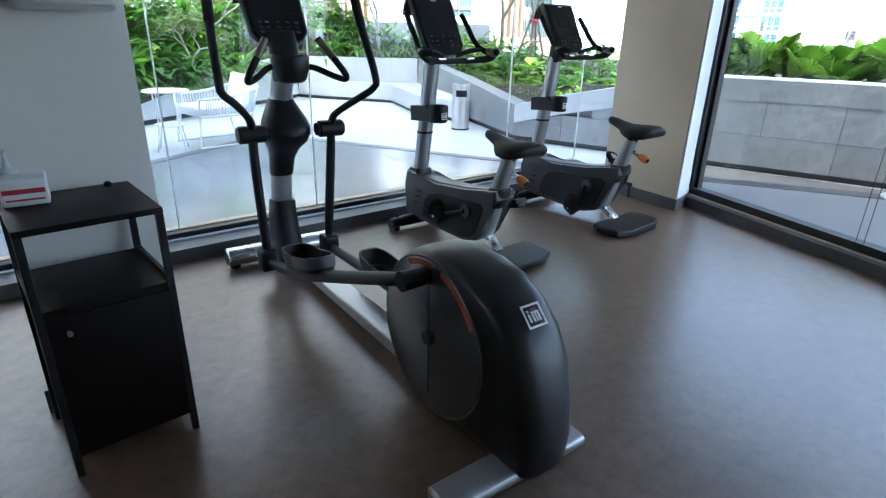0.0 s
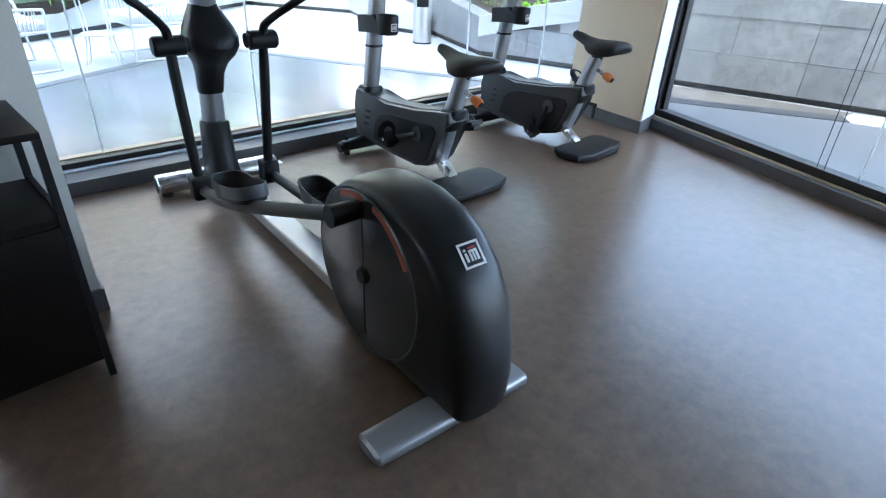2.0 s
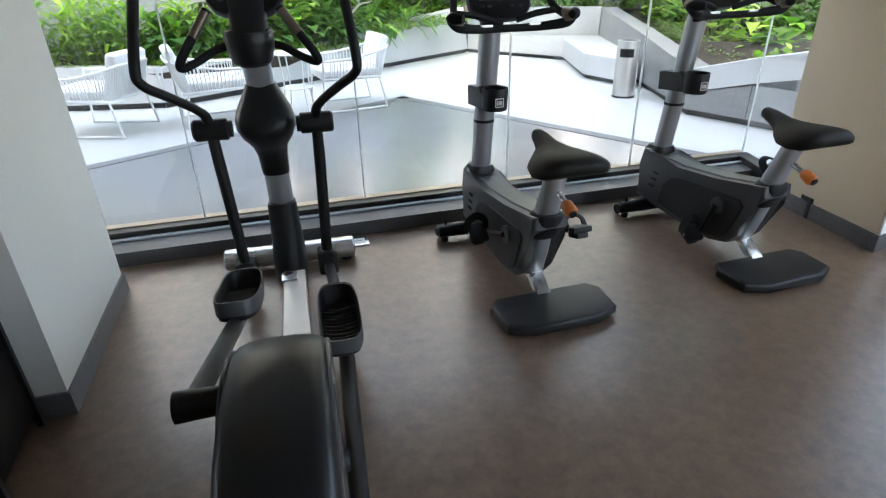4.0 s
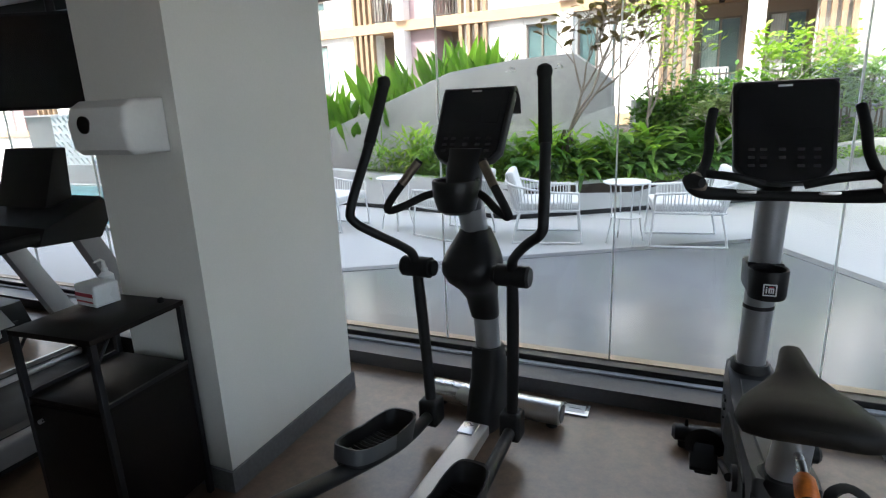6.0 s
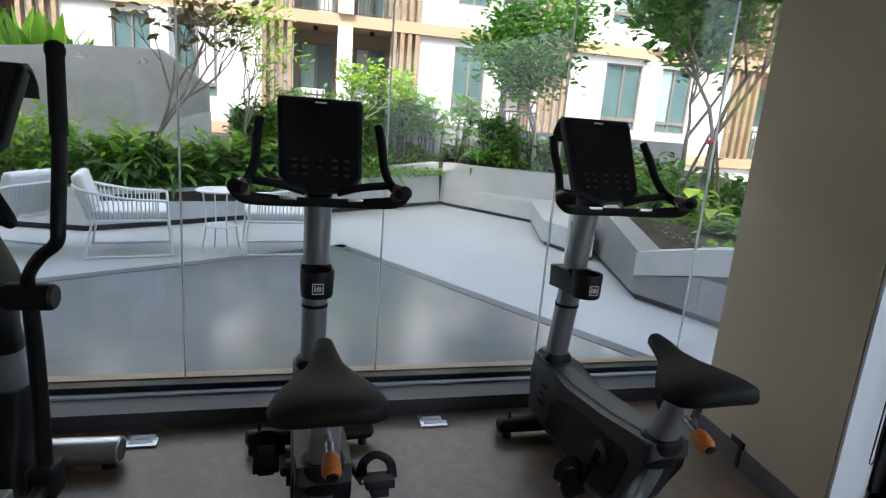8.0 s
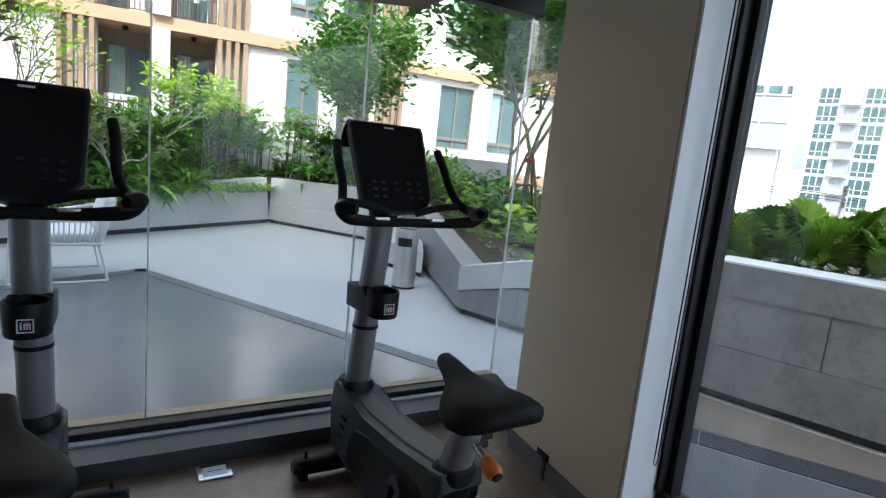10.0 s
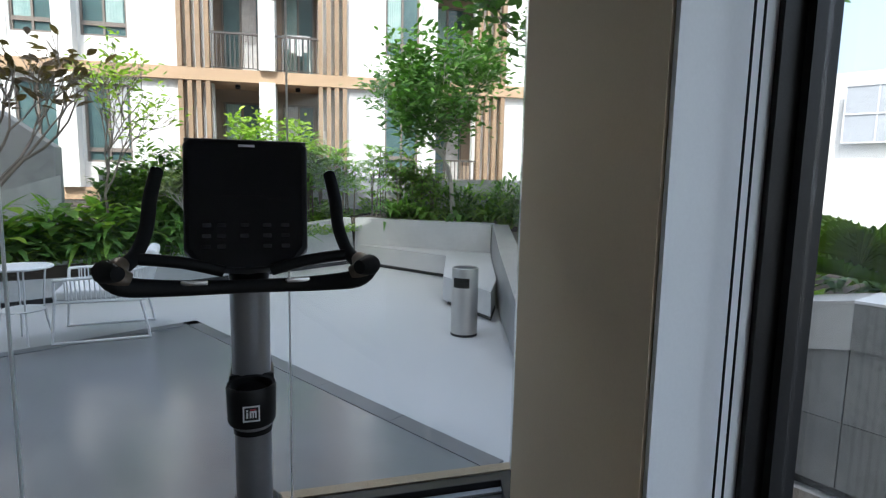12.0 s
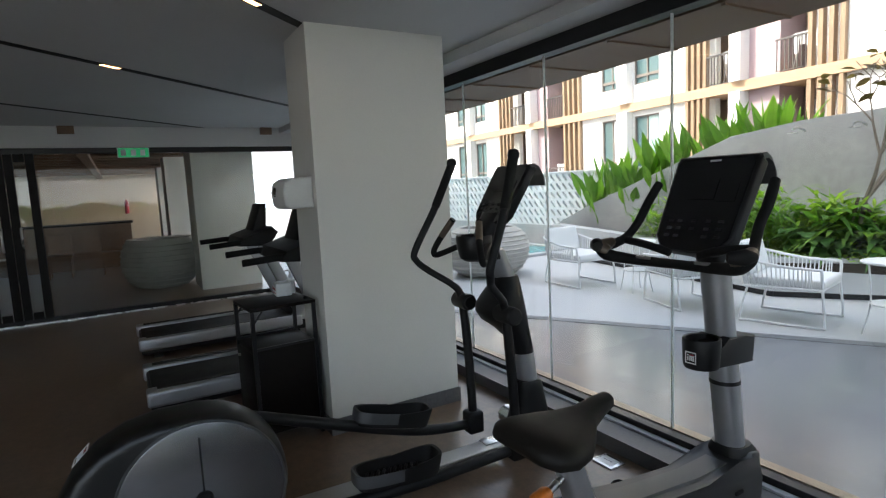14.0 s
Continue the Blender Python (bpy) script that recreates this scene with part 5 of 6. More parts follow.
def round_table():
    t = thing("side_table", label="round two-tier white metal garden side table", category="table", group="terrace side tables")
    part("tabletop", lathe([(0.0, 0.655), (0.235, 0.655), (0.245, 0.662), (0.245, 0.672), (0.235, 0.676), (0.0, 0.672)], 40, caps=False), "white_metal", t)
    part("lower_shelf", lathe([(0.0, 0.285), (0.165, 0.285), (0.175, 0.292), (0.165, 0.300), (0.0, 0.297)], 36, caps=False), "white_metal", t)
    for k in range(4):
        a = 2 * math.pi * (k + 0.3) / 4
        part("leg", tube([(0.18 * math.cos(a), 0.18 * math.sin(a), 0.655), (0.155 * math.cos(a), 0.155 * math.sin(a), 0.30), (0.21 * math.cos(a), 0.21 * math.sin(a), 0.0)], 0.008, 8, smooth=3), "white_metal", t)
    return t


tab0 = round_table()
tab0.matrix_world = pose(-0.90, 3.74, 0)
copy_thing(tab0, pose(-3.75, 3.8, 0))
egg = thing("wicker_daybed", -6.4, 3.25, 0, 0, "large round pale wicker daybed", "daybed")
egg.matrix_world = pose(-6.4, 3.25, 0) @ Matrix.Diagonal((0.92, 0.92, 0.80, 1.0))
part("shell", lathe([(0.45, 0.0), (0.62, 0.12), (0.74, 0.35), (0.76, 0.6), (0.68, 0.85), (0.52, 1.0), (0.48, 0.98), (0.62, 0.8), (0.68, 0.55), (0.6, 0.42), (0.0, 0.42)], 40, caps=False), "wicker", egg)
for k in range(11):
    z_ = 0.06 + k * 0.085
    r_ = float(np.interp(z_, [0, 0.12, 0.35, 0.6, 0.85, 1.0], [0.45, 0.62, 0.74, 0.76, 0.68, 0.52]))
    part("weave_band", tube([((r_ + 0.008) * math.cos(2 * math.pi * j / 40), (r_ + 0.008) * math.sin(2 * math.pi * j / 40), z_) for j in range(41)], 0.016, 6), "wicker", egg)

# ---- apartment block across the garden ----
apt = thing("apartment_building", 0, 13.66, 0, -3.5, "cream and white apartment block with slatted balconies", "apartment building")
Z0, STOREY, NST = 1.13, 3.0, 3
XL, XR = -39.45, 16.6


def shared(name, bm, mat):
    me = bpy.data.meshes.new(name)
    bmesh.ops.recalc_face_normals(bm, faces=bm.faces)
    bm.to_mesh(me), bm.free()
    me.materials.append(M[mat])
    return me


slat_me = shared("slat", box(-0.055, 0.055, -0.09, 0.09, 0, STOREY - 0.32), "slat")
bal_me = shared("baluster", box(-0.011, 0.011, -0.011, 0.011, 0.06, 0.86), "rail")
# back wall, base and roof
part("rear_wall", box(XL, XR, 1.3, 1.6, -9, Z0 + NST * STOREY), "recess", apt, "brown balcony back wall, recess shade put into its colour", smooth=False)
part("base_wall", box(XL, XR, 0.0, 1.298, -9, Z0 - 0.32), "wall_white", apt, smooth=False)
part("roof", box(XL - 0.2, XR + 0.2, -0.3, 9.0, Z0 + NST * STOREY, Z0 + NST * STOREY + 0.9), "wall_white", apt, smooth=False)
for k in range(NST):
    z_ = Z0 + k * STOREY
    part("floor_slab", box(XL, XR, -0.16, 1.298, z_ - 0.30, z_), "cream", apt, "cream floor slab edge", smooth=False)

# bays: (x0, x1, kind)
fixed = [(-8.95, -8.59, "pier"), (-8.59, -7.68, "mauve"), (-7.68, -6.80, "balcony"), (-6.80, -5.90, "slats"), (-5.90, -4.81, "wall"), (-4.81, -3.76, "window"), (-3.76, -3.34, "pier"), (-3.34, -2.19, "window"), (-2.19, -1.12, "wall"), (-1.12, -0.36, "slats"), (-0.36, 0.82, "balcony"), (0.82, 1.21, "pier"), (1.21, 2.28, "balcony"), (2.28, 3.02, "slats"), (3.02, 3.98, "wall"), (3.98, 5.02, "window"), (5.02, 5.39, "pier"), (5.39, 6.60, "balcony"), (6.60, 7.40, "slats"), (7.40, 8.60, "wall"), (8.60, 9.90, "window"), (9.90, 10.30, "pier"), (10.30, 11.60, "window"), (11.60, 12.90, "wall"), (12.90, 13.80, "slats"), (13.80, 16.60, "balcony"),
         (-9.84, -8.95, "balcony"), (-10.61, -9.84, "slats"), (-11.74, -10.61, "wall"), (-13.00, -11.74, "window"), (-13.48, -13.00, "pier"), (-14.65, -13.48, "window"), (-15.70, -14.65, "wall"), (-16.74, -15.70, "slats"), (-18.08, -16.74, "balcony"), (-18.84, -18.08, "mauve"), (-19.22, -18.84, "pier"), (-20.66, -19.22, "balcony"), (-21.74, -20.66, "slats"), (-23.15, -21.74, "wall"), (-24.38, -23.15, "window"), (-24.79, -24.38, "pier"), (-26.36, -24.79, "window"), (-28.13, -26.36, "wall"), (-29.55, -28.13, "slats"), (-31.31, -29.55, "balcony"), (-32.20, -31.31, "mauve"), (-39.45, -32.20, "wall")]
rng = random.Random(5)


def window_unit(x0, x1, z0, z1, y_, mat_frame="win_frame", curtains=True, name="window"):
    w_ = part(name, box(x0, x1, y_ + 0.02, y_ + 0.05, z0, z1), "teal_glass", apt, "teal glazed window", smooth=False)
    f = 0.05
    for a, b_, c_, d_ in ((x0, x1, z1 - f, z1), (x0, x1, z0, z0 + f), (x0, x0 + f, z0 + f, z1 - f), (x1 - f, x1, z0 + f, z1 - f), ((x0 + x1) / 2 - f / 2, (x0 + x1) / 2 + f / 2, z0 + f, z1 - f)):
        part("frame", box(a, b_, y_ - 0.03, y_ + 0.018, c_, d_), mat_frame, w_, smooth=False)
    if curtains and rng.random() < 0.75:
        a = x0 + f + (x1 - x0) * (0.48 if rng.random() < 0.5 else 0.02)
        b_ = bmesh.new()
        n_ = 12
        loop = [(a + (x1 - x0) * 0.38 * i / n_, y_ + 0.012 - 0.006 * (i % 2)) for i in range(n_ + 1)]
        rows = [[b_.verts.new((px, py, z_)) for px, py in loop] for z_ in (z0 + f, z1 - f)]
        for i in range(n_):
            b_.faces.new((rows[0][i], rows[0][i + 1], rows[1][i + 1], rows[1][i]))
        part("curtain", b_, "curtain" if rng.random() < 0.6 else "laundry", w_, smooth=False)
    return w_


for k in range(NST):
    zb, zt = Z0 + k * STOREY, Z0 + (k + 1) * STOREY - 0.30
    for x0, x1, kind in fixed:
        if kind == "pier":
            part("pier", box(x0, x1, -0.30, 0.6, zb + 0.001, zt - 0.001), "wall_white", apt, "white pier", smooth=False)
        elif kind == "wall":
            part("wall", box(x0, x1, 0.0, 0.25, zb + 0.001, zt - 0.001), "wall_white", apt, smooth=False)
        elif kind == "mauve":
            part("mauve_wall", box(x0, x1, 0.12, 1.29, zb - 0.28, zt + 0.28), "mauve", apt, "mauve recessed wall", smooth=False)
        elif kind == "window":
            a, b_, c_, d_ = x0 + 0.06, x1 - 0.06, zb + 0.62, zt - 0.18
            part("wall", box(x0, x1, 0.02, 0.25, zb + 0.001, c_), "wall_white", apt, smooth=False)
            part("wall", box(x0, x1, 0.02, 0.25, d_, zt - 0.001), "wall_white", apt, smooth=False)
            part("wall", box(x0, a, 0.02, 0.25, c_, d_), "wall_white", apt, smooth=False)
            part("wall", box(b_, x1, 0.02, 0.25, c_, d_), "wall_white", apt, smooth=False)
            window_unit(a, b_, c_ + 0.30, d_, 0.10)
            window_unit(a, b_, c_, c_ + 0.299, 0.10, curtains=False)
        elif kind == "slats":
            part("wall", box(x0, x1, 0.32, 0.55, zb + 0.001, zt - 0.001), "wall_white", apt, smooth=False)
            for j in range(4):
                if x0 > -30:
                    piece("slat", slat_me, None, apt, m=Matrix.Translation((x0 + 0.06 + (x1 - x0 - 0.12) * j / 3, -0.05, zb + 0.01)))
        if kind == "balcony":
            window_unit(x0 + 0.1, x1 - 0.1, zb + 0.02, zt - 0.35, 1.2, name="balcony_door")
            if x0 > -24:
                rl = part("balcony_railing", box(x0, x1, -0.13, -0.08, zb + 0.86, zb + 0.91), "rail", apt, "dark balcony railing", smooth=False)
                part("bottom_rail", box(x0, x1, -0.12, -0.09, zb + 0.04, zb + 0.06), "rail", rl, smooth=False)
                n_ = int((x1 - x0) / 0.105)
                for j in range(n_):
                    piece("baluster", bal_me, None, rl, m=Matrix.Translation((x0 + 0.05 + (x1 - x0 - 0.1) * j / max(1, n_ - 1), -0.105, zb)))
                if rng.random() < 0.7:
                    a = x0 + 0.15
                    rk = thing("laundry_rack", label="white drying rack hung with laundry on a balcony", category="drying rack", group="balcony laundry")
                    rk.matrix_world = apt.matrix_world @ Matrix.Translation((a, 0.45, zb))
                    for sx in (0, 0.7):
                        part("leg", tube([(sx, 0, 0), (sx, 0.3, 1.05)], 0.012, 6), "white_metal", rk)
                        part("leg", tube([(sx, 0.3, 0), (sx, 0, 1.05)], 0.012, 6), "white_metal", rk)
                    part("bar", tube([(0, 0, 1.05), (0.7, 0, 1.05)], 0.012, 6), "white_metal", rk)
                    for j in range(4):
                        hgt = rng.uniform(0.3, 0.55)
                        part("cloth", box(0.05 + j * 0.16, 0.17 + j * 0.16, -0.02, -0.012, 1.06 - hgt, 1.07), "laundry" if j % 2 else "white_metal", rk, smooth=False)
        if kind == "balcony" and rng.random() < 0.6 and x0 > -24:
            part("ceiling_lamp", box((x0 + x1) / 2 - 0.06, (x0 + x1) / 2 + 0.06, 0.3, 0.42, zt - 0.1, zt), "slot", apt, smooth=False)

# far tower beyond the side window
tow = thing("tower_block", 54.85, 23.85, 0, -68, "distant white apartment tower with teal windows", "tower block")
part("wall", box(-2.6, 4.2, 0, 8, -9, 11.6), "wall_white", tow, smooth=False)
for r_ in range(7):
    zz = 10.9 - 1.55 * r_
    for x0, x1 in ((-2.3, -0.75), (1.05, 2.7)):
        w_ = part("window", box(x0, x1, -0.06, -0.02, zz - 1.25, zz), "teal_glass", tow, smooth=False)
        for f in range(4):
            xx = x0 + (x1 - x0) * f / 3
            part("frame", box(xx - 0.04, xx + 0.04, -0.11, -0.061, zz - 1.25, zz), "white_frame", w_, smooth=False)
        part("sill", box(x0, x1, -0.11, -0.061, zz - 0.92, zz - 0.86), "white_frame", w_, smooth=False)
    part("balcony", box(-0.65, 0.95, -0.5, -0.02, zz - 1.42, zz - 1.34), "wall_white", tow, smooth=False)
    part("balcony_recess", box(-0.3, 0.95, -0.05, -0.02, zz - 1.2, zz), "billboard", tow, smooth=False)
    part("balcony_rail", box(-0.65, 0.95, -0.5, -0.46, zz - 1.338, zz - 0.85), "billboard", tow, smooth=False)
low = thing("low_block", 51.9, 29.8, 0, -60, "distant white block behind a grey hoarding", "building")
part("wall", box(-9, 3.2, 0.4, 9, -9, 11.4), "wall_white", low, smooth=False)
part("wall", box(2.21, 3.2, 0.0, 0.398, -9, 11.0), "wall_white", low, smooth=False)
for k in range(5):
    part("window", box(-4.2 + 1.5 * k, -3.1 + 1.5 * k, 0.33, 0.39, 10.4, 11.1), "teal_glass", low, smooth=False)
hb = thing("hoarding", 51.6, 29.5, 0, -60, "large grey framed hoarding on a distant block", "hoarding")
part("board", box(-7.0, 2.2, 0.0, 0.12, 5.3, 10.2), "billboard", hb, smooth=False)
for k in range(5):
    part("frame", box(-7.0 + 2.3 * k - 0.05, -7.0 + 2.3 * k + 0.05, -0.05, -0.001, 5.3, 10.2), "white_frame", hb, smooth=False)
for k in range(3):
    part("frame", box(-7.0, 2.2, -0.1, -0.051, 5.3 + 2.4 * k, 5.4 + 2.4 * k), "white_frame", hb, smooth=False)

def utility_pole(x, y, arms):
    t = thing("utility_pole", x, y, -9.0, 25, "grey concrete street pole with crossarms and insulators", "utility pole", "street poles")
    part("pole", tube([(0, 0, 0), (0, 0, 10.9)], [0.16, 0.10], 10), "slab_concrete", t)
    for z_ in arms:
        a_ = part("crossarm", box(-0.95, 0.95, -0.05, 0.05, z_ - 0.06, z_ + 0.06), "rail", t, smooth=False)
        for k in range(5):
            part("insulator", lathe([(0.05, z_ + 0.06), (0.08, z_ + 0.12), (0.05, z_ + 0.18), (0.07, z_ + 0.24), (0.0, z_ + 0.30)], 8, centre=(-0.85 + 0.425 * k, 0, 0), caps=False), "rail", a_)
    return t


utility_pole(23.2, 8.2, (10.2, 10.65))
utility_pole(24.6, 5.4, (9.7, 10.4))
for k in range(3):
    w_ = thing("overhead_wire", 0, 0, 0, 0, "thin dark overhead street wire", "wire", "overhead wires")
    part("wire", tube([(22.3 + 0.4 * k, 12.5, 1.5 + 0.1 * k), (23.2 + 0.3 * k, 8.2, 1.35 + 0.1 * k), (23.9 + 0.3 * k, 6.8, 1.2 + 0.1 * k), (24.6 + 0.3 * k, 5.4, 1.3 + 0.1 * k), (26.5, 0.0, 1.5 + 0.1 * k)], 0.012, 5, smooth=4), "slot", w_)

# ---- planting ----
class Leaves:
    """Gathers leaf blades into one mesh."""

    def __init__(self):
        self.v, self.f = [], []

    def blade(self, base, way, length, width, droop=0.3, fold=0.15, rows=4, shape=0.45, face=None):
        """One leaf: base point, first direction, length, width; it bends down along its length."""
        way = Vector(way).normalized()
        side = way.cross(Vector((0, 0, 1)) if face is None else Vector(face))
        side = side.normalized() if side.length > 0.05 else Vector((1, 0, 0))
        nrm = side.cross(way)
        p, d, n0 = Vector(base), way.copy(), len(self.v)
        for i in range(rows + 1):
            t = i / rows
            w = width * 0.5 * (max(0.02, (t / shape) ** 0.7) if t < shape else max(0.03, (1 - ((t - shape) / (1 - shape)) ** 1.8)))
            self.v += [p - side * w + nrm * w * fold, p.copy(), p + side * w + nrm * w * fold]
            p = p + d * (length / rows)
            d = (d + Vector((0, 0, -droop / rows * 2))).normalized()
        for i in range(rows):
            a = n0 + 3 * i
            self.f += [(a, a + 1, a + 4, a + 3), (a + 1, a + 2, a + 5, a + 4)]

    def fan(self, base, way, radius, spread=200, pleats=14, cup=0.25, teeth=0.24):
        """A round pleated palm leaf."""
        way = Vector(way).normalized()
        side = way.cross(Vector((0, 0, 1)))
        side = side.normalized() if side.length > 0.05 else Vector((1, 0, 0))
        nrm = side.cross(way)
        n0 = len(self.v)
        self.v.append(Vector(base))
        cols = pleats * 2
        for ring in (0.5, 0.84, 1.0):
            for k in range(cols + 1):
                a = radians(-spread / 2 + spread * k / cols)
                d = way * math.cos(a) + side * math.sin(a)
                r = radius * ring * (1 - teeth * (k % 2) * (ring == 1.0)) * (1 - 0.03 * (k % 3)) * (0.86 + 0.14 * math.cos(a))
                up = nrm * (radius * ring * (0.10 * (k % 2) + cup * ring * 0.5))
                self.v.append(Vector(base) + d * r + up + Vector((0, 0, -0.22 * radius * ring * ring)))
        for k in range(cols):
            self.f.append((n0, n0 + 1 + k, n0 + 2 + k))
            a, b_ = n0 + 1 + k, n0 + 1 + cols + 1 + k
            self.f.append((a, b_, b_ + 1, a + 1))
            self.f.append((b_, b_ + cols + 1, b_ + cols + 2, b_ + 1))

    def mesh(self, name, mat, parent=None, label=""):
        me = bpy.data.meshes.new(name)
        me.from_pydata([tuple(p) for p in self.v], [], self.f)
        me.update()
        return piece(name, me, mat, parent, label, smooth=False)


def aim(rng, up=0.3, cone=1.0):
    a = rng.uniform(0, 2 * math.pi)
    return Vector((math.cos(a) * cone, math.sin(a) * cone, up))


def broad_clump(x, y, z, height, seed, n=9, mat="leaf_banana"):
    """Tall paddle-leaved plants."""
    rng = random.Random(seed)
    t = thing("broad_leaf_plant", x, y, z, 0, "tall bright green paddle-leaved plant in the raised bed", "plant", "paddle-leaved plants")
    lv, st = Leaves(), bmesh.new()
    for k in range(n):
        ox, oy = rng.uniform(-0.25, 0.25), rng.uniform(-0.12, 0.12)
        h = height * rng.uniform(0.55, 1.0)
        d = aim(rng, 1.0, rng.uniform(0.10, 0.42))
        top = Vector((ox, oy, 0)) + d.normalized() * h * 0.45
        tube([(ox, oy, 0), top], [0.014, 0.008], 5, bm=st)
        lv.blade(top, d, h * 0.62, rng.uniform(0.13, 0.20), rng.uniform(0.1, 0.45), 0.22, 6, 0.42, face=(rng.uniform(-1, 1), rng.uniform(-1, 0.2), 0.3))
    part("stems", st, "leaf_mid", t)
    lv.mesh("leaves", mat, t)
    return t


def low_plant(name, label, x, y, z, spread, height, count, leaf, seed, mat, group, width=0.35, droop=0.6, up=(0.2, 1.0), shape=0.4):
    """A rounded clump of single leaves from a short base."""
    rng = random.Random(seed)
    t = thing(name, x, y, z, rng.uniform(0, 360), label, "plant", group)
    lv, st = Leaves(), bmesh.new()
    for k in range(count):
        d = aim(rng, rng.uniform(*up), 1.0).normalized()
        r = spread * math.sqrt(rng.random()) * 0.7
        p = Vector((math.cos(k * 2.4) * r, math.sin(k * 2.4) * r, height * rng.uniform(0.15, 0.85) * (1 - 0.5 * r / spread)))
        lv.blade(p, d, leaf * rng.uniform(0.7, 1.25), leaf * width * rng.uniform(0.8, 1.2), droop * rng.uniform(0.5, 1.4), 0.12, 4, shape)
        if k % 5 == 0:
            tube([(p.x * 0.3, p.y * 0.3, 0), p], [0.006, 0.003], 4, bm=st)
    part("stems", st, "leaf_mid", t)
    lv.mesh("leaves", mat, t)
    return t


def lady_palm(x, y, z, height, seed):
    rng = random.Random(seed)
    t = thing("lady_palm", x, y, z, 0, "slender lady palm with fingered green fans", "palm", "lady palms")
    lv, st = Leaves(), bmesh.new()
    for k in range(7):
        ox, oy = rng.uniform(-0.2, 0.2), rng.uniform(-0.15, 0.15)
        h = height * rng.uniform(0.55, 0.95)
        lx, ly = ox + rng.uniform(-0.08, 0.08), oy + rng.uniform(-0.08, 0.08)
        tube([(ox, oy, 0), (lx, ly, h)], [0.014, 0.010], 5, bm=st)
        for j in range(9):
            d = aim(rng, rng.uniform(0.1, 1.0)).normalized()
            b0 = Vector((lx, ly, h * rng.uniform(0.5, 1.0)))
            hub = b0 + d * rng.uniform(0.14, 0.24)
            tube([b0, hub], 0.004, 4, bm=st)
            side = d.cross(Vector((0, 0, 1))).normalized()
            for i in range(8):
                a = radians(-75 + 150 * i / 7)
                lv.blade(hub, d * math.cos(a) + side * math.sin(a), rng.uniform(0.24, 0.34), 0.042, 0.5, 0.1, 3, 0.4)
    part("stems", st, "bark", t)
    lv.mesh("leaves", "leaf_mid", t)


def branches(bm, rng, p, d, length, radius, depth, tips, gnarl=0.35, split=(2, 3), shrink=0.72, rise=0.15):
    q, mid = p + d * length, p + d * length * 0.5 + Vector((rng.uniform(-1, 1), rng.uniform(-1, 1), rng.uniform(-1, 1))) * length * 0.06
    tube([p, mid, q], [radius, radius * 0.88, radius * 0.74], 6 if radius > 0.012 else 4, bm=bm)
    tips.append((q, d, depth))
    if depth == 0:
        return
    for _ in range(rng.randint(*split)):
        e = (d + Vector((rng.uniform(-1, 1), rng.uniform(-1, 1), rng.uniform(-0.6, 1) + rise)) * gnarl * 1.7).normalized()
        branches(bm, rng, q, e, length * shrink * rng.uniform(0.75, 1.2), radius * 0.68, depth - 1, tips, gnarl, split, shrink, rise)


def tree(name, label, x, y, z, trunk, radius, depth, seed, leaf, width, per_tip, leafmat, bark="bark", first=None, gnarl=0.4, split=(2, 3), shrink=0.74, leaf_depth=1, spread=0.12, rise=0.15, droop=0.3):
    rng = random.Random(seed)
    t = thing(name, x, y, z, 0, label, "tree")
    bm, tips, lv = bmesh.new(), [], Leaves()
    branches(bm, rng, Vector((0, 0, 0)), Vector(first or (0.05, 0, 1)).normalized(), trunk, radius, depth, tips, gnarl, split, shrink, rise)
    for q, d, dep in tips:
        if dep > leaf_depth:
            continue
        for k in range(per_tip):
            o = Vector((rng.gauss(0, spread), rng.gauss(0, spread), rng.gauss(0, spread)))
            e = (d * 0.4 + aim(rng, rng.uniform(-0.3, 0.8))).normalized()
            lv.blade(q + o, e, leaf * rng.uniform(0.7, 1.25), leaf * width, droop, 0.12, 3, 0.45, face=(rng.uniform(-1, 1), rng.uniform(-1, 1), 1))
    part("trunk", bm, bark, t)
    lv.mesh("crown", leafmat, t)
    return t


# paddle-leaved plants above the wedge
for k, (x_, y_, z_, h_) in enumerate([(-7.0, 6.35, 0.7, 1.1), (-6.45, 6.45, 0.8, 1.25), (-5.95, 6.4, 0.85, 1.35), (-5.45, 6.5, 0.95, 1.4), (-4.95, 6.4, 1.05, 1.35), (-4.45, 6.5, 1.15, 1.4), (-4.0, 6.42, 1.3, 1.3), (-3.55, 6.5, 1.4, 1.25), (-3.1, 6.6, 1.5, 0.95), (-5.7, 6.9, 0.8, 1.5), (-4.7, 7.0, 1.0, 1.6), (-3.9, 7.0, 1.2, 1.5), (-6.8, 6.2, 0.55, 0.8), (-6.0, 6.2, 0.75, 0.9), (-5.2, 6.2, 0.98, 0.85)]):
    broad_clump(x_, y_, z_, h_, 100 + k, 15)
# low planting before the wedge
rngp = random.Random(11)
spots = []
for k in range(26):
    f = k / 25
    x_ = -4.9 + 5.2 * f
    y_ = float(np.interp(x_, [-4.9, -3.6, -2.3, -0.7, 0.5], [5.25, 5.10, 4.92, 5.72, 6.5])) + rngp.uniform(0, 0.12)
    low_plant("ground_cover", "low bright green ground cover at the planter edge", x_, y_, 0.40, 0.24, 0.16, 60, 0.085, 300 + k, "leaf_lime" if k % 3 == 0 else "leaf_mid", "edge planting", 0.4, 0.5)
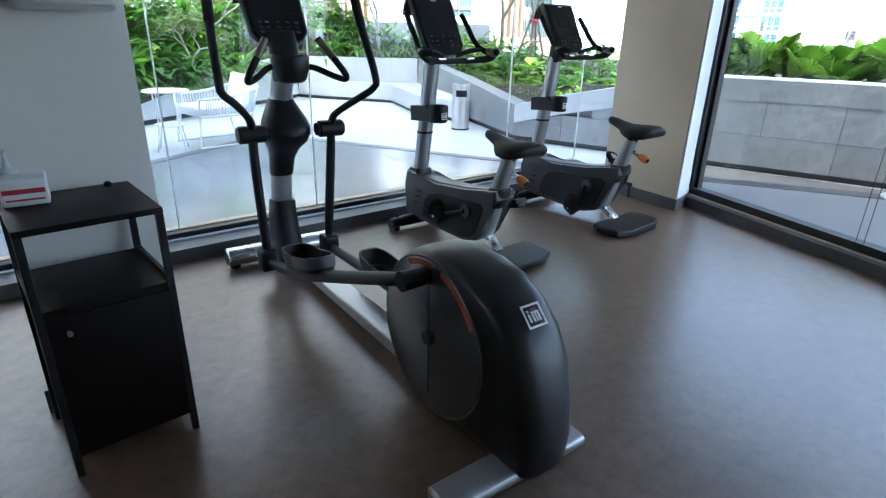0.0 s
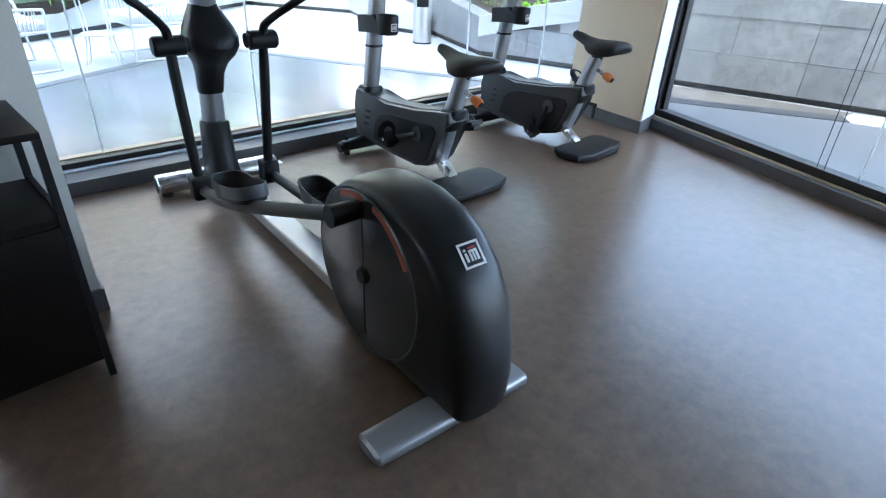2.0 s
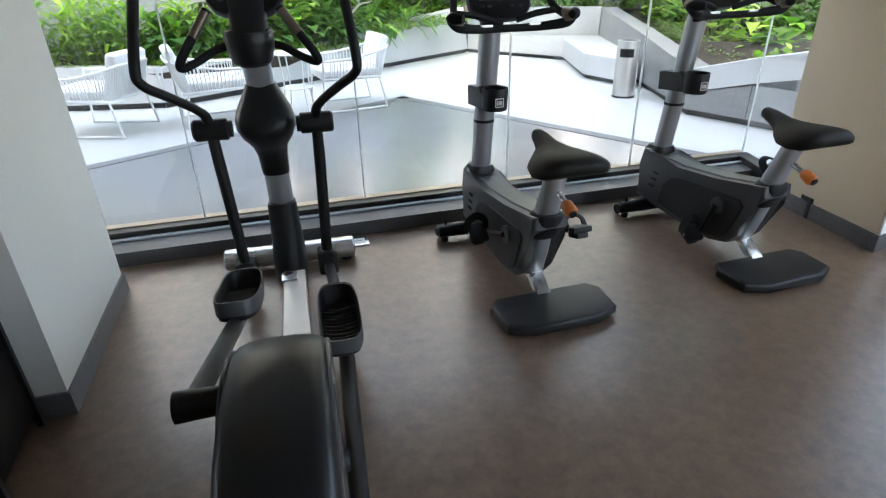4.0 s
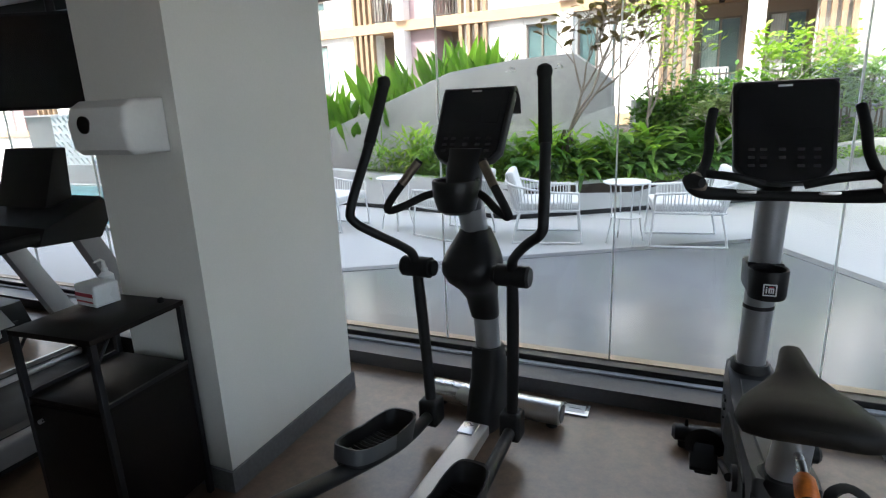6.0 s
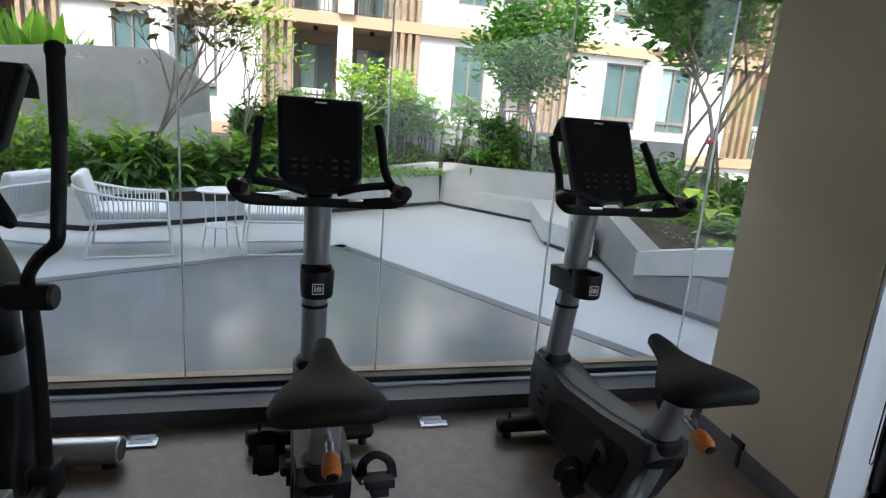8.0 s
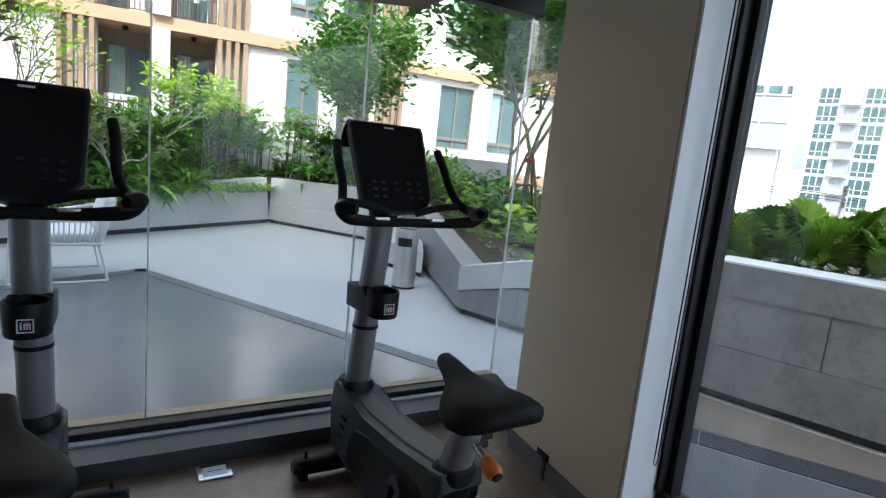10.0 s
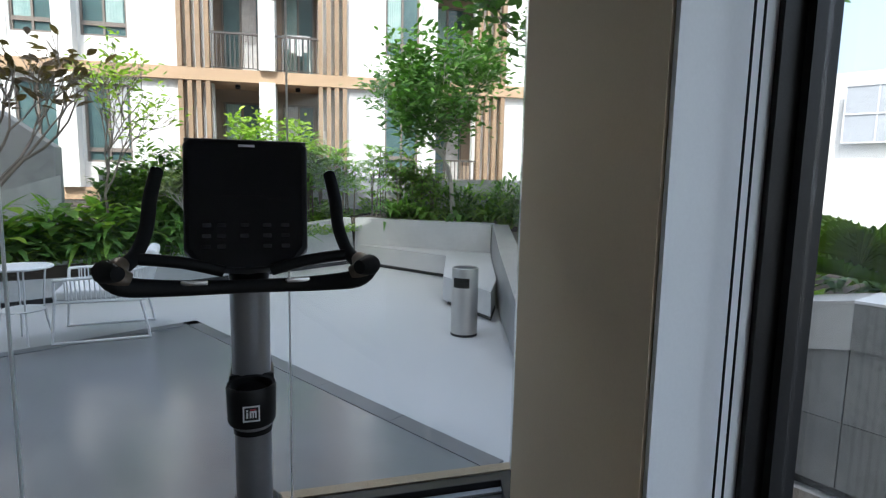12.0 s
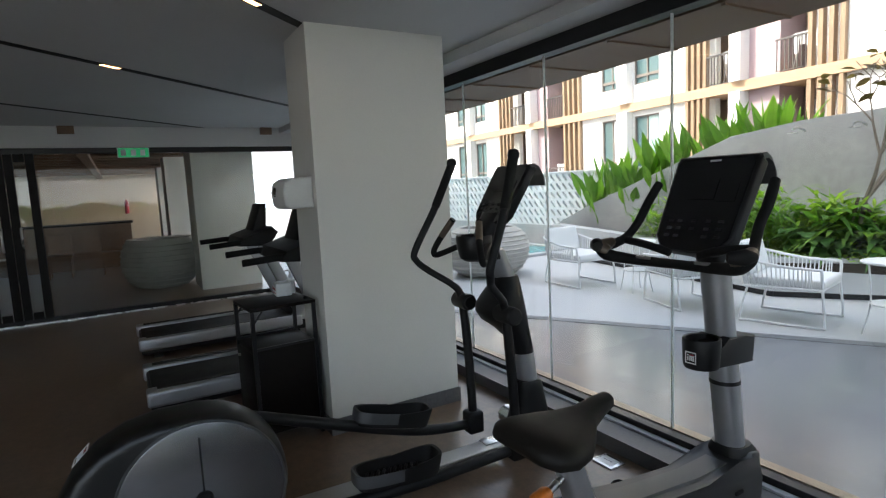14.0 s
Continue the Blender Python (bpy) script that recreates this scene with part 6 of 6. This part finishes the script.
for k in range(13):
    x_ = -2.35 + 2.9 * k / 12
    y_ = float(np.interp(x_, [-2.4, -0.7, 0.6], [5.25, 5.9, 6.75])) + rngp.uniform(-0.05, 0.25)
    low_plant("split_leaf_plant", "deep green split-leaf plant with wide glossy leaves", x_, min(y_, 5.72) if x_ < -1.0 else y_, 0.40, 0.42, 0.62, 46, 0.28, 400 + k, "leaf_deep", "wide-leaved plants", 0.72, 0.7, (0.1, 0.8), 0.3)
for k, (x_, y_, s_) in enumerate([(-2.3, 5.5, 1.15), (-0.85, 6.2, 1.35), (-0.3, 6.55, 1.3), (0.4, 6.9, 1.2), (-1.75, 5.5, 0.95), (1.1, 7.2, 1.1), (-1.0, 5.95, 1.1), (-2.0, 5.6, 1.2), (0.0, 6.3, 1.0)]):
    low_plant("fern", "dense dark green fern with long arching fronds", x_, y_, 0.42, 0.2 * s_, 0.35 * s_, 70, 0.62 * s_, 450 + k, "leaf_mid" if k % 2 else "leaf_deep", "ferns", 0.14, 0.9, (0.4, 1.6), 0.35)
for k, (x_, y_, h_) in enumerate([(-4.9, 5.4, 0.85), (-4.5, 5.4, 0.95), (-4.1, 5.35, 1.1), (-3.75, 5.30, 0.95), (-3.4, 5.35, 1.15), (-3.1, 5.30, 1.25), (-2.8, 5.25, 0.95), (-3.4, 5.6, 1.15), (-4.2, 5.6, 1.1), (-2.55, 5.3, 1.0), (-2.2, 5.35, 1.15), (-1.9, 5.5, 0.9), (-1.35, 5.7, 1.0), (-3.0, 5.65, 1.35)]):
    low_plant("ginger_plant", "light green shrub with long lance leaves", x_, y_, 0.42, 0.34, h_, 95, 0.26, 480 + k, "leaf_lime" if k % 3 else "leaf_mid", "lance-leaved shrubs", 0.2, 0.45, (0.2, 1.2), 0.4)
# hedge mass along the garden wall
for k in range(24):
    x_ = -0.9 + 4.5 * k / 23
    y_ = 6.85 + (x_ + 0.7) * 0.52
    low_plant("hedge_shrub", "dense small-leaved green shrub before the garden wall", x_, y_ + rngp.uniform(-0.1, 0.2), 0.55 + 0.04 * k / 4, 0.42, (1.50 if x_ < 0.9 else 0.62) + rngp.uniform(-0.15, 0.35) - 0.022 * k, 380 if x_ < 0.9 else 220, 0.185, 500 + k, "leaf_mid" if k % 3 else "leaf_deep", "hedge shrubs", 0.42, 0.4, (0.0, 1.0))
for k in range(12):
    x_ = 0.35 + 2.2 * k / 11
    low_plant("bedding_plant", "low leafy green bedding behind the planter wall", x_, 6.45 + (x_ - 0.35) * 0.66 + rngp.uniform(-0.05, 0.1), 0.55, 0.25, 0.20, 60, 0.11, 560 + k, "leaf_mid" if k % 2 else "leaf_lime", "bedding plants", 0.4, 0.5)
for k, (x_, y_, h_) in enumerate([(0.95, 7.55, 1.05), (1.25, 7.65, 1.25), (1.55, 7.95, 1.15), (1.85, 8.0, 1.35), (2.15, 8.25, 1.2), (2.5, 8.4, 1.3), (3.0, 8.35, 1.3), (3.45, 8.1, 1.25), (3.9, 7.95, 1.1)]):
    lady_palm(x_, y_, 0.72, h_ * 1.1, 600 + k)
for k, (x_, y_) in enumerate([(3.2, 7.75), (3.7, 7.55), (4.2, 7.35), (4.7, 7.1), (5.2, 6.9)]):
    low_plant("fern", "dense dark green fern with long arching fronds", x_, y_, 0.70, 0.22, 0.3, 40, 0.55, 630 + k, "leaf_mid" if k % 2 else "leaf_deep", "ferns", 0.16, 0.9, (0.4, 1.5), 0.35)

for k in range(16):
    x_ = -4.6 + 5.6 * k / 15
    y_ = float(np.interp(x_, [-4.9, -3.6, -2.3, -0.7, 1.2], [5.5, 5.35, 5.3, 6.0, 7.2])) + rngp.uniform(-0.05, 0.2)
    low_plant("bright_shrub", "fresh yellow-green leafy shrub among darker planting", x_, min(y_, 5.72) if x_ < -1.0 else y_, 0.42, 0.30, 0.45 + rngp.uniform(0, 0.3), 90, 0.17, 640 + k, "leaf_lime" if k % 2 else "leaf_banana", "bright shrubs", 0.34, 0.5, (0.2, 1.2))
for k in range(10):
    x_ = -0.6 + 1.6 * k / 9
    low_plant("arching_shrub", "tall arching green shrub before the garden wall", x_, 6.7 + (x_ + 0.7) * 0.5, 0.6, 0.4, 1.0 + rngp.uniform(0, 0.3), 150, 0.26, 670 + k, "leaf_mid" if k % 2 else "leaf_banana", "arching shrubs", 0.22, 0.6, (0.3, 1.4))

# thin tree with stakes
tree("young_tree", "thin young tree with sparse reddish leaves and stakes", -1.9, 5.45, 0.42, 0.70, 0.036, 5, 21, 0.17, 0.48, 1, "leaf_dry", "bark", (0.08, 0.0, 1), 0.52, (2, 3), 0.78, 2, 0.06, 0.35)
stk = thing("tree_stakes", -1.9, 5.45, 0.42, 0, "three grey wooden stakes tied round a young tree", "stake")
for a in (20, 140, 260):
    part("stake", tube([(0.34 * math.cos(radians(a)), 0.22 * math.sin(radians(a)), -0.02), (0.03 * math.cos(radians(a)), 0.03 * math.sin(radians(a)), 0.72)], 0.017, 7), "stake", stk)
tree("leafy_sapling", "thin sapling with fresh yellow-green leaves", -0.85, 6.25, 0.5, 0.72, 0.024, 5, 33, 0.12, 0.38, 2, "leaf_lime", "bark", (-0.05, 0, 1), 0.36, (2, 3), 0.78, 2, 0.08)
tree("frangipani_shrub", "wide pale-barked shrub with bare forked twigs", 0.1, 6.35, 0.5, 0.34, 0.034, 5, 8, 0.11, 0.4, 4, "leaf_grey", "bark_pale", (0, 0, 1), 0.62, (2, 3), 0.80, 1, 0.05, 0.05)
tree("twiggy_shrub", "open twiggy shrub with tiny yellow-green leaves", 0.55, 7.4, 0.6, 0.55, 0.025, 5, 15, 0.11, 0.5, 8, "leaf_lime", "bark_pale", (0.1, 0, 1), 0.45, (2, 3), 0.80, 2, 0.07)
# bushy tree over the bench
tree("bushy_tree", "bushy green tree with pale branching stems", 4.15, 7.3, 0.7, 0.75, 0.045, 6, 4, 0.135, 0.5, 15, "leaf_deep", "bark_pale", (-0.1, 0, 1), 0.46, (2, 3), 0.82, 3, 0.17)
tree("bushy_tree", "tall dark-leaved tree behind the side planter", 6.1, 5.7, 0.7, 0.9, 0.05, 6, 7, 0.19, 0.48, 17, "leaf_deep", "bark", (0.0, 0, 1), 0.42, (2, 3), 0.83, 3, 0.18)
tree("staked_tree", "leafy tree held by tied wooden stakes", 5.0, 3.75, 0.55, 1.05, 0.045, 5, 17, 0.19, 0.5, 26, "leaf_deep", "bark", (0.0, 0, 1), 0.42, (2, 3), 0.80, 3, 0.16)
stk = thing("tree_stakes", 5.0, 3.75, 0.50, 0, "crossed wooden stakes with red ties round a tree", "stake")
for a in (30, 150, 270):
    part("stake", tube([(0.42 * math.cos(radians(a)), 0.42 * math.sin(radians(a)), -0.02), (0.04 * math.cos(radians(a)), 0.04 * math.sin(radians(a)), 1.15)], 0.02, 7), "stake", stk)
part("crossbar", tube([(-0.25, -0.1, 0.72), (0.25, 0.1, 0.72)], 0.018, 7), "stake", stk)
part("tie", lathe([(0.07, 1.02), (0.08, 1.05), (0.07, 1.08)], 12), "badge_red", stk, "red tie")
# side planter shrubs
for k in range(14):
    f = k / 13
    x_, y_ = 3.85 + 0.55 * f, 2.35 + 2.3 * f
    low_plant("grey_shrub", "low mounded grey-green shrub in the stone planter", x_ + 0.05, y_, 0.36 + 0.18 * f, 0.26, 0.25, 150, 0.05, 700 + k, "leaf_grey", "grey shrubs", 0.5, 0.3)
for k in range(10):
    low_plant("lime_shrub", "bright lime-leaved shrub in the stone planter", 3.78 + 0.07 * k + rngp.uniform(0, 0.2), 2.05 - 0.12 * k + rngp.uniform(-0.1, 0.1), 0.36 + 0.03 * k, 0.16, 0.30, 34, 0.13, 730 + k, "leaf_lime", "lime shrubs", 0.5, 0.35, (0.2, 1.3))
for k in range(20):
    x_, y_ = rngp.uniform(4.5, 6.2), rngp.uniform(1.2, 6.2)
    low_plant("side_shrub", "dense deep green shrub in the side bed", max(x_, 4.0 + max(0, y_ - 2) * 0.28 + 0.3), y_, 0.5, 0.50, 0.75 + rngp.uniform(-0.1, 0.35), 95, 0.22, 760 + k, "leaf_deep" if k % 3 else "leaf_mid", "side bed shrubs", 0.4, 0.5, (0.0, 1.0))

for k, (x_, y_, h_) in enumerate([(-2.35, 5.45, 0.95), (-2.0, 5.4, 0.9), (-1.65, 5.6, 0.8), (-1.2, 5.75, 0.95), (-0.9, 5.95, 1.0), (-0.5, 6.35, 0.9), (0.2, 6.75, 0.7), (4.3, 2.2, 0.6), (4.4, 3.1, 0.7), (4.7, 4.5, 0.9), (5.0, 5.4, 1.0), (4.55, 1.6, 0.6)]):
    low_plant("split_leaf_plant", "fresh green split-leaf plant with wide glossy leaves", x_, y_, 0.42, 0.40, h_, 44, 0.27, 900 + k, "leaf_mid" if k % 2 else "leaf_lime", "wide-leaved plants", 0.66, 0.7, (0.1, 0.9), 0.3)

for k, (x_, y_) in enumerate([(3.5, 8.0), (3.9, 7.75), (4.25, 7.5), (4.65, 7.6), (5.05, 7.3), (5.4, 7.0), (4.9, 6.75), (5.3, 6.2), (5.7, 7.4)]):
    low_plant("arching_shrub", "tall arching green shrub before the garden wall", x_, y_, 0.7, 0.45, 0.85 + rngp.uniform(0, 0.35), 170, 0.25, 930 + k, "leaf_mid" if k % 2 else "leaf_deep", "arching shrubs", 0.24, 0.6, (0.2, 1.3))


def fan_palm(x, y, z, seed, n=9):
    rng = random.Random(seed)
    t = thing("fan_palm", x, y, z, 0, "low fan palm with round pleated bright leaves", "palm", "fan palms")
    lv, st = Leaves(), bmesh.new()
    for k in range(n):
        d = aim(rng, rng.uniform(0.35, 1.5)).normalized()
        hub = d * rng.uniform(0.12, 0.40)
        tube([(0, 0, 0), hub * 0.6 + Vector((0, 0, 0.06)), hub], 0.008, 5, bm=st)
        lv.fan(hub, (d + Vector((0, 0, rng.uniform(0.0, 0.9)))).normalized(), rng.uniform(0.26, 0.42), rng.uniform(150, 215), 24, rng.uniform(0.05, 0.35))
    part("stalks", st, "leaf_mid", t)
    lv.mesh("leaves", "leaf_fan", t)


for k in range(17):
    s_ = k / 16
    fan_palm(4.44 + 1.45 * s_ + (0.38 if k % 2 else 0.05), 0.42 - 5.0 * s_, 0.88 + rngp.uniform(-0.02, 0.16), 800 + k, 11)
for k in range(22):
    s_ = k / 21
    low_plant("under_fern", "dark green fern filling the bed under the fan palms", 4.36 + 1.5 * s_ + rngp.uniform(0, 0.1), 0.45 - 5.0 * s_, 0.85, 0.22, 0.18, 34, 0.20, 860 + k, "leaf_deep", "bed ferns", 0.25, 0.6, (0.1, 0.9))

# ---- the far end of the gym ----
gp = thing("glass_partition", -0.42, label="glass partition with black frame at the end of the gym", category="partition", kind="structure")
part("base_frame", box(-7.12, -7.02, -7.2, 0.26, 0.0, 0.07), "black_alu", gp, smooth=False)
part("base_strip", box(-7.018, -6.99, -7.2, 0.26, 0.0, 0.015), "bright_metal", gp, smooth=False)
part("head", box(-7.14, -7.0, -7.2, 0.40, 2.16, 2.23), "black_alu", gp, smooth=False)
part("bulkhead", box(-7.2, -6.95, -7.2, 0.40, 2.231, 2.499), "ceiling", gp, smooth=False)
for k in range(5):
    y1 = 0.24 - 1.5 * k
    pane = part("pane", box(-7.075, -7.063, y1 - 1.492, y1, 0.071, 2.159), "glass", gp, smooth=False)
    pane.visible_shadow = False
xs = thing("exit_sign", -7.40, -1.78, 2.15, 0, "small green lit exit sign", "exit sign")
part("case", box(-0.02, 0.0, -0.19, 0.19, -0.055, 0.075, 0.004), "white_plastic", xs)
part("panel", box(0.0005, 0.004, -0.18, 0.18, -0.05, 0.07), "exit", xs, smooth=False)
for a, b_ in ((-0.15, -0.09), (-0.03, 0.03), (0.08, 0.14)):
    part("pictogram", box(0.0045, 0.006, a, b_, -0.03, 0.05), "badge_white", xs, smooth=False)

# hall beyond the partition
hall = thing("hall", label="dim hall beyond the glass partition", category="hall", kind="structure")
part("hall_floor", box(-24, -7.21, -9, 0.54, -0.12, -0.001), "floor", hall, smooth=False)
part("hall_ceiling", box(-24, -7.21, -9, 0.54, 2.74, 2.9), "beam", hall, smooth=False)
part("hall_end_wall", box(-24.2, -24, -9, 0.54, 0, 2.74), "tan_paint", hall, smooth=False)
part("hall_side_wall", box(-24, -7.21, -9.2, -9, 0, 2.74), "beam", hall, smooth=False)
for k in range(16):
    part("beam", box(-8.2 - k * 1.0, -8.06 - k * 1.0, -9, 0.5, 2.50, 2.739), "beam", hall, smooth=False)
part("beam", box(-24, -7.3, -2.6, -2.42, 2.40, 2.499), "beam", hall, smooth=False)
part("beam", box(-24, -7.3, -0.1, 0.06, 2.40, 2.499), "beam", hall, smooth=False)
for x_, y_ in ((-9.0, -0.48), (-12.45, -0.62), (-16.8, -0.5)):
    part("hall_column", box(x_ - 0.45, x_ + 0.45, y_ - 0.48, y_ + 0.48, 0, 2.399), "plaster", hall, smooth=False)
wc = thing("wicker_chair", -9.7, -1.45, 0, 30, "large round woven wicker lounge chair", "lounge chair")
part("shell", lathe([(0.40, 0.0), (0.55, 0.12), (0.64, 0.35), (0.62, 0.62), (0.52, 0.84), (0.48, 0.82), (0.55, 0.6), (0.54, 0.42), (0.0, 0.40)], 32, caps=False), "wicker", wc)
for k in range(9):
    z_ = 0.06 + k * 0.085
    r_ = float(np.interp(z_, [0, 0.12, 0.35, 0.62, 0.84], [0.40, 0.55, 0.64, 0.62, 0.52]))
    part("weave_band", tube([((r_ + 0.006) * math.cos(2 * math.pi * j / 32), (r_ + 0.006) * math.sin(2 * math.pi * j / 32), z_) for j in range(33)], 0.014, 6), "wicker", wc)
part("cushion", lathe([(0.0, 0.40), (0.46, 0.40), (0.52, 0.45), (0.46, 0.52), (0.0, 0.54)], 28, caps=False), "cushion", wc)
ct = thing("reception_counter", -14.0, -3.2, 0, 0, "long dark wooden counter in the hall", "counter")
part("body", box(-0.35, 0.35, -1.4, 1.4, 0, 1.0, 0.01), "beam", ct)
part("top", box(-0.4, 0.4, -1.45, 1.45, 1.0, 1.04, 0.006), "dark_wood", ct)
for k in range(3):
    c_ = thing("hall_chair", -12.6 + 0.1 * k, -4.1 + 0.95 * k, 0, 90, "plain brown wooden hall chair", "chair", "hall chairs")
    part("seat", box(-0.22, 0.22, -0.22, 0.22, 0.43, 0.47, 0.01), "beam", c_)
    part("backrest", box(-0.22, 0.22, 0.19, 0.225, 0.55, 0.88, 0.01), "beam", c_)
    for sx in (-1, 1):
        for sy in (-1, 1):
            part("leg", tube([(sx * 0.19, sy * 0.19, 0), (sx * 0.19, sy * 0.2, 0.44 if sy < 0 else 0.86)], 0.016, 6), "beam", c_)
fe = thing("fire_extinguisher", -23.95, -1.7, 1.0, 0, "red fire extinguisher on the hall wall", "fire extinguisher")
part("cylinder", lathe([(0.0, 0.0), (0.08, 0.01), (0.08, 0.42), (0.03, 0.50), (0.03, 0.55)], 14, caps=False), "badge_red", fe)
gd = thing("glass_door", -7.42, -3.2, 0, 0, "closed double glass door in dark brown frames", "door", kind="structure")
for sy in (-1, 1):
    lf = part("leaf", box(0.0, 0.012, sy * 0.16 - 0.06, sy * 0.16 + 0.06, 0.16, 2.06), "glass", gd, smooth=False)
    lf.visible_shadow = False
    for y_ in (sy * 0.05, sy * 0.27):
        part("stile", box(-0.015, 0.03, y_ - 0.045, y_ + 0.045, 0.072, 2.157), "dark_wood", gd, "dark brown stile", smooth=False)
    part("rail", box(-0.014, 0.029, sy * 0.16 - 0.054, sy * 0.16 + 0.054, 0.072, 0.16), "dark_wood", gd, smooth=False)
    part("rail", box(-0.014, 0.029, sy * 0.16 - 0.054, sy * 0.16 + 0.054, 2.06, 2.157), "dark_wood", gd, smooth=False)
    part("handle", tube([(0.031, sy * 0.10, 0.96), (0.07, sy * 0.10, 0.99), (0.07, sy * 0.10, 1.21), (0.031, sy * 0.10, 1.24)], 0.014, 8, smooth=3), "bright_metal", gd, "curved steel pull")


def treadmill(x):
    t = thing("treadmill", x, -1.03, 0, 0, "silver and black treadmill facing the glass", "treadmill", "treadmills")
    part("deck", box(-0.36, 0.36, -0.95, 0.75, 0.04, 0.17, 0.02), "black_plastic", t)
    part("belt", box(-0.255, 0.255, -0.93, 0.55, 0.171, 0.182, 0.004), "rubber", t, "black running belt")
    for sx in (-1, 1):
        part("side_rail", box(sx * 0.34 - 0.07, sx * 0.34 + 0.07, -0.97, 0.60, 0.09, 0.205, 0.025, 3), "silver", t, "silver side rail")
        part("rail_tread", box(sx * 0.325 - 0.035, sx * 0.325 + 0.035, -0.90, 0.50, 0.206, 0.210), "rubber", t, smooth=False)
        part("foot", box(sx * 0.3 - 0.04, sx * 0.3 + 0.04, -0.85, -0.77, 0.0, 0.04), "rubber", t, smooth=False)
        part("foot", box(sx * 0.3 - 0.04, sx * 0.3 + 0.04, 0.5, 0.58, 0.0, 0.04), "rubber", t, smooth=False)
        part("upright", prism([(0.70, 0.15), (0.56, 0.15), (0.20, 1.00), (0.30, 1.02)], sx * 0.36 - 0.035, sx * 0.36 + 0.035, "x", 0.012), "silver", t, "slanting silver upright")
        part("handrail", tube([(sx * 0.36, 0.32, 1.02), (sx * 0.36, 0.0, 1.035), (sx * 0.36, -0.26, 1.02)], 0.028, 10), "rubber", t, "black handrail")
    part("motor_cover", prism([(0.50, 0.17), (0.56, 0.30), (0.80, 0.30), (0.86, 0.05), (0.74, 0.05)], -0.34, 0.34, "x", 0.02), "dark_plastic", t)
    part("dash", prism([(0.02, 1.00), (0.06, 1.08), (0.36, 1.18), (0.42, 1.12), (0.32, 0.98)], -0.40, 0.40, "x", 0.02), "black_plastic", t, "wide black dashboard")
    part("console", prism([(0.20, 1.14), (0.30, 1.42), (0.36, 1.42), (0.34, 1.14)], -0.20, 0.20, "x", 0.015), "black_plastic", t, "black display head")
    return t


treadmill(-3.37)
treadmill(-5.04)
tv = thing("television", -3.9, -0.15, 1.62, 20, "black flat television hung from the gym ceiling", "television")
part("panel", box(-0.48, 0.48, -0.025, 0.025, 0.0, 0.56, 0.008), "black_plastic", tv)
part("screen", box(-0.46, 0.46, -0.029, -0.0255, 0.02, 0.54), "screen", tv, smooth=False)
part("pole", tube([(0, 0.04, 0.3), (0, 0.04, 0.878)], 0.025, 10), "black_alu", tv)
part("bracket", box(-0.12, 0.12, 0.0255, 0.06, 0.15, 0.42), "black_alu", tv, smooth=False)
sd = thing("smoke_detector", -3.1, -3.0, 2.44, 0, "round white ceiling smoke detector", "smoke detector")
part("base", lathe([(0.0, 0.02), (0.04, 0.02), (0.055, 0.04), (0.06, 0.06), (0.0, 0.06)], 20, caps=False), "white_plastic", sd)
dl = thing("ceiling_unit", -2.3, -2.65, 2.44, 12, "small white rectangular ceiling light fitting", "ceiling light")
part("case", box(-0.16, 0.16, -0.05, 0.05, 0.0, 0.06, 0.01), "white_plastic", dl)
sc = thing("security_camera", 1.01, 0.60, 2.245, 0, "small white bullet camera under the soffit", "camera")
part("stem", lathe([(0.03, 0.06), (0.03, 0.078), (0.012, 0.0785)], 12), "white_plastic", sc)
part("arm", tube([(0, 0, 0.06), (0, 0.02, 0.03)], 0.012, 8), "white_plastic", sc)
part("case", tube([(0, -0.03, 0.03), (0, -0.02, 0.03), (0, 0.13, 0.0), (0, 0.135, 0.0)], [0.028, 0.038, 0.042, 0.03], 14), "white_plastic", sc)
part("lens", tube([(0, 0.135, 0.0), (0, 0.14, -0.001)], 0.026, 12), "screen", sc)
